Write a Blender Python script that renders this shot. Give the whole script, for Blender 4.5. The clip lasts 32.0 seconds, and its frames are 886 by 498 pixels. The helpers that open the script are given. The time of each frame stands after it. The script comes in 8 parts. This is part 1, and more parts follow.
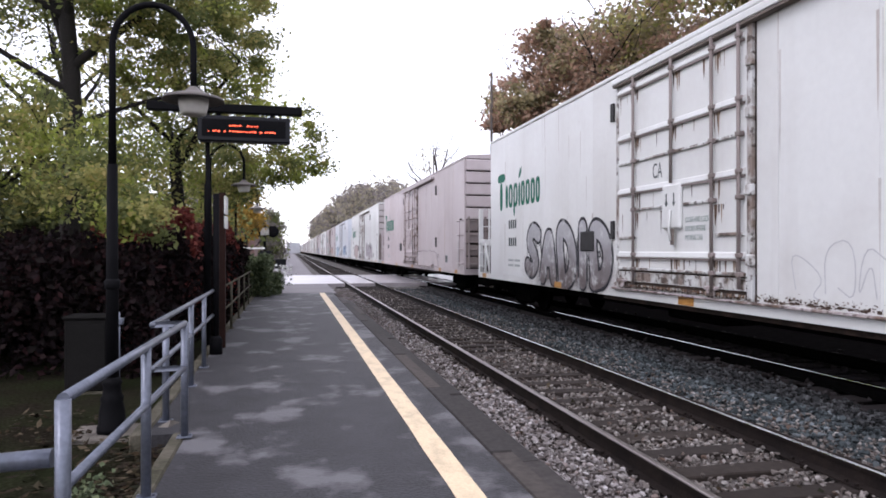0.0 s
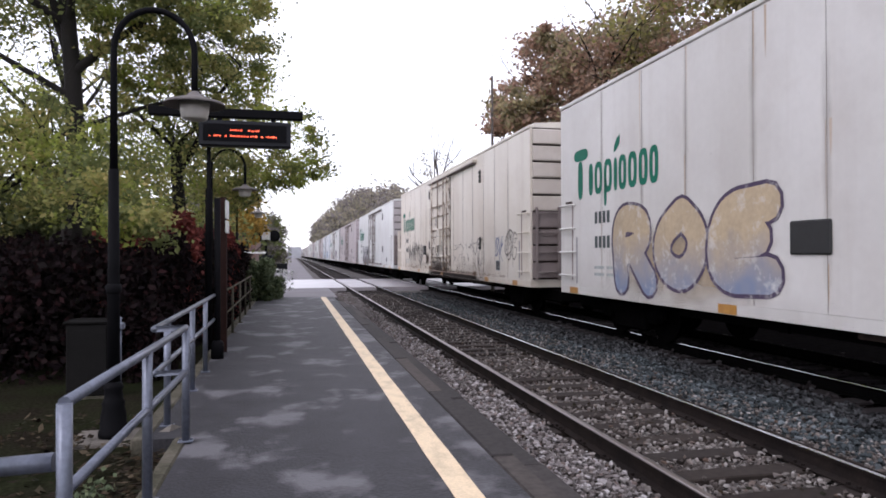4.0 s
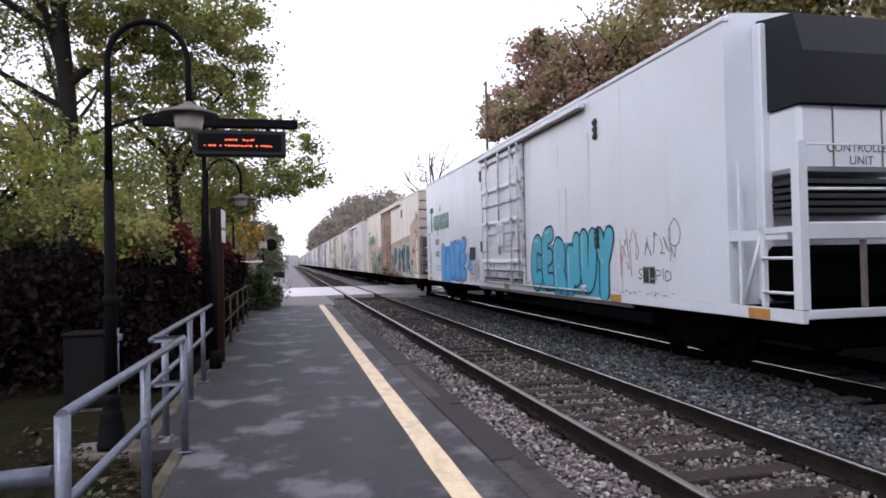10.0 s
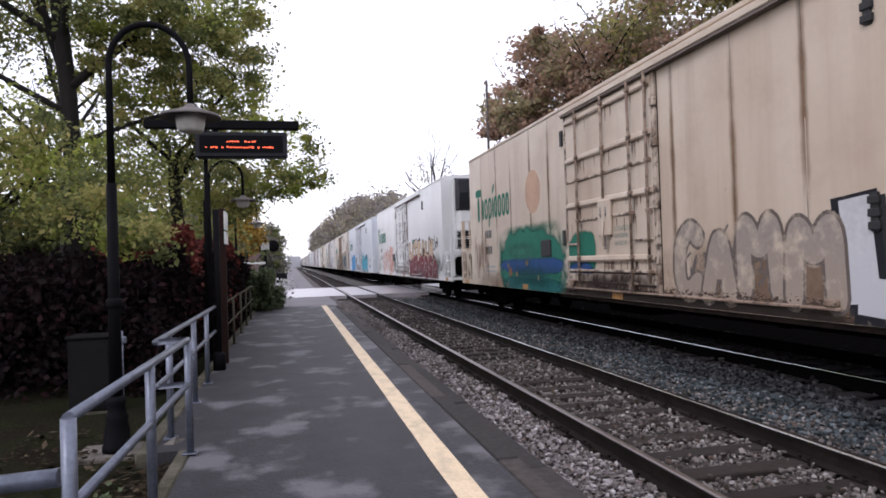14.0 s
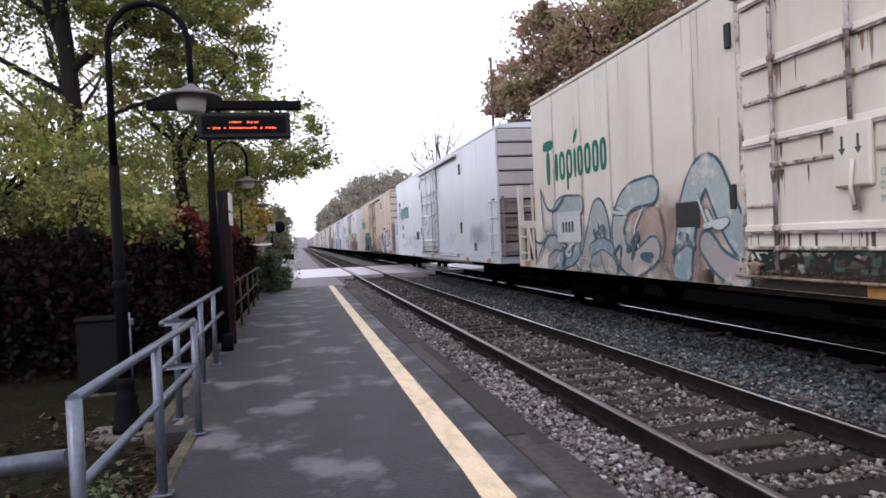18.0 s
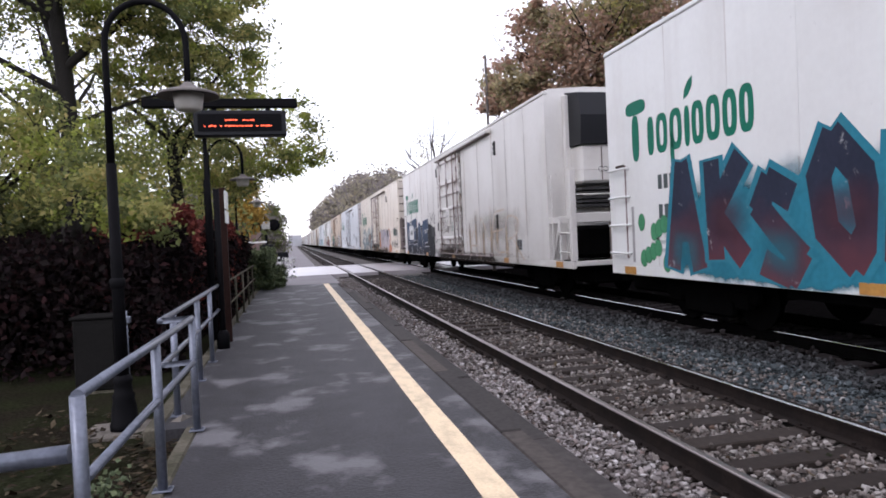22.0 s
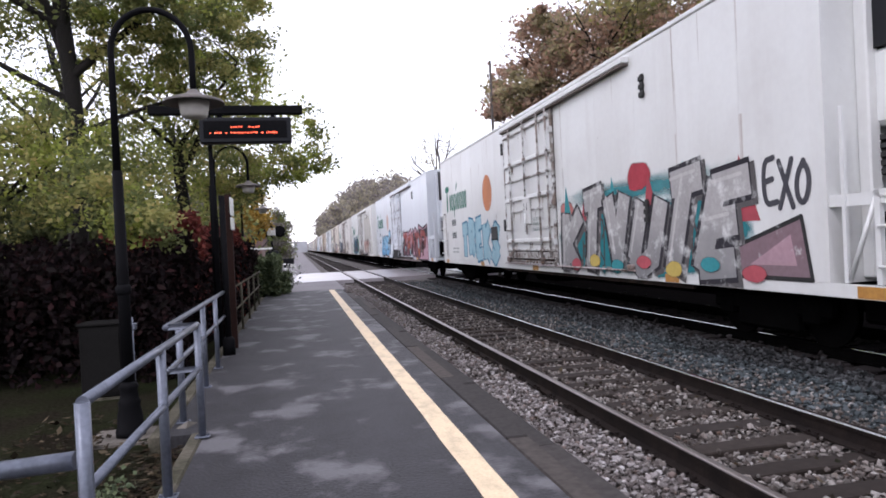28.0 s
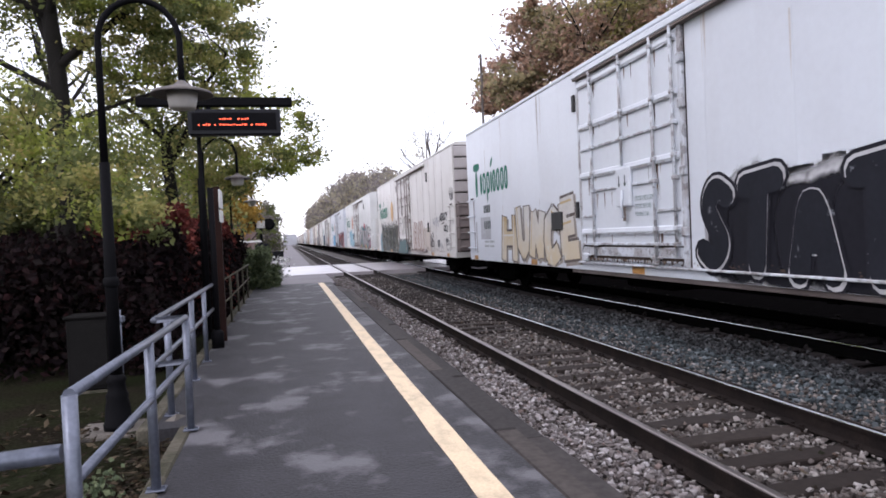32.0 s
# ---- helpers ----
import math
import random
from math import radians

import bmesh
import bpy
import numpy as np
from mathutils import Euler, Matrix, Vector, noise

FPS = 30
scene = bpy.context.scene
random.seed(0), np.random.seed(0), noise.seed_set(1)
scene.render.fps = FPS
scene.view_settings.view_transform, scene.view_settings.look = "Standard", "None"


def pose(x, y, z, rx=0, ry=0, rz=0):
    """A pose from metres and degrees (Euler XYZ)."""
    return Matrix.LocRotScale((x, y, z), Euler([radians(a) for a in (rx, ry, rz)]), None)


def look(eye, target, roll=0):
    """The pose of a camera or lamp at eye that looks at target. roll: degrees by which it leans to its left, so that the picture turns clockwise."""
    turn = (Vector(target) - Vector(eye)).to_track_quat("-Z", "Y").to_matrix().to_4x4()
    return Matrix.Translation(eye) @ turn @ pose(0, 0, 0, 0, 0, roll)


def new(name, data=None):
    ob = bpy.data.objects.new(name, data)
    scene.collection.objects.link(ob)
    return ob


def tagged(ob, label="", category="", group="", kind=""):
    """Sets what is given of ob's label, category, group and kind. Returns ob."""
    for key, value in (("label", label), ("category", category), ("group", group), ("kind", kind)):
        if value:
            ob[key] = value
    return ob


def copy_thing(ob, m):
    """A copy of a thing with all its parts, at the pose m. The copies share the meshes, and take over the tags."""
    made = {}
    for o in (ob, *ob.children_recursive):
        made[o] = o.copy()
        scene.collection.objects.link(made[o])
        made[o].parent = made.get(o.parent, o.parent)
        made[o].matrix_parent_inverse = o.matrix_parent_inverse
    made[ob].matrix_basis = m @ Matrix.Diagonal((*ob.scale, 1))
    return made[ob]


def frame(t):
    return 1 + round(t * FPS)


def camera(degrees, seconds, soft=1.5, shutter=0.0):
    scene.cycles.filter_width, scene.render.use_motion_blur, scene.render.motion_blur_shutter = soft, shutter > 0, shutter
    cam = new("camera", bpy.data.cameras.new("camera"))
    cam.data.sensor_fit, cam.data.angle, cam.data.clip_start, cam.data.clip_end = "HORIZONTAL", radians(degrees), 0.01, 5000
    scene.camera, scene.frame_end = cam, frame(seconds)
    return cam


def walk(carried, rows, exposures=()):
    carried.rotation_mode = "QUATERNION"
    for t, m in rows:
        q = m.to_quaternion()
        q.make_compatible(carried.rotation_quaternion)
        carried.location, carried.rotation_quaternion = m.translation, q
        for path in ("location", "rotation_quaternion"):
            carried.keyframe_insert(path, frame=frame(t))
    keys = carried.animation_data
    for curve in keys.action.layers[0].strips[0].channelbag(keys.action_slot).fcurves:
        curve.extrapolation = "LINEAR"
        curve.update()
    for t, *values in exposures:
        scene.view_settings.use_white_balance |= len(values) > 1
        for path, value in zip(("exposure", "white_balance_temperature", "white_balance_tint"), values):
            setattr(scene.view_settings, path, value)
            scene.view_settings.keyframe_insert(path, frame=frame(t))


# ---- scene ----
cam = camera(67.0, 32.0, 1.75)
PATH = [
    (0, (-0.001, -0.002, 1.521), (0.442, 1.948, 1.525), 0.0),
    (0.5, (-0.005, 0.0, 1.519), (0.441, 1.95, 1.527), -0.1),
    (1, (-0.002, -0.01, 1.522), (0.446, 1.939, 1.535), -0.0),
    (1.5, (-0.001, -0.011, 1.521), (0.441, 1.939, 1.538), -0.1),
    (2, (-0.003, -0.007, 1.521), (0.439, 1.944, 1.539), -0.2),
    (2.5, (-0.002, -0.016, 1.522), (0.434, 1.936, 1.538), -0.2),
    (3, (0.001, -0.012, 1.521), (0.44, 1.939, 1.539), -0.1),
    (3.5, (0.001, -0.009, 1.519), (0.44, 1.942, 1.535), -0.1),
    (5.5, (0.004, -0.004, 1.518), (0.445, 1.947, 1.532), -0.6),
    (6, (0.009, 0.003, 1.519), (0.449, 1.954, 1.522), -0.7),
    (6.5, (0.015, -0.001, 1.519), (0.457, 1.95, 1.519), -0.9),
    (7, (0.012, 0.001, 1.517), (0.449, 1.952, 1.511), -0.8),
    (7.5, (0.014, -0.006, 1.518), (0.456, 1.944, 1.518), -0.9),
    (8, (0.01, -0.001, 1.52), (0.448, 1.95, 1.528), -0.9),
    (8.5, (0.01, -0.004, 1.518), (0.451, 1.947, 1.534), -0.9),
    (9, (0.008, -0.004, 1.521), (0.447, 1.947, 1.533), -0.8),
    (9.5, (0.007, -0.014, 1.52), (0.443, 1.938, 1.547), -1.0),
    (10, (0.007, -0.021, 1.519), (0.455, 1.928, 1.551), -1.2),
    (10.5, (0.005, -0.019, 1.516), (0.448, 1.931, 1.543), -1.2),
    (11, (0.004, -0.017, 1.516), (0.447, 1.933, 1.544), -1.5),
    (11.5, (0.005, -0.016, 1.517), (0.447, 1.935, 1.54), -1.4),
    (12, (0.004, -0.007, 1.516), (0.445, 1.944, 1.535), -1.6),
    (12.5, (0.005, -0.017, 1.514), (0.452, 1.932, 1.534), -1.7),
    (13, (0.003, -0.017, 1.517), (0.444, 1.933, 1.544), -1.8),
    (13.5, (-0.002, -0.016, 1.516), (0.447, 1.932, 1.546), -1.8),
    (14, (0.001, -0.017, 1.516), (0.443, 1.934, 1.547), -1.8),
    (14.5, (0.001, -0.022, 1.514), (0.454, 1.925, 1.54), -1.9),
    (16.5, (0.007, -0.009, 1.51), (0.461, 1.938, 1.509), -2.1),
    (17, (0.012, -0.003, 1.509), (0.463, 1.945, 1.503), -2.2),
    (17.5, (0.019, 0.007, 1.506), (0.457, 1.958, 1.481), -2.5),
    (18, (0.022, 0.007, 1.505), (0.443, 1.962, 1.474), -2.6),
    (18.5, (0.013, 0.007, 1.505), (0.444, 1.96, 1.477), -2.4),
    (19, (0.015, 0.003, 1.505), (0.449, 1.955, 1.471), -2.4),
    (19.5, (0.012, 0.01, 1.506), (0.443, 1.963, 1.469), -2.4),
    (20, (0.011, -0.007, 1.504), (0.441, 1.946, 1.474), -2.5),
    (20.5, (0.009, -0.008, 1.502), (0.454, 1.941, 1.464), -2.5),
    (21, (0.004, -0.009, 1.501), (0.452, 1.94, 1.457), -2.5),
    (21.5, (0.0, -0.018, 1.503), (0.445, 1.931, 1.468), -2.6),
    (22, (-0.007, -0.023, 1.505), (0.43, 1.928, 1.467), -2.6),
    (22.5, (-0.003, -0.031, 1.499), (0.437, 1.92, 1.466), -2.6),
    (23, (0.001, -0.019, 1.5), (0.432, 1.934, 1.463), -3.0),
    (23.5, (0.005, -0.005, 1.498), (0.432, 1.948, 1.447), -2.9),
    (24, (0.008, -0.011, 1.497), (0.423, 1.944, 1.45), -3.0),
    (24.5, (0.004, -0.004, 1.498), (0.426, 1.95, 1.454), -3.0),
    (25, (0.005, -0.008, 1.497), (0.426, 1.947, 1.458), -3.0),
    (25.5, (0.001, -0.009, 1.497), (0.421, 1.946, 1.455), -2.8),
    (27.5, (0.0, -0.019, 1.5), (0.421, 1.936, 1.481), -2.9),
    (28, (-0.001, -0.02, 1.504), (0.421, 1.935, 1.484), -2.8),
    (28.5, (-0.005, -0.026, 1.498), (0.427, 1.927, 1.471), -2.7),
    (29, (-0.005, -0.029, 1.499), (0.429, 1.923, 1.475), -2.6),
    (29.5, (-0.002, -0.026, 1.498), (0.431, 1.927, 1.476), -2.5),
    (30, (0.006, -0.016, 1.499), (0.443, 1.936, 1.467), -2.9),
    (30.5, (0.008, -0.018, 1.497), (0.441, 1.934, 1.459), -2.9),
    (31, (0.004, -0.023, 1.501), (0.442, 1.928, 1.463), -2.8),
    (31.5, (0.005, -0.019, 1.5), (0.453, 1.93, 1.459), -2.7),
    (32, (0.002, -0.028, 1.503), (0.452, 1.92, 1.462), -2.6),
]
EXPOSURE = [(0, 0.08), (1, -0.08), (3, -0.08), (6, -0.12), (8, 0.0), (10, -0.14), (12, -0.27), (13, -0.2), (14, -0.2), (17, -0.14), (18, -0.14), (19, 0.0), (20, 0.05), (22, 0.02), (25, 0.1), (28, 0.04), (32, 0.05)]
walk(cam, [(t, look(e, g, r)) for t, e, g, r in PATH], [(t, s + 0.06, 6220, 19) for t, s in EXPOSURE])

# ---------------------------------------------------------------- light
world = bpy.data.worlds.new("overcast_sky")
scene.world = world
world.use_nodes = True
wn, wl = world.node_tree.nodes, world.node_tree.links
sky = wn.new("ShaderNodeTexSky")
sky.sky_type, sky.sun_disc = "NISHITA", False
sky.sun_elevation, sky.sun_rotation = radians(38), radians(245)
dim = wn.new("ShaderNodeMix")
dim.data_type = "RGBA"
dim.inputs[0].default_value = 0.965
wl.new(sky.outputs[0], dim.inputs[6])
dim.inputs[7].default_value = (0.97, 0.965, 1.0, 1)
wl.new(dim.outputs[2], wn["Background"].inputs[0])
wn["Background"].inputs[1].default_value = 1.55

sun_data = bpy.data.lights.new("sun", "SUN")
sun_data.energy, sun_data.angle, sun_data.color = 0.7, radians(14), (1, 0.97, 0.93)
sun = new("sun", sun_data)
sun.matrix_world = look((-30, -18, 34), (0, 6, 0))

RNG = np.random.default_rng(7)


# ---------------------------------------------------------------- materials
def shade(name, color, rough=0.7, metal=0.0, vary=0.25, scale=3.0, grain=60.0, bump=0.2, tint=None, stretch=(1, 1, 1), spots=0.5, shine=0.5):
    """A surface with large stains towards tint and fine grain, in object space."""
    m = bpy.data.materials.new(name)
    m.use_nodes = True
    n, l = m.node_tree.nodes, m.node_tree.links
    bsdf = n["Principled BSDF"]
    co = n.new("ShaderNodeTexCoord")
    mp = n.new("ShaderNodeMapping")
    mp.inputs["Scale"].default_value = stretch
    l.new(co.outputs["Object"], mp.inputs[0])
    big = n.new("ShaderNodeTexNoise")
    big.inputs["Scale"].default_value, big.inputs["Detail"].default_value = scale, 5
    l.new(mp.outputs[0], big.inputs[0])
    fine = n.new("ShaderNodeTexNoise")
    fine.inputs["Scale"].default_value, fine.inputs["Detail"].default_value = grain, 4
    l.new(co.outputs["Object"], fine.inputs[0])
    ramp = n.new("ShaderNodeValToRGB")
    ramp.color_ramp.elements[0].position, ramp.color_ramp.elements[1].position = spots - 0.12, spots + 0.22
    tint = tint or tuple(c * (1 - vary) for c in color)
    ramp.color_ramp.elements[0].color = (*color, 1)
    ramp.color_ramp.elements[1].color = (*tint, 1)
    l.new(big.outputs[0], ramp.inputs[0])
    mul = n.new("ShaderNodeMix")
    mul.data_type, mul.blend_type = "RGBA", "MULTIPLY"
    mul.inputs[0].default_value = 1.0
    r2 = n.new("ShaderNodeValToRGB")
    r2.color_ramp.elements[0].position, r2.color_ramp.elements[1].position = 0.3, 0.7
    low = 1 - vary
    r2.color_ramp.elements[0].color = (low, low, low, 1)
    l.new(fine.outputs[0], r2.inputs[0])
    l.new(ramp.outputs[0], mul.inputs[6])
    l.new(r2.outputs[0], mul.inputs[7])
    l.new(mul.outputs[2], bsdf.inputs["Base Color"])
    bsdf.inputs["Roughness"].default_value, bsdf.inputs["Metallic"].default_value = rough, metal
    bsdf.inputs["Specular IOR Level"].default_value = shine
    if bump:
        b = n.new("ShaderNodeBump")
        b.inputs["Strength"].default_value, b.inputs["Distance"].default_value = bump, 0.01
        l.new(fine.outputs[0], b.inputs["Height"])
        l.new(b.outputs[0], bsdf.inputs["Normal"])
    return m


def many(name, colors, rough=0.8, island=True, lucent=0.0, bump_scale=0, shine=0.25):
    """One surface whose separate pieces take one of the colours each."""
    m = bpy.data.materials.new(name)
    m.use_nodes = True
    n, l = m.node_tree.nodes, m.node_tree.links
    bsdf = n["Principled BSDF"]
    src = n.new("ShaderNodeNewGeometry" if island else "ShaderNodeObjectInfo")
    ramp = n.new("ShaderNodeValToRGB")
    els = ramp.color_ramp.elements
    while len(els) < len(colors):
        els.new(0.5)
    for i, c in enumerate(colors):
        els[i].position = i / (len(colors) - 1)
        els[i].color = (*c, 1)
    l.new(src.outputs["Random Per Island" if island else "Random"], ramp.inputs[0])
    out = ramp.outputs[0]
    if bump_scale:
        co = n.new("ShaderNodeTexCoord")
        no = n.new("ShaderNodeTexNoise")
        no.inputs["Scale"].default_value, no.inputs["Detail"].default_value = bump_scale, 5
        l.new(co.outputs["Object"], no.inputs[0])
        mul = n.new("ShaderNodeMix")
        mul.data_type, mul.blend_type = "RGBA", "MULTIPLY"
        mul.inputs[0].default_value = 0.8
        l.new(out, mul.inputs[6])
        l.new(no.outputs[0], mul.inputs[7])
        out = mul.outputs[2]
        b = n.new("ShaderNodeBump")
        b.inputs["Strength"].default_value = 0.5
        l.new(no.outputs[0], b.inputs["Height"])
        l.new(b.outputs[0], bsdf.inputs["Normal"])
    l.new(out, bsdf.inputs["Base Color"])
    bsdf.inputs["Roughness"].default_value = rough
    bsdf.inputs["Specular IOR Level"].default_value = shine
    if lucent:
        tr = n.new("ShaderNodeBsdfTranslucent")
        l.new(out, tr.inputs[0])
        mx = n.new("ShaderNodeMixShader")
        mx.inputs[0].default_value = lucent
        l.new(bsdf.outputs[0], mx.inputs[1])
        l.new(tr.outputs[0], mx.inputs[2])
        l.new(mx.outputs[0], n["Material Output"].inputs[0])
    return m


def glow(name, color, strength):
    m = bpy.data.materials.new(name)
    m.use_nodes = True
    b = m.node_tree.nodes["Principled BSDF"]
    b.inputs["Base Color"].default_value = (*color, 1)
    b.inputs["Emission Color"].default_value = (*color, 1)
    b.inputs["Emission Strength"].default_value = strength
    return m




def paint(name, color, tint, rough, dirt, amount, rusted=False):
    """Weathered car paint: cloudy fading, soft dirt runs, scattered chips and slightly wavy sheet metal."""
    m = shade(name, color, rough, 0, 0.04, 0.5, 9, 0, tint, (1, 0.9, 0.6), 0.5)
    n, l = m.node_tree.nodes, m.node_tree.links
    bsdf = n["Principled BSDF"]
    co, info, add = n.new("ShaderNodeTexCoord"), n.new("ShaderNodeObjectInfo"), n.new("ShaderNodeVectorMath")
    far = n.new("ShaderNodeMath")
    far.operation = "MULTIPLY"
    far.inputs[1].default_value = 53.0
    l.new(info.outputs["Random"], far.inputs[0])
    l.new(co.outputs["Object"], add.inputs[0])
    l.new(far.outputs[0], add.inputs[1])
    for node in list(n):
        if node.bl_idname == "ShaderNodeMapping":
            l.new(add.outputs[0], node.inputs[0])
    base = bsdf.inputs["Base Color"].links[0].from_socket
    dark = tuple(c * 0.35 for c in dirt)
    layers = [((1, 2.4, 0.16), 0.9, 4, 0.52, 0.86, amount * 0.75, dirt), ((1, 0.7, 0.9), 1.1, 6, 0.52, 0.80, amount * 0.6, dirt), ((1, 1, 1), 5.0, 6, 0.70, 0.78, min(1.0, amount), dark)]
    if rusted:
        layers = [((1, 1.6, 0.8), 2.2, 7, 0.44, 0.60, amount, dirt), ((1, 1, 1), 7.0, 6, 0.53, 0.60, amount, dark)]
    for stretch, scale, detail, lo, hi, top, tone in layers:
        mp = n.new("ShaderNodeMapping")
        mp.inputs["Scale"].default_value = stretch
        l.new(add.outputs[0], mp.inputs[0])
        no = n.new("ShaderNodeTexNoise")
        no.inputs["Scale"].default_value, no.inputs["Detail"].default_value, no.inputs["Roughness"].default_value = scale, detail, 0.6
        l.new(mp.outputs[0], no.inputs[0])
        r = n.new("ShaderNodeMapRange")
        r.inputs[1].default_value, r.inputs[2].default_value, r.inputs[4].default_value = lo, hi, top
        l.new(no.outputs[0], r.inputs[0])
        mx = n.new("ShaderNodeMix")
        mx.data_type = "RGBA"
        l.new(r.outputs[0], mx.inputs[0])
        l.new(base, mx.inputs[6])
        mx.inputs[7].default_value = (*tone, 1)
        base = mx.outputs[2]
    l.new(base, bsdf.inputs["Base Color"])
    wave = n.new("ShaderNodeTexNoise")
    wave.inputs["Scale"].default_value, wave.inputs["Detail"].default_value = 1.1, 1
    l.new(add.outputs[0], wave.inputs[0])
    b = n.new("ShaderNodeBump")
    b.inputs["Strength"].default_value, b.inputs["Distance"].default_value = 0.35, 0.05
    l.new(wave.outputs[0], b.inputs["Height"])
    l.new(b.outputs[0], bsdf.inputs["Normal"])
    return m


TONE = {"white": (0.685, 0.70, 0.69), "blue": (0.62, 0.66, 0.705), "cream": (0.665, 0.62, 0.54), "tan": (0.60, 0.51, 0.405), "pink": (0.48, 0.43, 0.435), "brown": (0.36, 0.265, 0.195), "grey": (0.63, 0.62, 0.595)}
PAINT = {
    "white": paint("paint_white", TONE["white"], (0.61, 0.615, 0.60), 0.36, (0.36, 0.32, 0.295), 0.30),
    "blue": paint("paint_cool_white", TONE["blue"], (0.57, 0.60, 0.64), 0.32, (0.38, 0.37, 0.37), 0.20),
    "cream": paint("paint_cream", TONE["cream"], (0.58, 0.52, 0.435), 0.42, (0.36, 0.27, 0.19), 0.42),
    "tan": paint("paint_tan", TONE["tan"], (0.49, 0.39, 0.29), 0.48, (0.28, 0.17, 0.105), 0.6),
    "pink": paint("paint_dusty", TONE["pink"], (0.40, 0.345, 0.345), 0.48, (0.24, 0.19, 0.18), 0.5),
    "brown": paint("paint_rusty_brown", TONE["brown"], (0.25, 0.165, 0.115), 0.55, (0.12, 0.07, 0.05), 0.7),
    # dirt and rust, plus the shade between coupled cars in the colour
    "dirty": paint("paint_dirty_end", (0.25, 0.21, 0.20), (0.15, 0.122, 0.11), 0.6, (0.06, 0.045, 0.04), 0.8),
    # end walls: side paints darkened, the next car's shade put into them
    "end": paint("paint_end_wall", (0.43, 0.405, 0.40), (0.36, 0.33, 0.32), 0.5, (0.22, 0.18, 0.16), 0.5),
    "end_cream": paint("paint_end_cream", (0.55, 0.505, 0.45), (0.47, 0.42, 0.36), 0.5, (0.26, 0.19, 0.14), 0.5),
    "grey": paint("paint_grey_white", TONE["grey"], (0.52, 0.505, 0.475), 0.42, (0.33, 0.275, 0.24), 0.36),
}
# the same paints where rust breaks through, on bars, brackets and edges
for hue, strength in (("white", 0.85), ("blue", 0.5), ("cream", 0.85), ("tan", 0.9), ("pink", 0.9), ("brown", 0.8), ("grey", 0.85)):
    PAINT[hue + "_rusted"] = paint("paint_%s_rusted" % hue, tuple(c * 0.93 for c in TONE[hue]), tuple(c * 0.75 for c in TONE[hue]), 0.6, (0.15, 0.095, 0.065), strength, True)
PAINT["dirty_rusted"] = PAINT["dirty"]
M_STEEL = shade("rail_polished_steel", (0.74, 0.75, 0.77), 0.15, 1.0, 0.06, 1.5, 40, 0, (0.72, 0.72, 0.74), (1, 0.3, 1), 0.6)
# steel of the left rail: its weaker glint is put into the colour
M_STEEL_DULL = shade("rail_steel_weak_glint", (0.30, 0.27, 0.25), 0.35, 1.0, 0.15, 1.5, 40, 0.05, (0.20, 0.17, 0.155), (1, 0.3, 1))
M_RAILRUST = shade("rail_rust", (0.014, 0.011, 0.010), 0.9, 0, 0.3, 4, 50, 0.3, (0.026, 0.019, 0.016), shine=0.1)
M_TIE = many("tie_weathered_timber", [(0.03, 0.022, 0.018), (0.05, 0.038, 0.031), (0.038, 0.03, 0.026)], 0.9, False, 0, 14)
M_STONE = many("ballast_stone", [(0.038, 0.030, 0.026), (0.095, 0.080, 0.072), (0.18, 0.163, 0.15), (0.055, 0.044, 0.038), (0.33, 0.31, 0.292), (0.10, 0.068, 0.052)], 0.9)
M_STONE_L = many("ballast_stone_pale", [(0.07, 0.058, 0.054), (0.14, 0.124, 0.118), (0.25, 0.23, 0.225), (0.09, 0.074, 0.068), (0.42, 0.40, 0.395), (0.14, 0.10, 0.085)], 0.9)
M_STONE_B = many("ballast_stone_blue", [(0.0135, 0.017, 0.0185), (0.034, 0.042, 0.045), (0.065, 0.078, 0.083), (0.02, 0.026, 0.028), (0.145, 0.165, 0.175)], 0.85)
# stones under and beside the train carry its shade in their colour
M_STONE_D = many("ballast_stone_shaded", [(0.014, 0.0125, 0.0125), (0.026, 0.023, 0.023), (0.045, 0.041, 0.042)], 1.0, shine=0.0)
M_STONE_S = many("ballast_stone_part_shade", [(0.012, 0.0125, 0.013), (0.026, 0.027, 0.028), (0.05, 0.051, 0.053), (0.085, 0.088, 0.09)], 0.95, shine=0.1)
M_BED = shade("ballast_bed", (0.12, 0.106, 0.098), 0.95, 0, 0.6, 6, 22, 0.9, (0.06, 0.052, 0.047))
# black bed: the shade below the train is put into the colour
M_BED2 = shade("ballast_bed_shaded", (0.007, 0.0065, 0.0065), 1.0, 0, 0.5, 6, 45, 0.9, shine=0.0)
M_ROAD = shade("crossing_pavement", (0.40, 0.375, 0.39), 0.3, 0, 0.2, 0.6, 30, 0.1, (0.27, 0.25, 0.26))
M_LANE = shade("service_lane", (0.17, 0.155, 0.165), 0.7, 0, 0.3, 0.5, 30, 0.2)
M_GROUND = shade("ground_soil_and_litter", (0.022, 0.019, 0.014), 1.0, 0, 0.6, 1.2, 30, 0.8, (0.024, 0.03, 0.014), shine=0.0)
M_YELLOW = shade("yellow_line_paint", (0.74, 0.585, 0.38), 0.6, 0, 0.2, 7, 50, 0.2, (0.44, 0.35, 0.23), (1, 0.5, 1), 0.58)
M_EDGE = many("edge_board_dark", [(0.075, 0.066, 0.062), (0.05, 0.045, 0.043), (0.10, 0.085, 0.075)], 0.85, False, 0, 16)
M_CURB = shade("old_concrete", (0.13, 0.118, 0.092), 0.95, 0, 0.4, 4, 40, 0.5, (0.045, 0.045, 0.028), shine=0.1)
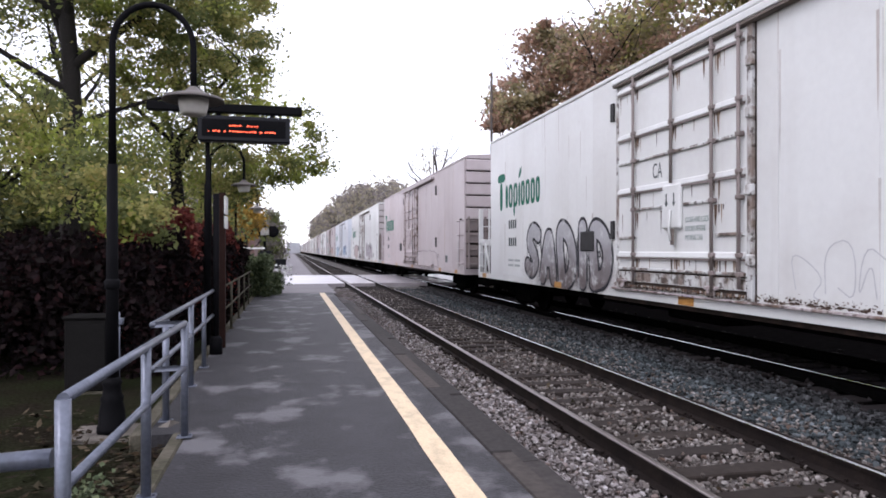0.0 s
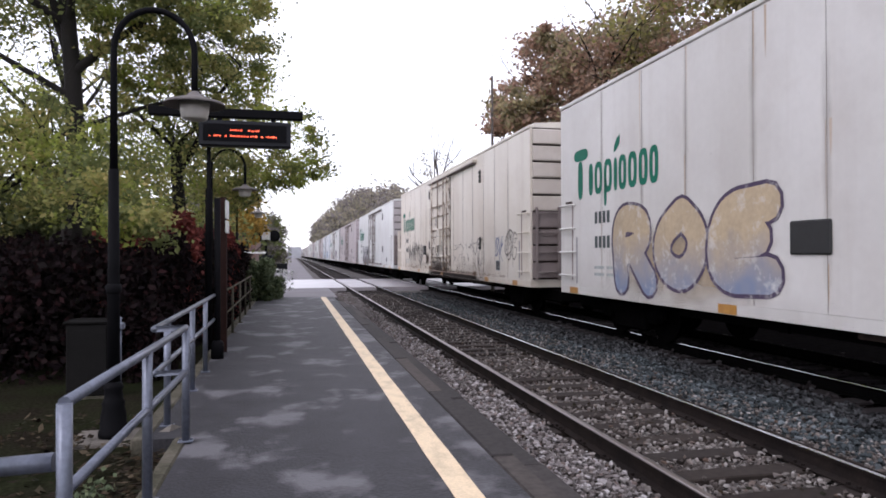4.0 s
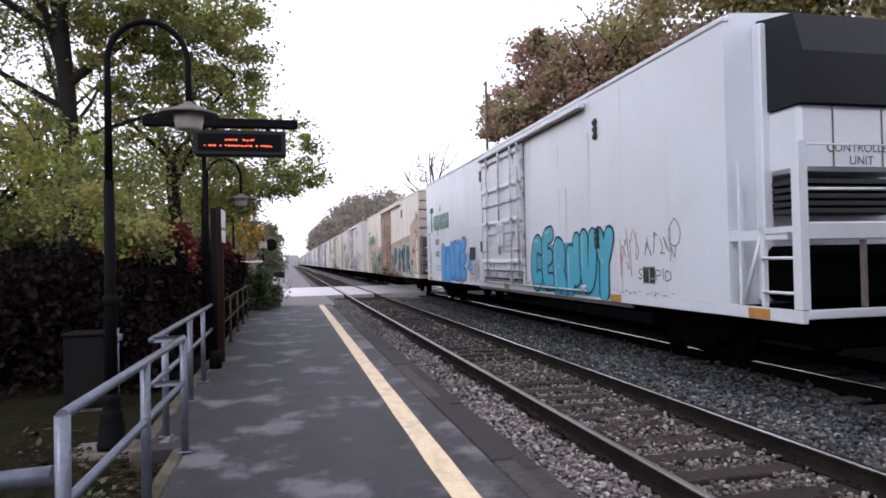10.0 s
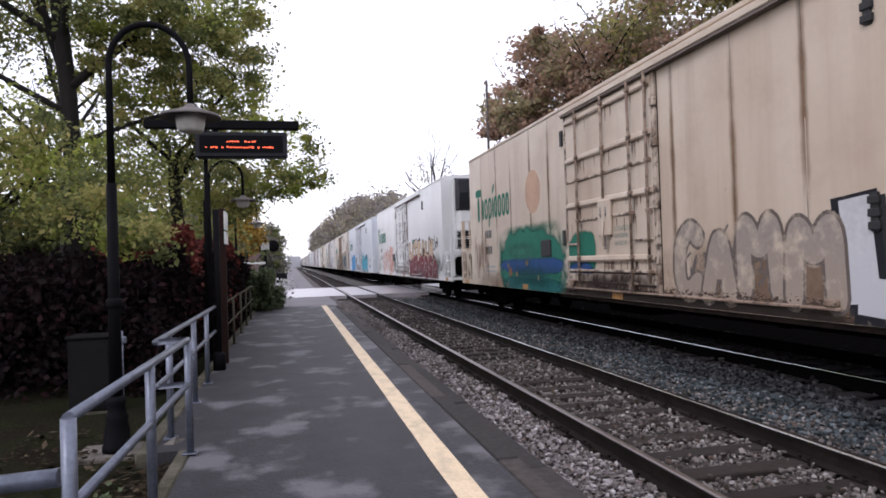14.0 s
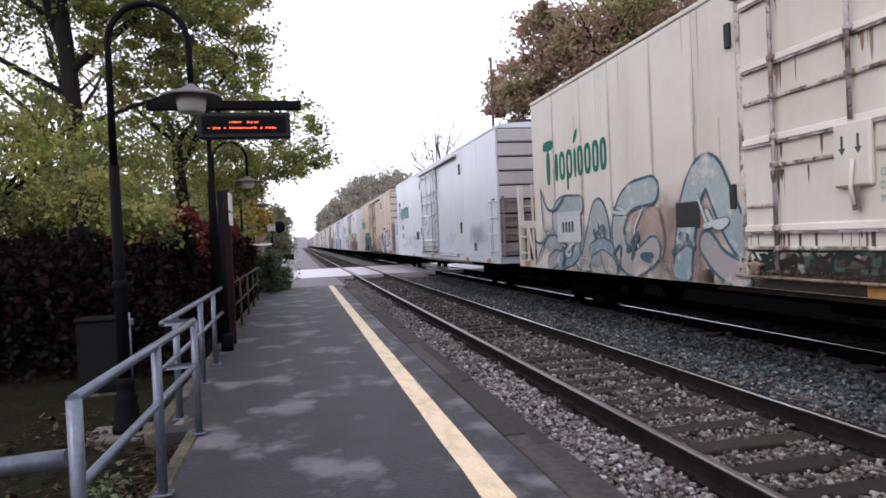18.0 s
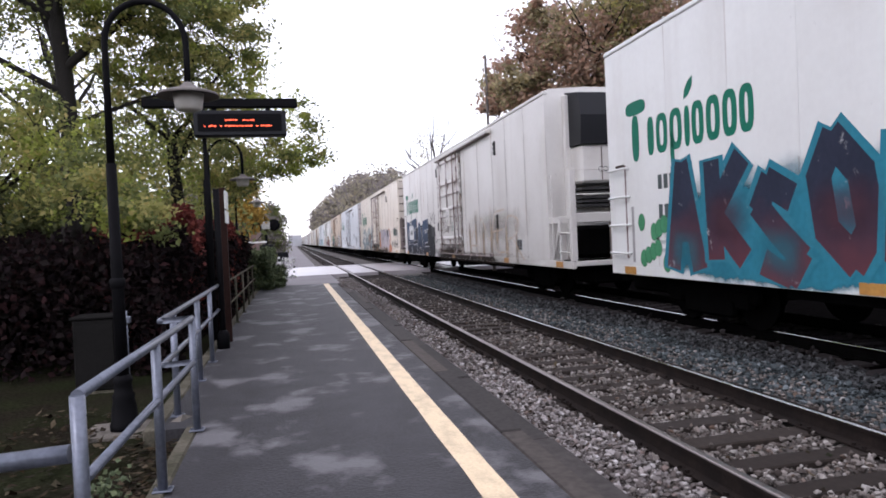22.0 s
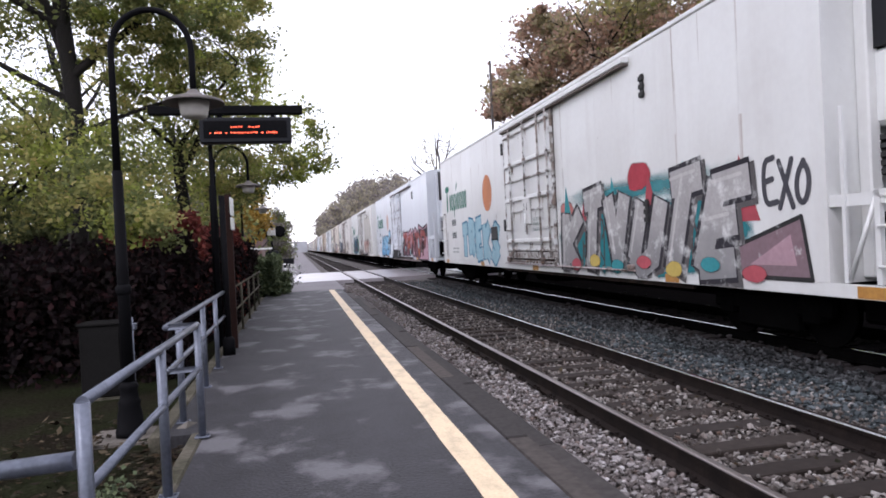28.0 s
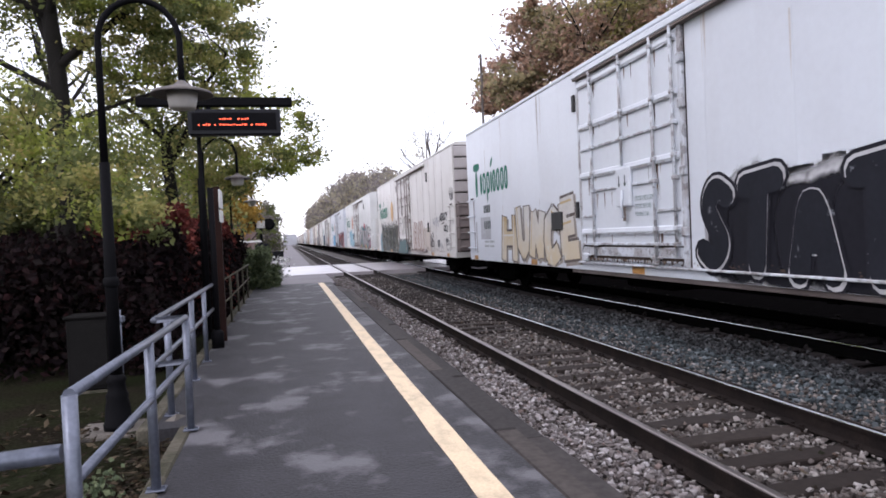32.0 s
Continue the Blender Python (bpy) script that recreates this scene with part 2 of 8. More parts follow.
M_PIPE = shade("galvanised_pipe", (0.18, 0.198, 0.248), 0.36, 0.55, 0.25, 6, 40, 0.1, (0.115, 0.13, 0.16))
M_BLACK = shade("black_cast_iron", (0.006, 0.006, 0.007), 0.7, 0, 0.2, 8, 60, 0.1, shine=0.06)
M_BROWNPOST = shade("brown_post", (0.03, 0.014, 0.011), 0.7, 0, 0.3, 6, 40, 0.1, shine=0.1)
M_LAMPSHADE = shade("lamp_shade_grey", (0.17, 0.155, 0.145), 0.6, 0, 0.2, 5, 40, 0.05, shine=0.2)
M_OPAL = shade("opal_lens", (0.50, 0.48, 0.44), 0.35, 0, 0.1, 5, 20, 0)
M_CONCRETE = shade("pale_concrete", (0.20, 0.18, 0.16), 0.9, 0, 0.3, 4, 40, 0.4, (0.11, 0.10, 0.085), shine=0.2)
M_CABINET = shade("cabinet_grey_green", (0.012, 0.0115, 0.011), 0.75, 0, 0.2, 3, 30, 0.05, shine=0.05)
M_SIGN = shade("sign_housing", (0.008, 0.009, 0.012), 0.55, 0, 0.1, 3, 30, 0, shine=0.25)
M_LED = glow("led_red", (1.0, 0.12, 0.05), 2.2)
M_PLATE = shade("white_sign_plate", (0.62, 0.63, 0.60), 0.5, 0, 0.1, 5, 30, 0)
# near-black: the shade under the cars is put into this colour too
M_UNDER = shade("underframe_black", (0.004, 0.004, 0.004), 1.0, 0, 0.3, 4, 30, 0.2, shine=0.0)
# seam rust, with the shade of the gaps put into the same colour
M_SEAM = shade("seam_rust_shade", (0.19, 0.155, 0.135), 0.85, 0, 0.3, 3, 30, 0.1)
M_GEAR = shade("brake_gear_rust", (0.018, 0.014, 0.012), 0.9, 0, 0.4, 5, 30, 0.4, (0.045, 0.03, 0.024), shine=0.1)
# dark rust of gaps; between the end ribs it stands for shade
M_GROOVE = shade("groove_rust_shade", (0.03, 0.024, 0.021), 0.9, 0, 0.4, 3, 30, 0.1, (0.07, 0.05, 0.04), shine=0.1)
M_DARKVENT = shade("vent_black", (0.02, 0.02, 0.02), 0.7, 0, 0.2, 8, 40, 0.1)
M_ORANGE = shade("reflector_amber", (0.46, 0.235, 0.055), 0.5, 0, 0.15, 8, 30, 0, (0.36, 0.17, 0.04))
M_GREEN = shade("logo_green", (0.006, 0.15, 0.095), 0.6, 0, 0.12, 4, 20, 0, shine=0.15)
M_TEXT = shade("stencil_grey", (0.085, 0.105, 0.105), 0.65, 0, 0.2, 6, 20, 0, shine=0.15)
M_TEXT2 = shade("stencil_pale", (0.42, 0.46, 0.45), 0.6, 0, 0.2, 6, 20, 0)
M_BARK = shade("bark", (0.014, 0.011, 0.009), 0.95, 0, 0.4, 5, 30, 0.8, None, (1, 1, 0.25))
M_BARK_GREY = shade("bark_grey", (0.11, 0.095, 0.085), 0.95, 0, 0.3, 5, 30, 0.5)
M_LEAF = many("leaf_green_yellow", [(0.19, 0.20, 0.063), (0.30, 0.295, 0.098), (0.39, 0.36, 0.13), (0.24, 0.25, 0.083), (0.48, 0.39, 0.15)], 0.5, True, 0.55)
M_LEAF_L = many("leaf_light_green", [(0.21, 0.265, 0.06), (0.31, 0.36, 0.08), (0.39, 0.41, 0.10), (0.26, 0.30, 0.075)], 0.5, True, 0.55)
M_OAK = many("leaf_oak_rust", [(0.32, 0.22, 0.165), (0.46, 0.29, 0.205), (0.27, 0.225, 0.17), (0.54, 0.36, 0.255)], 0.65, True, 0.5)
M_OAK_B = many("leaf_oak_olive", [(0.27, 0.245, 0.14), (0.38, 0.325, 0.175), (0.22, 0.205, 0.13), (0.47, 0.38, 0.21)], 0.65, True, 0.5)
M_DEEP = many("leaf_deep_green", [(0.11, 0.135, 0.05), (0.175, 0.20, 0.07), (0.135, 0.155, 0.058), (0.24, 0.25, 0.09)], 0.7, True, 0.5)
# maroon leaves with the shade of the tree canopy put into their colour
M_HEDGE = many("leaf_maroon_shaded", [(0.009, 0.007, 0.008), (0.017, 0.011, 0.012), (0.011, 0.010, 0.009), (0.028, 0.013, 0.014)], 0.9, True, 0.08, shine=0.04)
M_THICKET = many("leaf_thicket", [(0.05, 0.062, 0.026), (0.085, 0.10, 0.038), (0.13, 0.14, 0.055)], 0.7, True, 0.25)
M_RED = many("leaf_red", [(0.165, 0.033, 0.03), (0.09, 0.024, 0.0195), (0.24, 0.06, 0.045)], 0.8, True, 0.35)
M_BUSH = many("leaf_dark_green", [(0.056, 0.0768, 0.0416), (0.088, 0.115, 0.0576), (0.136, 0.16, 0.08)], 0.7, True, 0.2)
# far leaves, paled: the haze of distance is put into their colour
M_FAR = many("leaf_far_hazed_green", [(0.31, 0.285, 0.21), (0.38, 0.34, 0.25), (0.29, 0.275, 0.21), (0.43, 0.37, 0.28)], 0.9, True, 0.4)
M_FAR_B = many("leaf_far_hazed_mauve", [(0.23, 0.205, 0.195), (0.29, 0.26, 0.25), (0.19, 0.18, 0.165)], 0.9, True, 0.4)
M_GOLD = many("leaf_gold", [(0.30, 0.19, 0.03), (0.38, 0.24, 0.05), (0.24, 0.17, 0.04)], 0.8, True, 0.3)
M_LITTER = many("fallen_leaf", [(0.02, 0.013, 0.008), (0.012, 0.009, 0.006), (0.035, 0.023, 0.012), (0.01, 0.012, 0.006), (0.085, 0.065, 0.042)], 0.9, shine=0.1)
# far wall colour with the haze of distance put into it
M_HAZE = shade("wall_hazed_grey", (0.44, 0.45, 0.48), 0.9, 0, 0.1, 0.4, 5, 0)
M_BRICK = shade("brick_brown", (0.19, 0.12, 0.10), 0.9, 0, 0.3, 3, 20, 0.3)
M_ROOF = shade("shingle_grey", (0.10, 0.09, 0.085), 0.9, 0, 0.3, 3, 20, 0.3)
M_GLASS = shade("window_dark", (0.03, 0.035, 0.04), 0.15, 0, 0.1, 3, 10, 0)


def asphalt():
    """Dark platform asphalt with pale patches of uneven outline."""
    m = shade("platform_asphalt", (0.038, 0.037, 0.042), 0.66, 0, 0.6, 2.6, 42, 0.8, (0.023, 0.022, 0.025), shine=0.35)
    n, l = m.node_tree.nodes, m.node_tree.links
    bsdf = n["Principled BSDF"]
    src = bsdf.inputs["Base Color"].links[0].from_socket
    co = n.new("ShaderNodeTexCoord")
    mp = n.new("ShaderNodeMapping")
    mp.inputs["Scale"].default_value = (1.0, 0.8, 1)
    mp.inputs["Location"].default_value = (0.35, 0.25, 0)
    l.new(co.outputs["Object"], mp.inputs[0])
    no = n.new("ShaderNodeTexNoise")
    no.inputs["Scale"].default_value, no.inputs["Detail"].default_value, no.inputs["Roughness"].default_value = 1.45, 7.0, 0.56
    l.new(mp.outputs[0], no.inputs[0])
    r = n.new("ShaderNodeValToRGB")
    r.color_ramp.elements[0].position, r.color_ramp.elements[1].position = 0.53, 0.625
    l.new(no.outputs[0], r.inputs[0])
    mx = n.new("ShaderNodeMix")
    mx.data_type = "RGBA"
    l.new(r.outputs[0], mx.inputs[0])
    l.new(src, mx.inputs[6])
    mx.inputs[7].default_value = (0.108, 0.105, 0.112, 1)
    l.new(mx.outputs[2], bsdf.inputs["Base Color"])
    return m


M_ASPHALT = asphalt()


# ---------------------------------------------------------------- mesh helpers
def data_of(name, verts, faces, mats, slots=None, smooth=False):
    me = bpy.data.meshes.new(name)
    me.from_pydata([tuple(v) for v in verts], [], faces)
    for m in mats if isinstance(mats, (list, tuple)) else [mats]:
        me.materials.append(m)
    if slots is not None:
        me.polygons.foreach_set("material_index", slots)
    if smooth:
        me.polygons.foreach_set("use_smooth", [True] * len(me.polygons))
    me.update()
    return me


def from_bm(name, bm, mats):
    me = bpy.data.meshes.new(name)
    bm.to_mesh(me)
    bm.free()
    for m in mats if isinstance(mats, (list, tuple)) else [mats]:
        me.materials.append(m)
    return me


def put(name, me, parent=None, label="", at=None):
    ob = new(name, me)
    if parent is not None:
        ob.parent = parent
    if at is not None:
        ob.matrix_basis = at
    if label:
        tagged(ob, label)
    return ob


def part(name, bm, material, parent, label=""):
    return put(name, from_bm(name, bm, material), parent, label)


def empty(name, m, label, category, group="", kind=""):
    ob = new(name)
    ob.empty_display_size = 0.2
    ob.matrix_basis = m
    return tagged(ob, label, category, group, kind)


def box(bm, x0, x1, y0, y1, z0, z1, bevel=0.0):
    vs = [bm.verts.new((x, y, z)) for x in (x0, x1) for y in (y0, y1) for z in (z0, z1)]
    fs = [bm.faces.new([vs[i] for i in f]) for f in ((0, 1, 3, 2), (4, 6, 7, 5), (0, 4, 5, 1), (2, 3, 7, 6), (0, 2, 6, 4), (1, 5, 7, 3))]
    if bevel:
        es = list({e for f in fs for e in f.edges})
        bmesh.ops.bevel(bm, geom=es, offset=bevel, segments=1, affect="EDGES")
    return fs


def one_box(*a, bevel=0.0):
    bm = bmesh.new()
    box(bm, *a, bevel=bevel)
    return bm


def sweep(bm, path, radii, sides=10, caps=True):
    """A round bar along a path of points."""
    path = [Vector(p) for p in path]
    if not isinstance(radii, (list, tuple)):
        radii = [radii] * len(path)
    rings = []
    ref = None
    for i, p in enumerate(path):
        d = (path[min(i + 1, len(path) - 1)] - path[max(i - 1, 0)]).normalized()
        if ref is None:
            ref = d.orthogonal().normalized()
        ref = (ref - d * ref.dot(d)).normalized()
        side = d.cross(ref)
        rings.append([bm.verts.new(p + (ref * math.cos(a) + side * math.sin(a)) * radii[i]) for a in [2 * math.pi * k / sides for k in range(sides)]])
    for a, b in zip(rings, rings[1:]):
        for k in range(sides):
            f = bm.faces.new((a[k], a[(k + 1) % sides], b[(k + 1) % sides], b[k]))
            f.smooth = True
    if caps:
        bm.faces.new(rings[0][::-1])
        bm.faces.new(rings[-1])
    return bm


def bar(path, radii, sides=10):
    return sweep(bmesh.new(), path, radii, sides)


def lathe(profile, sides=20, center=(0, 0)):
    """A turned shape from (radius, z) pairs."""
    bm = bmesh.new()
    rings = []
    for r, z in profile:
        rings.append([bm.verts.new((center[0] + r * math.cos(2 * math.pi * k / sides), center[1] + r * math.sin(2 * math.pi * k / sides), z)) for k in range(sides)])
    for a, b in zip(rings, rings[1:]):
        for k in range(sides):
            f = bm.faces.new((a[k], a[(k + 1) % sides], b[(k + 1) % sides], b[k]))
            f.smooth = True
    bm.faces.new(rings[0][::-1])
    bm.faces.new(rings[-1])
    return bm


def arrays(name, co, quads, material, smooth=False):
    """A mesh from numpy arrays of corners and of faces with equal corner counts."""
    me = bpy.data.meshes.new(name)
    n, k = quads.shape
    me.vertices.add(len(co))
    me.vertices.foreach_set("co", co.astype(np.float32).ravel())
    me.loops.add(n * k)
    me.loops.foreach_set("vertex_index", quads.astype(np.int32).ravel())
    me.polygons.add(n)
    me.polygons.foreach_set("loop_start", np.arange(n, dtype=np.int32) * k)
    me.polygons.foreach_set("loop_total", np.full(n, k, dtype=np.int32))
    me.polygons.foreach_set("use_smooth", np.zeros(n, dtype=bool))
    me.materials.append(material)
    me.update(calc_edges=True)
    me.validate()
    return me


def leaves_mesh(name, centres, size, material, flat=0.0, long=1.6):
    """Small folded leaves, one at each centre, turned at random."""
    n = len(centres)
    a = RNG.normal(size=(n, 3))
    a[:, 2] *= 1 - flat
    a /= np.linalg.norm(a, axis=1)[:, None]
    b = np.cross(a, RNG.normal(size=(n, 3)) * (1 - flat) + np.array([0, 0, flat * 3]))
    b /= np.linalg.norm(b, axis=1)[:, None] + 1e-9
    c = np.cross(a, b)
    s = (size * RNG.uniform(0.6, 1.35, n))[:, None]
    co = np.empty((n, 4, 3))
    co[:, 0] = centres - a * s * long * 0.5
    co[:, 1] = centres + b * s * 0.5 + c * s * 0.12
    co[:, 2] = centres + a * s * long * 0.5
    co[:, 3] = centres - b * s * 0.5 + c * s * 0.12
    return arrays(name, co.reshape(-1, 3), np.arange(4 * n).reshape(-1, 4), material)


ICO = bmesh.new()
bmesh.ops.create_icosphere(ICO, subdivisions=1, radius=1)
ICO_V = np.array([v.co for v in ICO.verts])
ICO_F = np.array([[v.index for v in f.verts] for f in ICO.faces])
ICO.free()


def stones_mesh(name, centres, size, material):
    n, k = len(centres), len(ICO_V)
    v = np.repeat(ICO_V[None], n, 0) * RNG.uniform(0.45, 1.4, (n, k, 1))
    v *= RNG.uniform(0.55, 1.2, (n, 1, 3)) * (size * RNG.uniform(0.55, 1.35, n))[:, None, None]
    v[:, :, 2] *= 0.8
    ang = RNG.uniform(0, 6.28, n)
    ca, sa = np.cos(ang)[:, None], np.sin(ang)[:, None]
    x, y = v[:, :, 0].copy(), v[:, :, 1].copy()
    v[:, :, 0], v[:, :, 1] = x * ca - y * sa, x * sa + y * ca
    v += centres[:, None]
    f = (ICO_F[None] + (np.arange(n) * k)[:, None, None]).reshape(-1, 3)
    return arrays(name, v.reshape(-1, 3), f, material)


def blobs(ellipsoids, per, spread=0.16, shell=0.55):
    """Leaf centres: clumps scattered in ellipsoids (x, y, z, rx, ry, rz, clumps)."""
    out = []
    for x, y, z, rx, ry, rz, k, *loose in ellipsoids:
        d = RNG.normal(size=(k, 3))
        d /= np.linalg.norm(d, axis=1)[:, None]
        r = RNG.uniform(shell ** 3, 1, k) ** (1 / 3)
        c = np.array([x, y, z]) + d * r[:, None] * np.array([rx, ry, rz])
        m = (loose[0] if loose else spread * min(rx, ry, rz)) * RNG.uniform(0.5, 1.5, (k, 1, 1))
        out.append((c[:, None] + RNG.normal(size=(k, per, 3)) * m * np.array([1.2, 1.2, 0.75])).reshape(-1, 3))
    return np.concatenate(out)


# ---------------------------------------------------------------- ground
RAIL_TOP = -0.11
LAND = -0.50
gs = 3000
ground = put("ground", data_of("ground", [(-gs, -gs, LAND), (gs, -gs, LAND), (gs, gs, LAND), (-gs, gs, LAND)], [(0, 1, 2, 3)], M_GROUND))
tagged(ground, "dark soil and leaf litter round the railway", "ground", kind="structure")


def ballast_bed(name, x0, x1, y0, y1, top, material, label):
    bm = bmesh.new()
    prof = [(x0 - 0.5, LAND - 0.02), (x0, top), (x1, top), (x1 + 0.5, LAND - 0.02)]
    a = [bm.verts.new((x, y0, z)) for x, z in prof]
    b = [bm.verts.new((x, y1, z)) for x, z in prof]
    for i in range(3):
        bm.faces.new((a[i], a[i + 1], b[i + 1], b[i]))
    return tagged(put(name, from_bm(name, bm, material)), label, "ballast", kind="structure")


TRACKS = ((3.49, "near"), (7.65, "far"))
ballast_bed("ballast_near", 1.9, 6.35, -12, 900, -0.33, M_BED, "grey ballast bed under the near track")
ballast_bed("ballast_far", 6.6, 11.6, -12, 900, -0.325, M_BED2, "ballast bed under the train's track, darkened for its shade")


def rail_mesh(length, top, web, worn=(5, 9)):
    half = [(0.07, -0.172), (0.07, -0.16), (0.012, -0.14), (0.009, -0.045), (0.036, -0.034), (0.036, -0.0105), (0.033, -0.004), (0.020, 0.0)]
    prof = half + [(-x, z) for x, z in half[::-1]]
    n = len(prof)
    verts = [(x, y, z) for y in (0, length) for x, z in prof]
    faces, slots = [], []
    for i in range(n):
        j = (i + 1) % n
        faces.append((i, j, n + j, n + i))
        slots.append(1 if worn[0] <= i <= worn[1] else 0)
    return data_of("rail", verts, faces, [web, top], slots)


# steel and bright faces are picked per rail to set its glint
RAIL, RAIL_DULL, RAIL_SHADED = rail_mesh(912, M_STEEL, M_RAILRUST, (8, 9)), rail_mesh(912, M_STEEL_DULL, M_RAILRUST), rail_mesh(912, M_STEEL, M_UNDER, (9, 9))
tie_bm = one_box(-1.3, 1.3, -0.115, 0.115, -0.17, 0, bevel=0.012)
bmesh.ops.subdivide_edges(tie_bm, edges=[e for e in tie_bm.edges if abs(e.verts[0].co.x - e.verts[1].co.x) > 1], cuts=3)
for v in tie_bm.verts:
    v.co.y += 0.01 * math.sin(v.co.x * 5.0)
    v.co.z += 0.008 * math.cos(v.co.x * 7.0)
# far ties take the shaded stone colour in place of timber
TIE_DARK = from_bm("tie_shaded", tie_bm.copy(), M_STONE_D)
TIE = from_bm("tie", tie_bm, M_TIE)
plate_bm = one_box(-0.09, 0.09, -0.09, 0.09, 0, 0.018)
for sx in (-0.075, 0.075):
    for sy in (-0.05, 0.05):
        box(plate_bm, sx - 0.012, sx + 0.012, sy - 0.012, sy + 0.012, 0.018, 0.04)
PLATE = from_bm("tie_plate", plate_bm, M_RAILRUST)
for tx, which in TRACKS:
    track = empty("railway_track", pose(tx, 0, RAIL_TOP), which + " railway track with rusty rails on dark timber ties", "track", "tracks", "structure")
    for sx in (-0.753, 0.753):
        # the far rails' black web has the train's shade in its colour
        put("rail", RAIL_SHADED if which == "far" else RAIL_DULL if sx < 0 else RAIL, track, "rusty steel rail with a polished top", pose(sx, -12, 0))
    y = -8.95
    far_v, far_f = [], []
    while y < 300:
        jx, jy, jr = RNG.normal(0, 0.03), RNG.normal(0, 0.02), RNG.normal(0, 0.6)
        if y < 30.5:
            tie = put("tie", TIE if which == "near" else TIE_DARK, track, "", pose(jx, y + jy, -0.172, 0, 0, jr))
            if y < 14 and which == "near":
                for sx in (-0.753, 0.753):
                    put("tie_plate", PLATE, tie, "", pose(sx - jx, 0, 0.002))
        else:
            k = len(far_v)
            far_v += [(jx + a, y + b, c) for a in (-1.3, 1.3) for b in (-0.115, 0.115) for c in (-0.3, -0.172)]
            far_f += [tuple(k + i for i in f) for f in ((0, 1, 3, 2), (4, 6, 7, 5), (0, 4, 5, 1), (2, 3, 7, 6), (1, 5, 7, 3))]
        y += 0.53
    tagged(put("distant_ties", data_of("distant_ties", far_v, far_f, M_TIE if which == "near" else M_STONE_D), track), kind="stuff")


def strew(x0, x1, y0, y1, density, z, rough=0.03):
    n = int((x1 - x0) * (y1 - y0) * density)
    c = np.column_stack([RNG.uniform(x0, x1, n), RNG.uniform(y0, y1, n), np.full(n, z)])
    c[:, 2] += RNG.normal(0, rough, n) + 0.025 * np.sin(c[:, 0] * 3.1) * np.sin(c[:, 1] * 1.7)
    return c


def clear_rails(c, high=True):
    """Leaves the rails and most of each tie top free."""
    ok = np.ones(len(c), bool)
    for tx, _ in TRACKS:
        for s in (-0.753, 0.753):
            ok &= np.abs(c[:, 0] - tx - s) > 0.085
        on = (np.abs(c[:, 0] - tx) < 1.3) & (np.abs((c[:, 1] + 1.0) % 0.53 - 0.0) < 0.53)
        ph = (c[:, 1] + 1.0 + 0.265) % 0.53 - 0.265
        ok &= ~((np.abs(c[:, 0] - tx) < 1.3) & (np.abs(ph) < 0.115) & (RNG.uniform(size=len(c)) > 0.05))
    return c[ok]


near_stones = np.concatenate([
    strew(1.8, 5.45, -7, 2.2, 420, -0.315), strew(1.8, 5.45, 2.2, 6, 1350, -0.315), strew(1.8, 5.45, 6, 11, 950, -0.315), strew(1.8, 5.45, 11, 20, 330, -0.315), strew(1.8, 5.45, 20, 31, 150, -0.31)])
shoulder = np.concatenate([strew(1.85, 2.55, -7, 2.2, 420, -0.27), strew(1.85, 2.55, 2.2, 8, 1150, -0.27), strew(1.85, 2.55, 8, 31, 330, -0.27)])
tagged(put("ballast_stones", stones_mesh("ballast_stones", clear_rails(near_stones), 0.0245, M_STONE)), "loose grey and brown ballast stones between the ties", "stones", kind="stuff")
tagged(put("ballast_stones", stones_mesh("ballast_stones_pale", shoulder, 0.0245, M_STONE_L)), "cleaner pale ballast stones along the platform edge", "stones", kind="stuff")
mid_stones = np.concatenate([strew(4.7, 5.75, -7, 2.5, 420, -0.30), strew(4.7, 5.75, 2.5, 12, 800, -0.30), strew(4.7, 5.6, 12, 31, 280, -0.30)])
tagged(put("ballast_stones", stones_mesh("ballast_stones_blue", clear_rails(mid_stones), 0.03, M_STONE_B)), "blue-grey crushed stones between the tracks", "stones", kind="stuff")
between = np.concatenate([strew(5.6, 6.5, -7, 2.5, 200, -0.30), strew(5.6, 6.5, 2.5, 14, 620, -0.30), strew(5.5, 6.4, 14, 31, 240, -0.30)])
tagged(put("ballast_stones", stones_mesh("ballast_stones_part_shade", clear_rails(between), 0.033, M_STONE_S)), "grey stones beside the train's track, partly darkened for its shade", "stones", kind="stuff")
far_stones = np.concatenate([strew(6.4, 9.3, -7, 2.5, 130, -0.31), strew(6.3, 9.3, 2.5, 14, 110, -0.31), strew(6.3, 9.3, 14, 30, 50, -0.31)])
tagged(put("ballast_stones", stones_mesh("ballast_stones_dark", clear_rails(far_stones), 0.045, M_STONE_D)), "stones under the passing train, its shade put into their black", "stones", kind="stuff")

# ---------------------------------------------------------------- platform
PL_END = 24.5
bm = bmesh.new()
outline = [(-0.842, -6), (1.455, -6), (1.455, PL_END), (-1.16, PL_END), (-1.16, 5.9), (-0.842, 5.9)]
upper = [bm.verts.new((x, y, 0)) for x, y in outline]
lower = [bm.verts.new((x, y, -0.6)) for x, y in outline]
bm.faces.new(upper)
for i in range(6):
    bm.faces.new((upper[i], lower[i], lower[(i + 1) % 6], upper[(i + 1) % 6]))
platform = put("platform", from_bm("platform", bm, M_ASPHALT))
tagged(platform, "low station platform of dark patched asphalt", "platform", kind="structure")
line_bm = bmesh.new()
ys = np.arange(-6, PL_END - 0.15, 0.25)
left = [line_bm.verts.new((0.985 + 0.008 * noise.noise((0, y * 1.3, 0)), y, 0.004)) for y in ys]
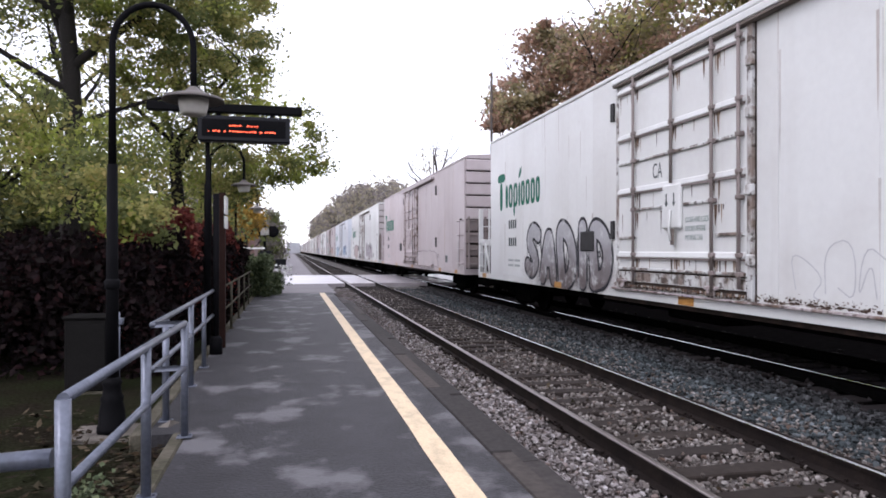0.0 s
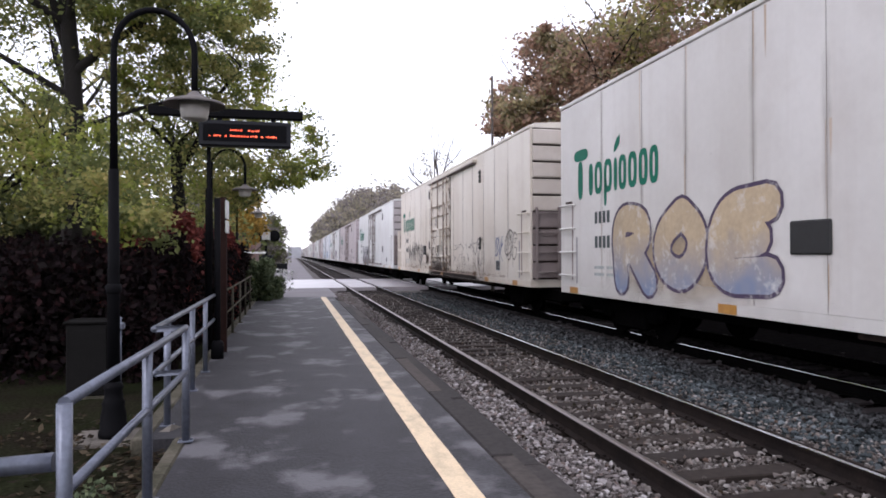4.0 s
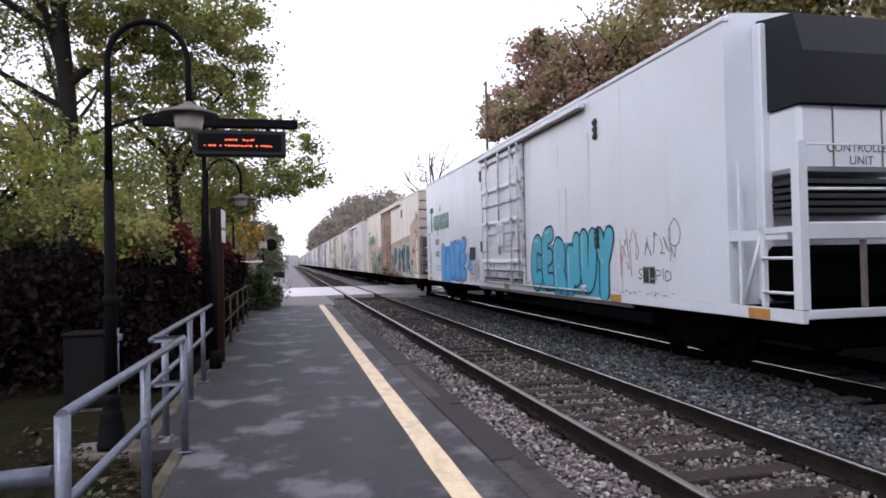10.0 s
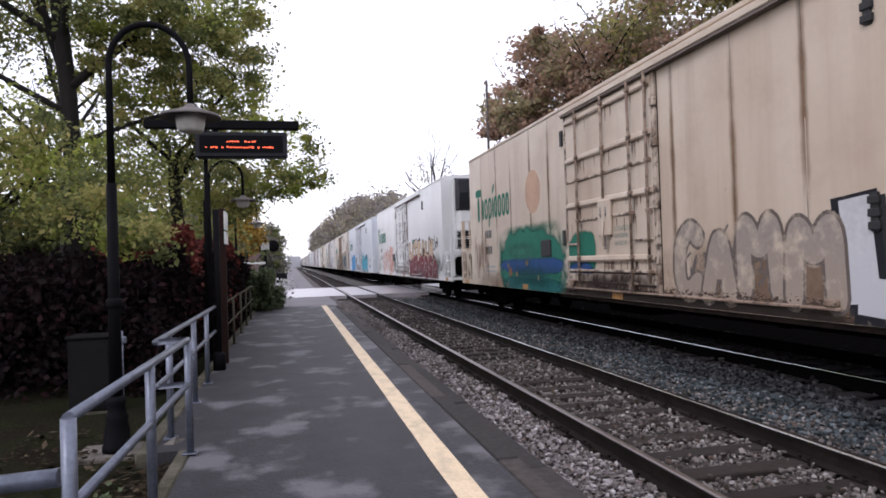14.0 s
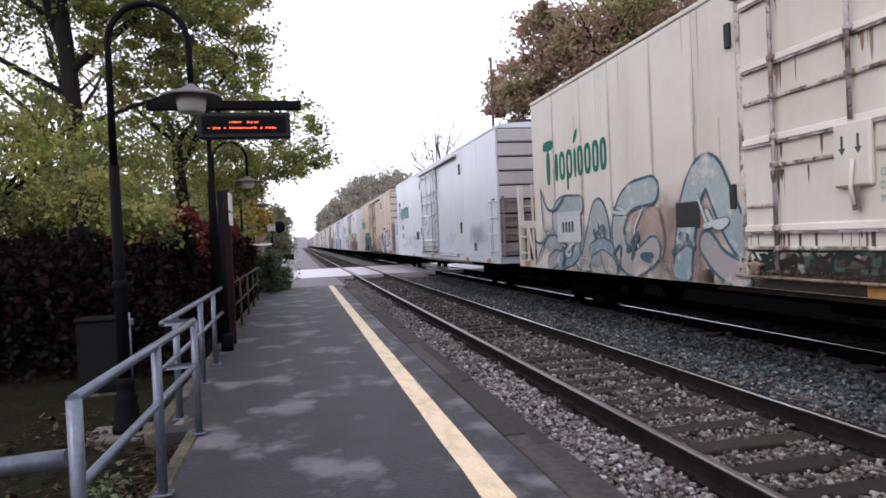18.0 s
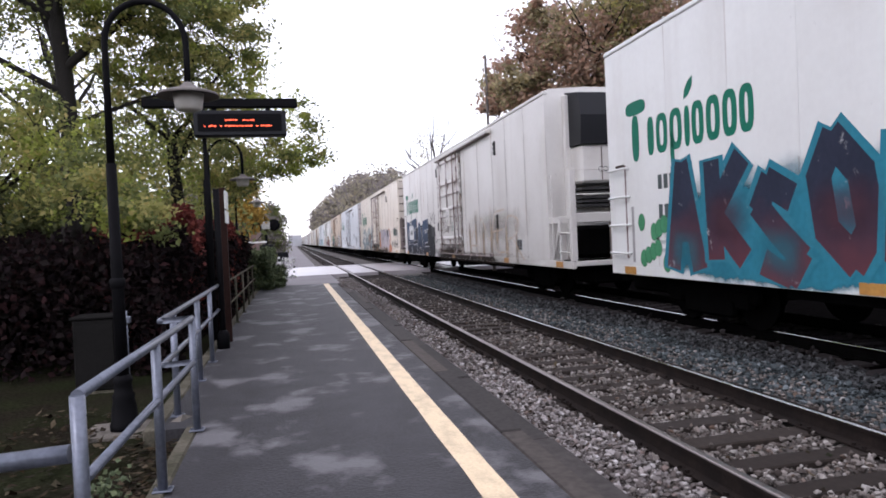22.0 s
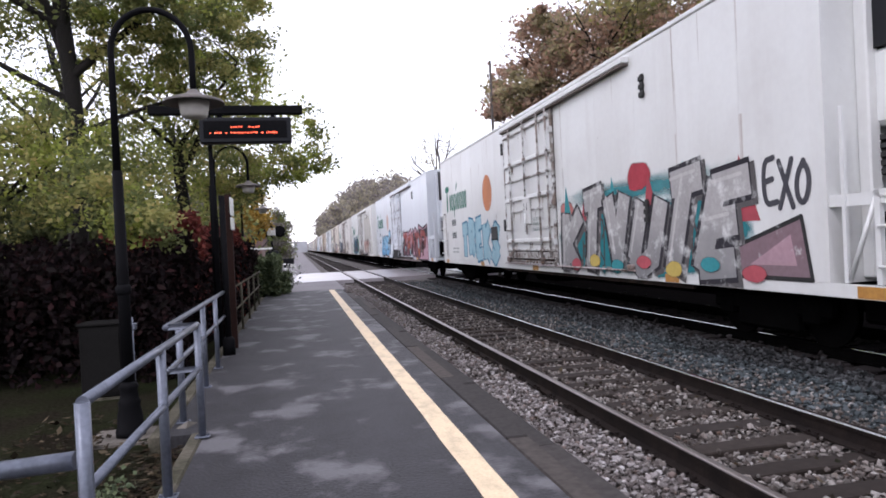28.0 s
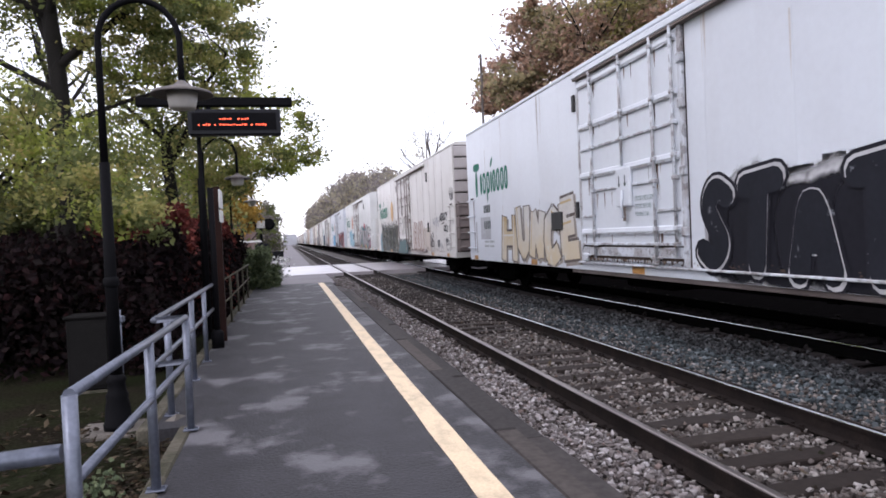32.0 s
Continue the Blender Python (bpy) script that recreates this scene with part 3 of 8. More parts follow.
right = [line_bm.verts.new((1.175 + 0.008 * noise.noise((5, y * 1.3, 0)), y, 0.004)) for y in ys]
for i in range(len(ys) - 1):
    line_bm.faces.new((left[i], right[i], right[i + 1], left[i + 1]))
tagged(put("yellow_line", from_bm("yellow_line", line_bm, M_YELLOW)), "worn pale yellow safety line along the platform edge", "line marking", kind="structure")
edge = empty("platform_edge", pose(0, 0, 0), "dark weathered edge boards along the platform", "edging", "", "structure")
for i in range(11):
    y0 = -4.95 + i * 2.45 + 0.04
    bm = one_box(1.482, 1.66, y0 + 0.008, y0 + 2.442, -0.55, -0.012 - 0.006 * (i % 2), bevel=0.012)
    part("board", bm, M_EDGE, edge)
    bm = one_box(1.672, 1.90, y0 + 0.01, y0 + 2.44, -0.55, -0.10 - 0.01 * ((i + 1) % 2), bevel=0.015)
    part("board", bm, M_EDGE, edge)
bm = bmesh.new()
box(bm, -1.16, 1.62, PL_END + 0.005, 31.2, -0.6, -0.03)
tagged(put("platform_ramp", from_bm("platform_ramp", bm, M_LANE)), "grey asphalt apron between platform and level crossing", "pavement", kind="structure")
bm = one_box(-0.955, -0.845, -2, 5.9, -0.4, 0.012, bevel=0.015)
curb = tagged(put("kerb", from_bm("kerb", bm, M_CURB)), "mossy old concrete kerb under the railing", "kerb", kind="structure")
bm = one_box(-1.30, -1.165, 5.92, PL_END, -0.4, 0.01, bevel=0.015)
tagged(put("kerb", from_bm("kerb", bm, M_CURB)), "worn concrete kerb behind the platform", "kerb", kind="structure")
# planting bed beside the platform
bm = bmesh.new()
n = 26
grid = [[bm.verts.new((-30 + 28.7 * i / n + (0.40 if i == n else 0), -4 + 29 * j / n, -0.17 + 0.05 * noise.noise((i * 0.6, j * 0.7, 0)))) for i in range(n + 1)] for j in range(n + 1)]
for j in range(n):
    for i in range(n):
        bm.faces.new((grid[j][i], grid[j][i + 1], grid[j + 1][i + 1], grid[j + 1][i])).smooth = True
tagged(put("planting_bed", from_bm("planting_bed", bm, M_GROUND)), "dark earth bed with fallen leaves beside the platform", "ground", kind="structure")
c = np.column_stack([RNG.uniform(-2.6, -0.98, 1300), 2.5 + 5 * RNG.uniform(0, 1, 1300) ** 1.4, np.full(1300, -0.145)])
c[:, 2] += RNG.uniform(0, 0.06, len(c))
tagged(put("fallen_leaves", leaves_mesh("fallen_leaves", c, 0.05, M_LITTER, 0.7)), "brown and yellow fallen leaves on the earth", "leaves", kind="stuff")
c = np.column_stack([-0.99 - 0.35 * RNG.uniform(0, 1, 420) ** 1.5, RNG.uniform(3.2, 5.9, 420), -0.13 + RNG.uniform(0, 0.07, 420)])
tagged(put("fallen_leaves", leaves_mesh("fallen_leaves_kerb", c, 0.045, M_LITTER, 0.9)), "brown fallen leaves drifted against the kerb", "leaves", kind="stuff")
c = np.column_stack([RNG.uniform(1.7, 4.5, 260), RNG.uniform(2.5, 12, 260), np.full(260, -0.27)])
tagged(put("fallen_leaves", leaves_mesh("fallen_leaves_track", c, 0.05, M_LITTER, 0.6)), "a few dry leaves among the ballast", "leaves", kind="stuff")

# level crossing and lane beyond
bm = bmesh.new()
for x0, x1 in ((-14, 2.62), (2.86, 4.12), (4.36, 6.78), (7.02, 8.28), (8.52, 30)):
    box(bm, x0, x1, 33.5, 45, -0.6, RAIL_TOP - 0.012, bevel=0.0)
tagged(put("road", from_bm("road", bm, M_ROAD)), "pale wet concrete road over the level crossing", "road", kind="structure")
bm = bmesh.new()
box(bm, -3.4, 1.5, 45.005, 420, -0.6, -0.2)
box(bm, -3.4, 1.5, 31.205, 33.495, -0.6, -0.12)
tagged(put("service_lane", from_bm("service_lane", bm, M_LANE)), "grey paved lane beside the track beyond the crossing", "road", kind="structure")


# ---------------------------------------------------------------- railing
def railing_run(points, posts, z_top, z_low, r_post, r_rail, material, label):
    rail = empty("handrail", pose(0, 0, 0), label, "railing", "platform railings")
    part("top_rail", bar([(x, y, z_top) for x, y in points], r_rail, 12), material, rail)
    part("middle_rail", bar([(x, y, z_low) for x, y in points], r_rail * 0.9, 12), material, rail)
    for x, y, z0 in posts:
        post = part("post", bar([(x, y, z0), (x, y, z_top)], r_post, 14), material, rail)
        bm = bmesh.new()
        box(bm, x - 0.058, x + 0.058, y - 0.05, y + 0.05, z0, z0 + 0.012, bevel=0.004)
        for sx in (-0.044, 0.044):
            box(bm, x + sx - 0.009, x + sx + 0.009, y - 0.009, y + 0.009, z0 + 0.0125, z0 + 0.024)
        part("base_plate", bm, material, post)
    return rail


railing_run([(-0.885, 2.93), (-0.84, 5.74), (-1.07, 5.68), (-1.09, 8.0), (-1.115, 10.44)],
            [(-0.885, 2.93, 0.012), (-0.862, 4.38, 0.012), (-0.84, 5.74, 0.012), (-1.085, 6.35, 0.0), (-1.09, 7.92, 0.0), (-1.10, 9.15, 0.0)],
            0.93, 0.575, 0.030, 0.0255, M_PIPE, "galvanised grey pipe handrail with a jog, along the platform")
railing_run([(-1.12, 11.6), (-1.17, 20.6)], [(-1.12, 11.6, 0.0), (-1.13, 13.6, 0.0), (-1.14, 15.6, 0.0), (-1.155, 17.6, 0.0), (-1.165, 19.6, 0.0)],
            0.9, 0.5, 0.024, 0.019, M_CURB, "weathered brownish pipe handrail farther along the platform")
side_bar = empty("side_rail", pose(0, 0, 0), "thick grey pipe rail leading away from the end post", "railing")
part("rail", bar([(-0.93, 2.96, 0.69), (-1.6, 3.0, 0.655), (-2.6, 3.03, 0.60)], 0.038, 12), M_PIPE, side_bar)
part("post", bar([(-2.58, 3.03, -0.2), (-2.58, 3.03, 0.6)], 0.036, 12), M_PIPE, side_bar)
bm = one_box(-2.7, -1.25, 2.2, 4.05, -0.2, -0.06, bevel=0.02)
tagged(put("step_slab", from_bm("step_slab", bm, M_CURB)), "grey concrete slab below the end of the railing", "slab")


# ---------------------------------------------------------------- lamps
def gooseneck_lamp(m, label):
    lamp = empty("street_lamp", m, label, "street lamp", "platform lamps")
    part("base", lathe([(0.128, 0.0), (0.13, 0.05), (0.115, 0.08), (0.108, 0.20), (0.092, 0.27), (0.10, 0.31), (0.082, 0.34), (0.075, 0.42), (0.088, 0.45), (0.062, 0.50)]), M_BLACK, lamp, "moulded black cast base")
    part("post", bar([(0, 0, 0.5), (0, 0, 2.45)], [0.058, 0.045], 14), M_BLACK, lamp)
    part("collar", lathe([(0.05, 1.30), (0.068, 1.32), (0.068, 1.38), (0.05, 1.40)]), M_BLACK, lamp)
    r = 0.352
    arc = [(0, 0, 2.42), (0, 0, 3.40)] + [(r - r * math.cos(a), 0, 3.56 + 0.385 * math.sin(a)) for a in np.linspace(0, math.pi, 15)] + [(2 * r, 0, 3.4), (2 * r, 0, 3.16)]
    part("gooseneck", bar(arc, [0.036] + [0.029] * (len(arc) - 1), 12), M_BLACK, lamp)
    shade_part = part("shade", lathe([(0.035, 3.20), (0.055, 3.18), (0.09, 3.15), (0.16, 3.13), (0.265, 3.095), (0.282, 3.065), (0.268, 3.07), (0.14, 3.10), (0.02, 3.105)], 24, (2 * r, 0)), M_LAMPSHADE, lamp, "shallow grey dish shade")
    part("lens", lathe([(0.14, 3.09), (0.132, 3.02), (0.12, 2.955), (0.105, 2.935), (0.02, 2.93)], 20, (2 * r, 0)), M_OPAL, shade_part, "grey opal glass lens")
    return lamp


lamp_one = gooseneck_lamp(pose(-1.60, 6.66, -0.14), "black gooseneck street lamp with a dish shade")
slab = put("lamp_footing", from_bm("lamp_footing", one_box(-1.95, -1.25, 6.42, 6.95, -0.3, -0.142, bevel=0.015), M_CONCRETE))
tagged(slab, "pale concrete footing under the lamp", "footing")
lamp_two = copy_thing(lamp_one, pose(-1.705, 15.2, -0.14))
tagged(lamp_two, "black gooseneck street lamp farther along the platform")
lamp_three = copy_thing(lamp_one, pose(-1.83, 23.7, -0.14))
tagged(lamp_three, "black gooseneck street lamp beside the bush at the platform's end")

# electrical cabinet and pipe
cab = empty("utility_cabinet", pose(-2.33, 8.75, -0.18), "dull grey-green metal utility cabinet on the earth bed", "utility box")
part("body", one_box(-0.24, 0.24, -0.2, 0.2, 0.05, 0.89, bevel=0.015), M_CABINET, cab)
part("lid", one_box(-0.26, 0.26, -0.22, 0.22, 0.895, 0.93, bevel=0.01), M_CABINET, cab)
part("plinth", one_box(-0.26, 0.26, -0.22, 0.22, -0.05, 0.045), M_CURB, cab)
part("door_panel", one_box(-0.2, 0.2, -0.212, -0.203, 0.1, 0.83, bevel=0.003), M_CABINET, cab)
cond = empty("conduit_post", pose(-1.745, 7.5, -0.18), "thin pale conduit post with a small fitting", "post")
part("pipe", bar([(0, 0, 0), (0, 0, 1.06)], 0.02, 10), M_PIPE, cond)
part("fitting", one_box(-0.06, 0.05, -0.04, 0.04, 0.93, 1.0, bevel=0.01), M_PIPE, cond)
rock = put("stone", stones_mesh("stone", np.array([[-1.02, 6.2, -0.10]]), 0.14, M_CONCRETE))
tagged(rock, "pale rough stone beside the railing posts", "stone")
weed = empty("weed", pose(-1.3, 4.75, -0.17), "small green weed with broad leaves beside the kerb", "plant")
put("leaf_tuft", leaves_mesh("leaf_tuft", RNG.normal(0, 1, (190, 3)) * np.array([0.07, 0.16, 0.04]) + np.array([0, 0, 0.09]), 0.034, M_BUSH, 0.3, 1.3), weed)
tagged(weed.children[0], kind="stuff")
part("stem", bar([(0, 0, 0), (0.01, 0.02, 0.14)], 0.008, 6), M_BUSH, weed)

# ---------------------------------------------------------------- departure sign
sign = empty("departure_sign", pose(0, 11.14, 0), "dark hanging departure board with red lit text", "information sign")
part("pole", bar([(-1.30, 0.12, -0.05), (-1.30, 0.12, 2.55), (-1.30, 0.12, 2.6), (-1.30, 0.12, 3.9)], [0.056, 0.056, 0.034, 0.034], 14), M_BLACK, sign)
part("arm", one_box(-2.18, 0.175, -0.07, 0.07, 3.70, 3.84, bevel=0.015), M_BLACK, sign)
board = part("board", one_box(-1.43, -0.015, -0.11, 0.11, 3.24, 3.645, bevel=0.02), M_SIGN, sign)
for hx in (-1.12, -0.30):
    part("hanger", one_box(hx - 0.035, hx + 0.035, -0.03, 0.03, 3.645, 3.70), M_BLACK, sign)
part("bezel", one_box(-1.36, -0.085, -0.118, -0.112, 3.31, 3.585), M_BLACK, board)


def led_row(z, x0, x1, h, seed, mat_a):
    """Short lit dashes in a row, as unreadable lit text."""
    rng = random.Random(seed)
    x = x0
    while x < x1:
        w = rng.uniform(0.014, 0.036)
        if rng.random() < 0.82:
            zz = z + rng.uniform(-0.15, 0.15) * h
            part("lit_dash", one_box(x, x + w, -0.124, -0.12, zz, zz + h * rng.uniform(0.55, 0.95)), mat_a, board)
        x += w + rng.uniform(0.008, 0.022)


led_row(3.475, -0.95, -0.47, 0.027, 3, M_LED)
led_row(3.385, -1.27, -0.22, 0.027, 4, M_LED)

# brown posts with plates
posts = empty("notice_post", pose(-1.07, 10.3, 0), "dark post beside the handrail with white plates", "sign post")
part("post", bar([(0, 0, -0.05), (0, 0, 2.35)], 0.045, 12), M_BLACK, posts)
part("foot", lathe([(0.09, 0.0), (0.09, 0.22), (0.055, 0.27)]), M_BLACK, posts)
post_two = empty("notice_post", pose(-1.05, 11.0, 0), "reddish-brown square post carrying two white plates", "sign post")
part("post", one_box(-0.05, 0.05, -0.05, 0.05, -0.05, 2.42, bevel=0.006), M_BROWNPOST, post_two)
part("plate", one_box(0.052, 0.072, -0.30, 0.16, 2.08, 2.36, bevel=0.004), M_PLATE, post_two, "white notice plate")
part("plate", one_box(0.052, 0.072, -0.30, 0.16, 1.86, 2.05, bevel=0.004), M_PLATE, post_two, "white notice plate")


# ---------------------------------------------------------------- trees
def limb(bm, p, d, length, r, depth, rng, bend=0.35, up=0.1):
    """A tapering limb that forks."""
    pts, rad = [Vector(p)], [r]
    d = Vector(d).normalized()
    for i in range(4):
        d = (d + Vector((rng.uniform(-1, 1), rng.uniform(-1, 1), rng.uniform(-0.6, 1) * 0.6 + up)) * bend * 0.5).normalized()
        pts.append(pts[-1] + d * length / 4)
        rad.append(r * (1 - 0.14 * (i + 1)))
    sweep(bm, pts, rad, 7 if r > 0.03 else 4, False)
    tips = [pts[-1]]
    if depth:
        for i in range(rng.choice((2, 3))):
            k = rng.choice((2, 3, 4))
            side = Vector((rng.uniform(-1, 1), rng.uniform(-1, 1), rng.uniform(-0.3, 0.8))).normalized()
            tips += limb(bm, pts[k], d * 0.5 + side * 0.9, length * rng.uniform(0.55, 0.8), rad[k] * 0.6, depth - 1, rng, bend, up)
    return tips


def tree(name, m, label, trunk_r, trunk_h, lean, crown, per, leaf, leaf_mat, seed, bark, spread=0.16, shell=0.5, fork=3, long=1.6, boughs=()):
    rng = random.Random(seed)
    t = empty(name, m, label, "tree", "trees")
    bm = bmesh.new()
    pts, rad = [], []
    for i in range(8):
        k = i / 7
        pts.append((lean[0] * k + 0.12 * math.sin(k * 5 + seed), lean[1] * k + 0.1 * math.cos(k * 4 + seed), trunk_h * k - 0.3 * (1 - k)))
        rad.append(trunk_r * (1.35 if i == 0 else 1.0 - 0.35 * k))
    sweep(bm, pts, rad, 12, False)
    for i in range(5):
        a = rng.uniform(0, 6.28)
        k = rng.choice((4, 5, 6, 7, 7))
        limb(bm, pts[k], (math.cos(a), math.sin(a), rng.uniform(0.4, 1.3)), trunk_h * rng.uniform(0.5, 0.8), rad[k] * 0.55, fork, rng)
    for p, d, n, r in boughs:
        limb(bm, p, d, n, r, 3, rng, 0.3, 0.05)
    part("trunk", bm, bark, t)
    if crown:
        mats = leaf_mat if isinstance(leaf_mat, (list, tuple)) else [leaf_mat]
        c = blobs(crown, per, spread, shell).reshape(-1, per, 3)
        pick = RNG.integers(0, len(mats), len(c))
        for k, lm in enumerate(mats):
            put("crown", leaves_mesh("crown", c[pick == k].reshape(-1, 3), leaf, lm, 0.15, long), t)
    return t


# large tree by the platform
tree("tree", pose(-4.32, 14.5, -0.2), "tall tree with green and yellowing leaves, dark trunk", 0.21, 7.4, (-0.05, 0.2),
     [(0.4, 0.2, 7.8, 4.0, 4.6, 3.5, 66), (2.4, 1.5, 6.3, 1.9, 3.0, 1.6, 56), (1.8, 0.2, 6.6, 1.5, 1.8, 0.9, 26), (0.2, 0, 9.4, 4.0, 4.5, 1.8, 88), (1.9, 0.2, 8.9, 1.7, 2.2, 1.3, 36), (-3.4, -2.0, 5.4, 2.6, 2.6, 1.8, 9), (3.2, 1.6, 4.6, 1.1, 2.0, 0.9, 24, 0.16), (1.6, 0.6, 6.2, 1.7, 2.0, 1.1, 36), (1.0, 1.0, 4.9, 2.0, 2.0, 1.2, 16),
      (2.9, 3.0, 7.0, 1.0, 2.0, 1.6, 34, 0.17)],
     150, 0.06, [M_LEAF, M_DEEP, M_LEAF_L, M_LEAF, M_DEEP], 5, M_BARK, 0.10, 0.2, 4, 1.6,
     [((0.0, 0.1, 4.9), (-1.0, -0.2, 0.55), 3.0, 0.07), ((0.0, 0.1, 5.3), (0.8, 0.1, 0.75), 3.4, 0.10), ((0.0, 0.1, 5.6), (-0.2, 0.0, 1.0), 3.2, 0.085), ((0.05, 0.1, 4.2), (0.9, 0.3, 0.35), 2.6, 0.06)])
# lower, lighter trees below it
tree("tree", pose(-5.2, 11.5, -0.2), "small leaning tree with light green leaves", 0.11, 2.6, (0.5, 0.2),
     [(1.4, 0.5, 3.0, 1.7, 1.7, 1.0, 75), (0.8, 0, 4.0, 1.0, 1.2, 0.7, 18), (3.2, -1.9, 2.15, 0.5, 0.5, 0.35, 13, 0.1), (2.6, -1.2, 2.7, 0.6, 0.8, 0.5, 14, 0.15)], 115, 0.053, [M_LEAF_L, M_LEAF, M_DEEP], 8, M_BARK, 0.2, 0.1, 3)
tree("tree", pose(-6.5, 11.0, -0.2), "low spreading tree with dark green leaves", 0.12, 2.3, (0.3, 0.0),
     [(0.0, -0.2, 2.6, 2.0, 1.7, 1.15, 70)], 115, 0.055, [M_DEEP, M_THICKET, M_THICKET], 9, M_BARK, 0.2, 0.1, 3)
tree("tree", pose(-2.9, 17.5, -0.2), "slim tree with green leaves behind the handrail", 0.20, 4.4, (0.2, 0.3),
     [(0.2, 0.5, 4.2, 1.6, 2.2, 1.8, 55), (1.4, 1.5, 3.7, 0.8, 1.6, 0.9, 30, 0.17), (2.5, 1.4, 3.9, 0.9, 1.5, 0.42, 24, 0.15), (3.3, 1.2, 4.1, 0.6, 1.2, 0.55, 11, 0.14), (3.4, 0.8, 5.2, 0.45, 0.9, 0.6, 6, 0.13)], 110, 0.062, [M_LEAF, M_LEAF_L, M_DEEP], 12, M_BARK, 0.16, 0.1, 3)
tree("tree", pose(-9.5, 15.0, -0.2), "tree with green leaves at the edge of the wood", 0.2, 4.5, (0.2, 0),
     [(0, 0, 4.8, 3.2, 3.2, 3.0, 18)], 110, 0.068, [M_LEAF_L, M_DEEP, M_LEAF], 15, M_BARK, 0.12, 0.2, 3)
tree("tree", pose(-8.0, 24.0, -0.2), "tree with dense green leaves behind the hedge", 0.25, 6.0, (0.2, 0),
     [(0.4, 0, 5.6, 4.2, 3.5, 4.2, 26)], 70, 0.12, [M_LEAF, M_DEEP], 18, M_BARK, 0.12, 0.2, 3)
tree("tree", pose(-3.6, 28.0, -0.2), "tree with green leaves near the level crossing", 0.2, 4.6, (0.2, 0),
     [(0.2, 0, 4.5, 1.8, 2.4, 2.0, 45)], 60, 0.12, [M_LEAF, M_DEEP], 21, M_BARK, 0.18, 0.2, 3)
tree("tree", pose(-3.0, 46.5, -0.4), "small golden autumn tree beyond the platform", 0.1, 3.0, (0, 0),
     [(0, 0, 4.4, 0.95, 1.2, 1.9, 70)], 40, 0.16, M_GOLD, 23, M_BARK, 0.25, 0.1, 2)
tree("tree", pose(-7.4, 15.6, -0.2), "tall tree with dense deep green crown", 0.17, 7.6, (0.3, 0.2),
     [(0.5, 0, 8.4, 3.6, 3.2, 1.9, 88)], 130, 0.068, [M_DEEP, M_DEEP, M_LEAF], 27, M_BARK, 0.12, 0.2, 3)
# dense undergrowth behind the hedge
for ux, uy, sd in ((-16, 26, 61), (-11.5, 29, 62), (-21, 20, 63), (-7.0, 31, 64), (-14, 19, 66), (-5.2, 24, 67)):
    tree("tree", pose(ux, uy, -0.2), "thicket of dark green young trees behind the hedge", 0.09, 2.4, (0.1, 0),
         [(0, 0, 1.9, 3.4, 2.6, 1.7, 90)], 60, 0.13, [M_DEEP, M_DEEP, M_LEAF], sd, M_BARK, 0.2, 0.05, 2)

# oaks behind the train
tree("tree", pose(14.6, 32.0, -0.4), "large oak with rusty brown autumn leaves behind the train", 0.35, 8.0, (0.3, 0),
     [(0.3, 0, 10.0, 3.6, 4.2, 3.6, 105), (-2.9, 0.5, 8.9, 1.8, 2.2, 2.2, 48), (1.5, -1, 8.0, 3.5, 3.0, 2.5, 50), (-1.2, 0, 12.2, 2.2, 2.4, 1.5, 22)], 170, 0.15, [M_OAK, M_OAK, M_OAK_B], 31, M_BARK, 0.13, 0.35, 4)
tree("tree", pose(19.0, 28.5, -0.4), "tall oak with brown and olive leaves behind the train", 0.4, 9.0, (0.2, 0),
     [(0.0, 0, 12.0, 4.6, 4.5, 4.8, 160)], 170, 0.15, [M_OAK, M_OAK_B, M_LEAF], 33, M_BARK, 0.11, 0.35, 4)
tree("tree", pose(24.0, 25.0, -0.4), "tall tree with olive autumn leaves behind the train", 0.4, 9.0, (0.2, 0),
     [(0.0, 0, 12.5, 5.0, 4.5, 5.0, 190)], 150, 0.18, [M_OAK_B, M_LEAF], 35, M_BARK, 0.14, 0.35, 3)
bare = empty("tree", pose(12.9, 60.0, -0.4), "bare tree with thin leafless twigs behind the train", "tree", "trees")
bare_rng = random.Random(9)
bm = bar([(0, 0, 0), (0.1, 0, 4), (0, 0, 8.2)], [0.2, 0.17, 0.12], 8)
for i in range(9):
    a = i * 0.75
    limb(bm, (0, 0, 6.6 + 0.16 * i), (math.cos(a) * 1.1, math.sin(a), 1.15), 3.9, 0.095, 4, bare_rng, 0.9, 0.3)
part("trunk", bm, M_BARK_GREY, bare)
put("crown", leaves_mesh("crown", blobs([(0, 0, 9.6, 2.6, 2.0, 2.2, 60)], 7, 0.10, 0.3), 0.13, M_FAR, 0.15), bare)
utility = empty("utility_pole", pose(9.75, 32.0, -0.5), "slim grey utility pole behind the train", "pole")
part("pole", bar([(0, 0, 0), (0, 0, 10.9)], [0.09, 0.06], 10), M_BARK_GREY, utility)

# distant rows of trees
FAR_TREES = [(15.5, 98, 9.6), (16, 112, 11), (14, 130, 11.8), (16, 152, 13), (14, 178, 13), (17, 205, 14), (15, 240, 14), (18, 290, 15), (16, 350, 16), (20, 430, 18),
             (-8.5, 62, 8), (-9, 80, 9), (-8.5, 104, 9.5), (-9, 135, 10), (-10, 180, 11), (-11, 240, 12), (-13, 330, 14)]
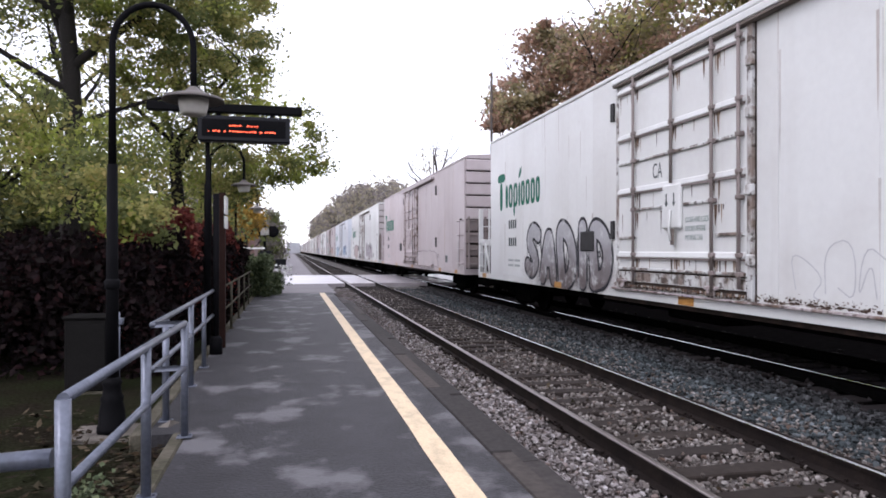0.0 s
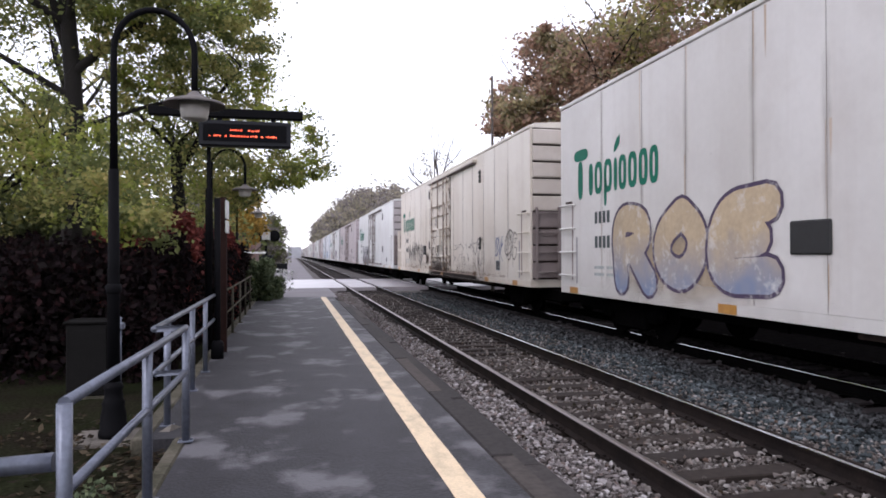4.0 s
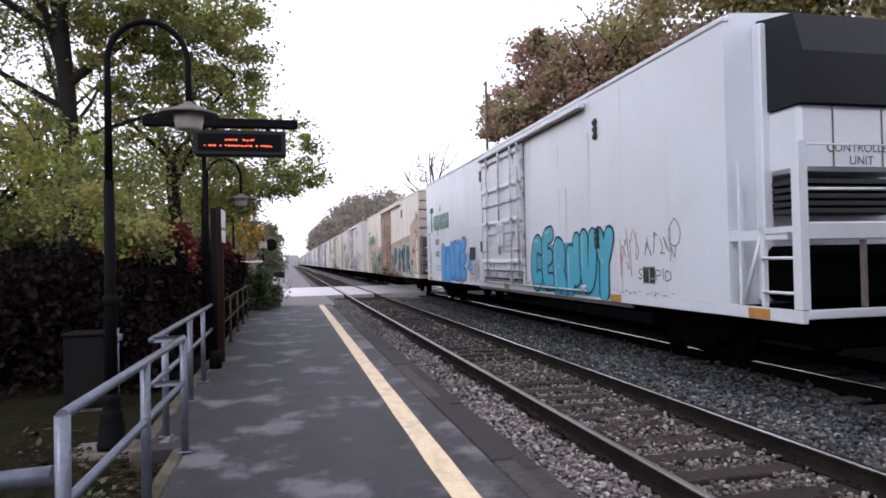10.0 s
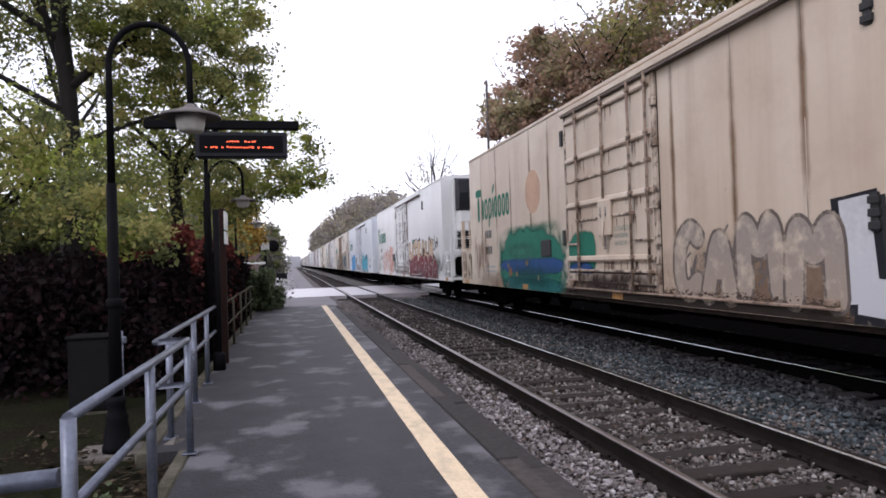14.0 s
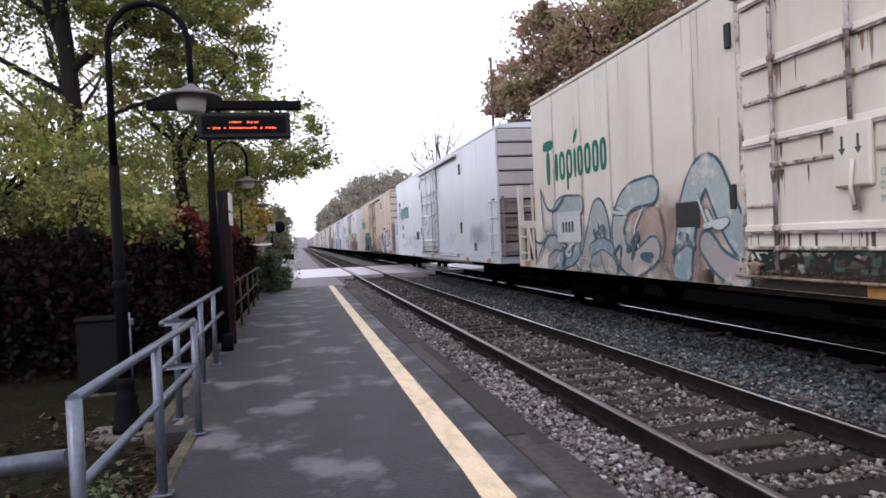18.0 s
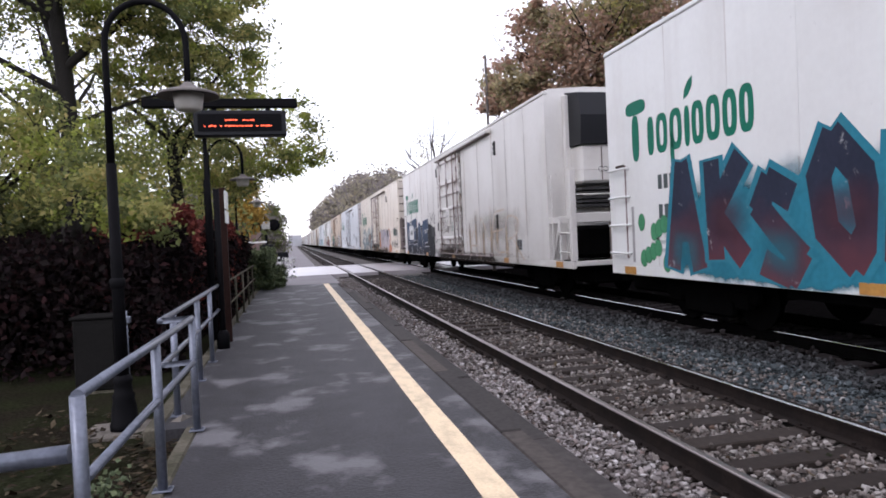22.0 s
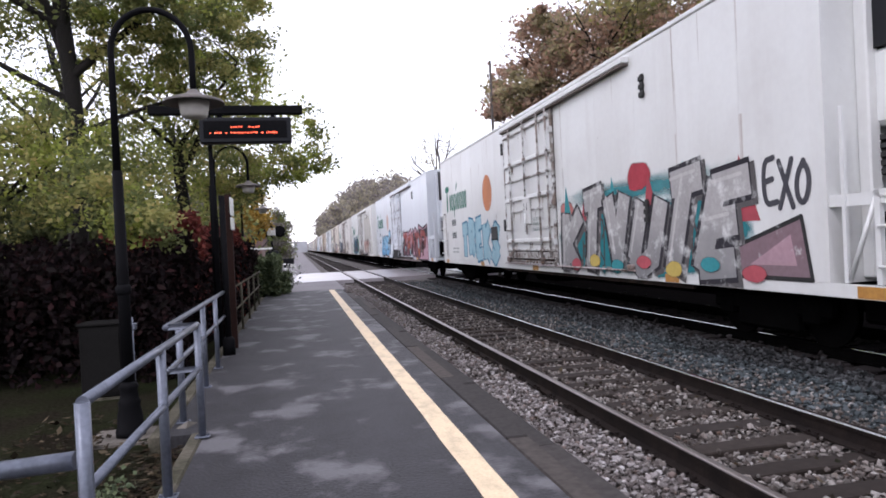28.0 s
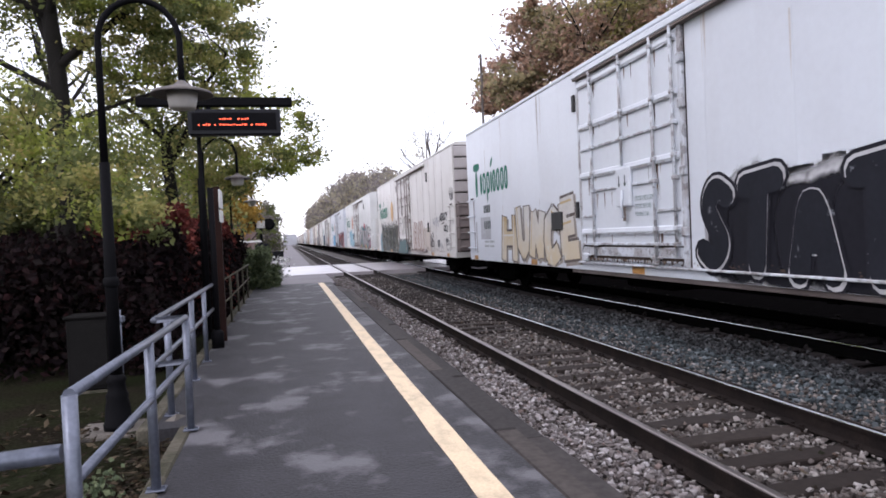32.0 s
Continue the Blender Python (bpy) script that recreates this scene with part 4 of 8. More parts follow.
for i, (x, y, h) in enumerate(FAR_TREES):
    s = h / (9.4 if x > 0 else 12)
    tree("tree", pose(x, y, -0.5), "distant autumn tree, haze put into its grey-green leaves", 0.25 * s, 6 * s, (0, 0),
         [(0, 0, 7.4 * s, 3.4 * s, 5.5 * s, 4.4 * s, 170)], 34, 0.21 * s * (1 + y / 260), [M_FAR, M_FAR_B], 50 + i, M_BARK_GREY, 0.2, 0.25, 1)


# ---------------------------------------------------------------- hedges and shrubs
def shrub(m, label, boxes, count, leaf, material, seed, lump=0.25):
    """A clipped or loose shrub: twigs inside and leaves over a lumpy volume."""
    rng = random.Random(seed)
    s = empty("shrub", m, label, "shrub", "shrubs")
    for x0, x1, y0, y1, z in boxes:
        for i in range(5):
            bm = bmesh.new()
            limb(bm, (rng.uniform(x0, x1), rng.uniform(y0, y1), -0.05), (rng.uniform(-0.3, 0.3), rng.uniform(-0.3, 0.3), 1), z * 0.8, 0.02, 0, rng)
            part("stem", bm, M_BARK, s)
    out = []
    tot = sum((b[1] - b[0]) * (b[3] - b[2]) * b[4] for b in boxes)
    for x0, x1, y0, y1, z in boxes:
        n = int(count * (x1 - x0) * (y1 - y0) * z / tot)
        c = RNG.uniform(0, 1, (n, 3))
        c[:, 2] = 1 - c[:, 2] ** 1.7
        edge_pull = RNG.uniform(size=n) < 0.5
        c[:, 0] = np.where(edge_pull, 1 - np.abs(RNG.normal(0, 0.08, n)), c[:, 0])
        p = np.array([x0, y0, 0]) + c * np.array([x1 - x0, y1 - y0, z])
        p[:, 2] += lump * np.sin(p[:, 1] * 2.1 + seed) * np.sin(p[:, 0] * 2.7) * c[:, 2]
        p[:, 0] += lump * 0.7 * np.sin(p[:, 1] * 3.3 + seed * 2) * np.sin(p[:, 2] * 3)
        p += RNG.normal(0, 0.05, p.shape)
        out.append(p)
    put("foliage", leaves_mesh("foliage", np.concatenate(out), leaf, material, 0.1, 1.5), s)
    return s


shrub(pose(0, 0, -0.2), "dense maroon hedge along the platform, canopy shade in its colour", [(-5.2, -1.75, 9.6, 14, 1.75), (-4.0, -1.5, 14, 22.5, 1.75)], 60000, 0.075, M_HEDGE, 3)
shrub(pose(0, 0, -0.2), "overgrown hedge with its deep shade put into the leaf colour", [(-14, -4.6, 9.4, 12.5, 1.8), (-9, -5.0, 12.5, 16, 1.8)], 45000, 0.09, M_HEDGE, 4)
shrub(pose(0, 0, -0.2), "tall dark green thicket behind the hedge", [(-18, -4.4, 17.5, 19.5, 3.5)], 30000, 0.11, M_THICKET, 5, 0.5)
shrub(pose(0, 0, -0.2), "shrub with dull red autumn leaves", [(-3.3, -1.8, 12.2, 15.5, 2.2), (-2.4, -1.55, 16, 19, 2.15)], 11000, 0.08, M_RED, 6)
shrub(pose(0, 0, -0.1), "rounded dark green bush at the platform end", [(-1.75, -0.75, 22.6, 25.6, 1.3), (-1.1, -0.4, 23.4, 25.2, 0.75)], 13000, 0.08, M_BUSH, 7, 0.15)
c = np.column_stack([RNG.normal(-0.35, 0.22, 160), RNG.normal(24.6, 0.4, 160), RNG.uniform(0.25, 1.0, 160)])
flowers = empty("flowering_plant", pose(0, 0, 0), "low plant with small white blossoms beside the bush", "plant")
put("blossom", leaves_mesh("blossom", c, 0.09, M_PLATE, 0.2, 1.1), flowers)
part("stem", bar([(-0.35, 24.6, -0.05), (-0.33, 24.6, 0.5), (-0.4, 24.5, 0.9)], 0.012, 6), M_BUSH, flowers)

# unseen brush, added to keep light from showing under the train
for sy, sd in ((2, 81), (14, 82), (26, 83), (46, 84)):
    shrub(pose(0, sy, -0.5), "unseen low brush added to block light behind the train", [(11.9, 13.3, -6, 6, 1.6)], 9000, 0.14, M_HEDGE, sd)

# ---------------------------------------------------------------- things beyond the crossing
signal = empty("crossing_signal", pose(-1.75, 47.5, -0.4), "dark level crossing signal mast with round lamp heads", "signal")
part("mast", bar([(0, 0, 0), (0, 0, 3.9)], 0.09, 10), M_BLACK, signal)
part("base_box", one_box(-0.45, 0.45, -0.3, 0.3, 0, 1.9, bevel=0.03), M_SIGN, signal)
for sx in (-0.55, 0.55):
    head = part("lamp_head", lathe([(0.40, 0.0), (0.40, 0.06), (0.14, 0.10)]), M_BLACK, signal)
    head.matrix_basis = pose(sx, -0.12, 3.2, 90)
part("cross_arm", one_box(-0.6, 0.6, -0.05, 0.05, 3.14, 3.26), M_BLACK, signal)
part("white_plate", one_box(-0.28, 0.28, -0.2, -0.17, 2.95, 3.45, bevel=0.01), M_PLATE, signal)
relay = empty("relay_cabinet", pose(-0.95, 66, -0.4), "dark metal relay cabinet beside the track", "utility box")
part("body", one_box(-0.5, 0.5, -0.5, 0.5, 0, 1.0, bevel=0.04), M_SIGN, relay)
part("roof", one_box(-0.56, 0.56, -0.56, 0.56, 1.005, 1.08, bevel=0.02), M_SIGN, relay)
tree("tree", pose(-2.2, 74, -0.4), "green rounded tree beyond the level crossing, haze in its leaf colour", 0.12, 2.4, (0, 0),
     [(0, 0, 3.9, 1.4, 1.4, 2.5, 130), (0.3, 0, 1.7, 1.45, 1.3, 1.5, 70)], 40, 0.16, [M_FAR_B, M_DEEP], 91, M_BARK, 0.2, 0.1, 2)
rail_white = empty("gate_arm", pose(-2.6, 46.2, 0), "short white barrier arm beyond the crossing", "barrier")
part("arm", one_box(-1.0, 0.9, -0.05, 0.05, 1.6, 1.72, bevel=0.01), M_PLATE, rail_white)
part("stand", one_box(-1.05, -0.85, -0.1, 0.1, -0.45, 1.75, bevel=0.01), M_BLACK, rail_white)


def house(m, w, d, h, label, wall_mat):
    hs = empty("house", m, label, "house")
    part("wall", one_box(-w / 2, w / 2, -d / 2, d / 2, 0, h), wall_mat, hs)
    bm = bmesh.new()
    a = [bm.verts.new(p) for p in ((-w / 2 - 0.3, -d / 2 - 0.3, h), (w / 2 + 0.3, -d / 2 - 0.3, h), (w / 2 + 0.3, d / 2 + 0.3, h), (-w / 2 - 0.3, d / 2 + 0.3, h), (0, -d / 2 - 0.3, h + w * 0.32), (0, d / 2 + 0.3, h + w * 0.32))]
    for f in ((0, 1, 4), (3, 5, 2), (0, 4, 5, 3), (1, 2, 5, 4), (0, 3, 2, 1)):
        bm.faces.new([a[i] for i in f])
    part("roof", bm, M_ROOF, hs)
    for k in (-0.25, 0.25):
        win = part("window", one_box(k * w - 0.5, k * w + 0.5, -d / 2 - 0.03, -d / 2 - 0.005, 1.0, 2.3), M_GLASS, hs)
        part("frame", one_box(k * w - 0.58, k * w + 0.58, -d / 2 - 0.024, -d / 2 - 0.002, 0.92, 2.38), M_PLATE, win)
    return hs


house(pose(-5.6, 60, -0.5), 5.5, 9, 3.6, "low brown brick house beyond the crossing", M_BRICK)
block = empty("building", pose(1.4, 420, -0.5), "flat-roofed building at the end of the line, haze in its pale colour", "building")
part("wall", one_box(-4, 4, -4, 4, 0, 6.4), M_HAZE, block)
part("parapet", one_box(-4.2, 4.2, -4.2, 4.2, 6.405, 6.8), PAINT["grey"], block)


# ---------------------------------------------------------------- refrigerator cars
SIDE = -1.55
FLUSH, INNER, FRAME, BUFFER = 10.98, 10.32, 11.70, 11.15   # door centre to plain end, to the wall behind the unit, to the end frame
SILL, EAVE = 0.75, 5.00
CACHE = {}


def shared(key, build, mats):
    """One mesh for all pieces with the same key."""
    if key not in CACHE:
        CACHE[key] = from_bm(key[0], build(), mats)
    return CACHE[key]


def body_bm(front, rear):
    bm = bmesh.new()
    xs = [(SIDE + 0.03, SILL), (SIDE + 0.03, EAVE - 0.02), (SIDE + 0.12, EAVE + 0.08), (-0.5, EAVE + 0.14), (0.5, EAVE + 0.14), (-SIDE - 0.12, EAVE + 0.08), (-SIDE, EAVE - 0.02), (-SIDE, SILL)]
    a = [bm.verts.new((x, front, z)) for x, z in xs]
    b = [bm.verts.new((x, rear, z)) for x, z in xs]
    bm.faces.new(a[::-1])
    bm.faces.new(b)
    for i in range(len(xs)):
        j = (i + 1) % len(xs)
        bm.faces.new((a[i], a[j], b[j], b[i]))
    return bm


def eave_bm(front, rear):
    return one_box(SIDE - 0.02, SIDE + 0.10, rear - 0.02, front + 0.02, EAVE - 0.06, EAVE + 0.03, bevel=0.02)


def panel_bm(w, z0, z1, gap):
    return one_box(SIDE - 0.0, SIDE + 0.035, -w / 2 + gap, w / 2 - gap, z0, z1, bevel=gap)


def ledge_bm():
    """A broad rib whose upper face slopes outward."""
    bm = bmesh.new()
    prof = [(SIDE - 0.05, -0.05), (SIDE - 0.098, -0.047), (SIDE - 0.102, -0.035), (SIDE - 0.088, 0.03), (SIDE - 0.04, 0.055)]
    a = [bm.verts.new((x, -1.8, z)) for x, z in prof]
    b = [bm.verts.new((x, 1.8, z)) for x, z in prof]
    for i in range(4):
        bm.faces.new((a[i], a[i + 1], b[i + 1], b[i]))
    bm.faces.new(a[::-1])
    bm.faces.new(b)
    bmesh.ops.recalc_face_normals(bm, faces=bm.faces)
    return bm


def _roller():
    """A track roller in its bracket."""
    bm = bmesh.new()
    box(bm, SIDE - 0.13, SIDE - 0.055, -0.15, 0.15, 0.05, 0.10, bevel=0.015)
    box(bm, SIDE - 0.15, SIDE - 0.055, -0.07, 0.07, -0.06, 0.12, bevel=0.03)
    return bm


def door_bm():
    return one_box(SIDE - 0.05, SIDE + 0.03, -1.86, 1.86, 0.98, 4.70, bevel=0.02)


def _arrow():
    """A painted arrow on the lock box, pointing down."""
    bm = bmesh.new()
    f = [(0, 2.33), (0.05, 2.41), (0.018, 2.41), (0.018, 2.55), (-0.018, 2.55), (-0.018, 2.41), (-0.05, 2.41)]
    bm.faces.new([bm.verts.new((SIDE - 0.1315, a, b)) for a, b in f])
    return bm


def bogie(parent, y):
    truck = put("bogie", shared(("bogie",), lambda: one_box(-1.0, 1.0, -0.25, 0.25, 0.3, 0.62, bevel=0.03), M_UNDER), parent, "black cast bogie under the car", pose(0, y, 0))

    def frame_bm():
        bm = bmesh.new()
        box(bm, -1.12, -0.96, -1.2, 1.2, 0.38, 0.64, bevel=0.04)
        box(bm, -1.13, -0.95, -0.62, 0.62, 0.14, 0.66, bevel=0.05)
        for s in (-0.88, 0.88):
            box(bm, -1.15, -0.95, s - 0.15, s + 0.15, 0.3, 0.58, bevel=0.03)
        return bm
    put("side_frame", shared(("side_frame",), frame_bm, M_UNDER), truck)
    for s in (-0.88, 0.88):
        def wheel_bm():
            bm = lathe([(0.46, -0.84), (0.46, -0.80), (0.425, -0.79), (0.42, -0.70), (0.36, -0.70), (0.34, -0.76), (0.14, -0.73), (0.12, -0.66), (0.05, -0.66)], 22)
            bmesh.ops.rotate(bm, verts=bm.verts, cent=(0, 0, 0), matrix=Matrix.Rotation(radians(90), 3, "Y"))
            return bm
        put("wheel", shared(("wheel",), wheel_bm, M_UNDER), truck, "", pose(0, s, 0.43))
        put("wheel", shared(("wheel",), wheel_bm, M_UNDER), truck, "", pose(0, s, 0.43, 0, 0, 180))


def decal_quad(bm, y0, y1, z0, z1, x, cut=0.0):
    """A flat painted block on the side; cut trims its corners."""
    c = min(cut, (y1 - y0) / 2, (z1 - z0) / 2)
    if c:
        pts = [(y0 + c, z0), (y1 - c, z0), (y1, z0 + c), (y1, z1 - c), (y1 - c, z1), (y0 + c, z1), (y0, z1 - c), (y0, z0 + c)]
    else:
        pts = [(y0, z0), (y1, z0), (y1, z1), (y0, z1)]
    return bm.faces.new([bm.verts.new((x, y, z)) for y, z in pts])


M_SLOT = shade("slot_rust", (0.20, 0.13, 0.125), 0.85, 0, 0.4, 3, 30, 0.1, (0.30, 0.25, 0.24))
M_STRIP = shade("bare_strip", (0.36, 0.35, 0.35), 0.7, 0, 0.3, 3, 30, 0.05)
M_STENCIL = shade("stencil_green", (0.14, 0.24, 0.22), 0.6, 0, 0.2, 6, 20, 0)


def written(words, height, x, material):
    """Flat stencilled letters on the side at depth x, reading towards the rear."""
    key = ("written", words)
    if key not in CACHE:
        cu = bpy.data.curves.new("stencil", "FONT")
        cu.body, cu.size = words, height * 1.4
        ob = bpy.data.objects.new("stencil", cu)
        me = bpy.data.meshes.new_from_object(ob)
        bpy.data.objects.remove(ob)
        bpy.data.curves.remove(cu)
        me.transform(Matrix(((0, 0, 1, x), (-0.62, 0, 0, 0), (0, 1, 0, 0), (0, 0, 0, 1))))
        me.materials.clear()
        me.materials.append(material)
        CACHE[key] = me
    return CACHE[key]


def mark_bm(w, h, x=None):
    """One plain bar in place of a mark."""
    bm = bmesh.new()
    decal_quad(bm, -w, 0, 0, h, SIDE - 0.004 if x is None else x)
    return bm


# the emblem's plain green blocks: offset, width, foot and head over its base line
EMBLEM = [(0.0, 0.70, 0.78, 1.03), (0.20, 0.25, -0.05, 0.775), (0.74, 0.21, 0.0, 0.66), (1.02, 0.35, 0.0, 0.66), (1.44, 0.35, 0.0, 0.66), (1.44, 0.12, -0.26, 0.30), (1.86, 0.15, 0.0, 0.64),
          (2.06, 0.31, 0.0, 0.66), (2.43, 0.33, 0.0, 0.66), (2.82, 0.32, 0.0, 0.66), (3.19, 0.30, 0.0, 0.66)]


def block_bm(w, h, hollow):
    """A rounded upright block, plain or as a ring."""
    bm = bmesh.new()
    x = SIDE - 0.004

    def outline(a, b, power):
        pts = []
        for k in range(24):
            c, d = math.cos(math.pi * k / 12), math.sin(math.pi * k / 12)
            q = (abs(c) ** power + abs(d) ** power) ** (-1 / power)
            pts.append(bm.verts.new((x, -w / 2 + a * c * q, h / 2 + b * d * q)))
        return pts
    rim = outline(w / 2, h / 2, 3.2)
    if hollow:
        inner = outline(w / 2 - 0.115, h / 2 - 0.12, 2.6)
        for k in range(24):
            bm.faces.new((rim[k], rim[(k + 1) % 24], inner[(k + 1) % 24], inner[k]))
    else:
        bm.faces.new(rim)
    return bm


def leaf_bm():
    bm = bmesh.new()
    bm.faces.new([bm.verts.new((SIDE - 0.004, -a, b)) for a, b in ((0, 0), (0.03, 0.15), (0.13, 0.27), (0.26, 0.33), (0.24, 0.17), (0.13, 0.05))])
    return bm


def emblem(car, front):
    y, z = front - 0.76, 2.85
    em = put("emblem", shared(("emblem_leaf",), leaf_bm, M_GREEN), car, "green painted emblem of plain blocks under a leaf", pose(0, y - 1.86, z + 0.74))
    for off, w, z0, z1 in EMBLEM:
        put("block", shared(("emblem_block", w, z1 - z0), lambda: block_bm(w, z1 - z0, w > 0.29 and z1 < 0.7), M_GREEN), em, "", pose(0, 1.86 - off, z0 - 0.74))


GLYPH = {
    "A": [[(0, 0), (0.5, 1), (1, 0)], [(0.2, 0.35), (0.8, 0.35)]], "C": [[(1, 0.85), (0.6, 1), (0.1, 0.8), (0, 0.4), (0.2, 0.05), (0.7, 0), (1, 0.15)]],
    "E": [[(1, 1), (0.1, 0.95), (0, 0), (1, 0.05)], [(0.05, 0.5), (0.8, 0.55)]], "G": [[(1, 0.85), (0.55, 1), (0.05, 0.7), (0.1, 0.15), (0.6, 0), (1, 0.2), (1, 0.45), (0.6, 0.45)]],
    "I": [[(0.5, 0), (0.5, 1)]], "K": [[(0.1, 0), (0, 1)], [(1, 1), (0.1, 0.45), (1, 0)]], "L": [[(0.1, 1), (0, 0.05), (1, 0)]],
    "M": [[(0, 0), (0.1, 1), (0.5, 0.4), (0.9, 1), (1, 0)]], "N": [[(0, 0), (0.1, 1), (0.9, 0), (1, 1)]], "O": [[(0.5, 1), (0.05, 0.7), (0.05, 0.25), (0.5, 0), (0.95, 0.25), (0.95, 0.7), (0.5, 1)]],
    "P": [[(0.1, 0), (0, 1), (0.8, 0.95), (0.95, 0.7), (0.7, 0.45), (0.1, 0.42)]], "R": [[(0.1, 0), (0, 1), (0.8, 0.95), (0.9, 0.7), (0.6, 0.5), (0.1, 0.45)], [(0.5, 0.45), (1, 0)]],
    "S": [[(1, 0.85), (0.5, 1), (0.1, 0.75), (0.5, 0.5), (0.95, 0.25), (0.5, 0), (0, 0.15)]], "T": [[(0, 0.95), (1, 1)], [(0.5, 0.97), (0.45, 0)]],
    "U": [[(0, 1), (0.05, 0.2), (0.5, 0), (0.95, 0.2), (1, 1)]], "Y": [[(0, 1), (0.5, 0.5), (1, 1)], [(0.5, 0.5), (0.45, 0)]], "Z": [[(0, 0.95), (1, 1), (0, 0.05), (1, 0)]],
    "D": [[(0.1, 0), (0, 1), (0.7, 0.9), (1, 0.5), (0.75, 0.1), (0.1, 0)]], "W": [[(0, 1), (0.25, 0), (0.5, 0.7), (0.75, 0), (1, 1)]], "H": [[(0, 0), (0.05, 1)], [(1, 0), (0.95, 1)], [(0, 0.5), (1, 0.5)]],
    "F": [[(1, 1), (0.1, 0.95), (0, 0)], [(0.05, 0.5), (0.8, 0.55)]], "V": [[(0, 1), (0.5, 0), (1, 1)]], "Q": [[(0.5, 1), (0.05, 0.7), (0.05, 0.25), (0.5, 0), (0.95, 0.25), (0.95, 0.7), (0.5, 1)], [(0.6, 0.3), (1, -0.1)]],
    "B": [[(0.05, 0), (0, 1), (0.7, 0.95), (0.85, 0.75), (0.5, 0.52), (0.95, 0.3), (0.8, 0.05), (0.05, 0)]], "X": [[(0, 0), (1, 1)], [(0, 1), (1, 0)]], " ": [],
}


STEP = 0.000025   # each stroke piece lies this much in front of the one before


def ribbon(bm, pts, w, x, slot, sides=5, link=None):
    """A flat stroke along (y, z) points, of overlapping pieces from depth x outward; sides=1 gives chiselled ends. Returns the next depth and the last hub."""
    h = w / 2
    for (ya, za), (yb, zb) in zip(pts, pts[1:]):
        n = math.hypot(yb - ya, zb - za)
        if n < 1e-4:
            continue
        a = math.atan2(zb - za, yb - ya)
        e = 0.4 * h if sides == 1 else 0.0
        ey, ez = e * math.cos(a), e * math.sin(a)
        ring = [(yb + ey + h * math.cos(a - math.pi / 2 + math.pi * k / sides), zb + ez + h * math.sin(a - math.pi / 2 + math.pi * k / sides)) for k in range(sides + 1)]
        ring += [(ya - ey + h * math.cos(a + math.pi / 2 + math.pi * k / sides), za - ez + h * math.sin(a + math.pi / 2 + math.pi * k / sides)) for k in range(sides + 1)]
        hub = bm.verts.new((x, ya, max(za, SILL + 0.012)))
        rim = [bm.verts.new((x, p, max(q, SILL + 0.006))) for p, q in ring]
        for k in range(len(rim)):
            bm.faces.new((hub, rim[k], rim[(k + 1) % len(rim)])).material_index = slot
        if link:
            bm.faces.new((link, hub, bm.verts.new((link.co.x, link.co.y, link.co.z + 0.0002)))).material_index = slot
        link = hub
        x -= STEP
    return x, link


def smooth_line(pts, n=3):
    """Rounds a line of points."""
    for _ in range(2 if n > 1 else 0):
        q = [pts[0]]
        for a, b in zip(pts, pts[1:]):
            q += [(a[0] * 0.75 + b[0] * 0.25, a[1] * 0.75 + b[1] * 0.25), (a[0] * 0.25 + b[0] * 0.75, a[1] * 0.25 + b[1] * 0.75)]
        pts = q + [pts[-1]]
    return pts


SPRAY = {}
SHIFT = [0.0]   # moves the paint on the front half with that car's front end


def along(y):
    return y + SHIFT[0] if y > 2.2 else y


UNDER = [(0.6, 0.6, 0.59)]   # the car paint that shows where sprayed colour has worn off


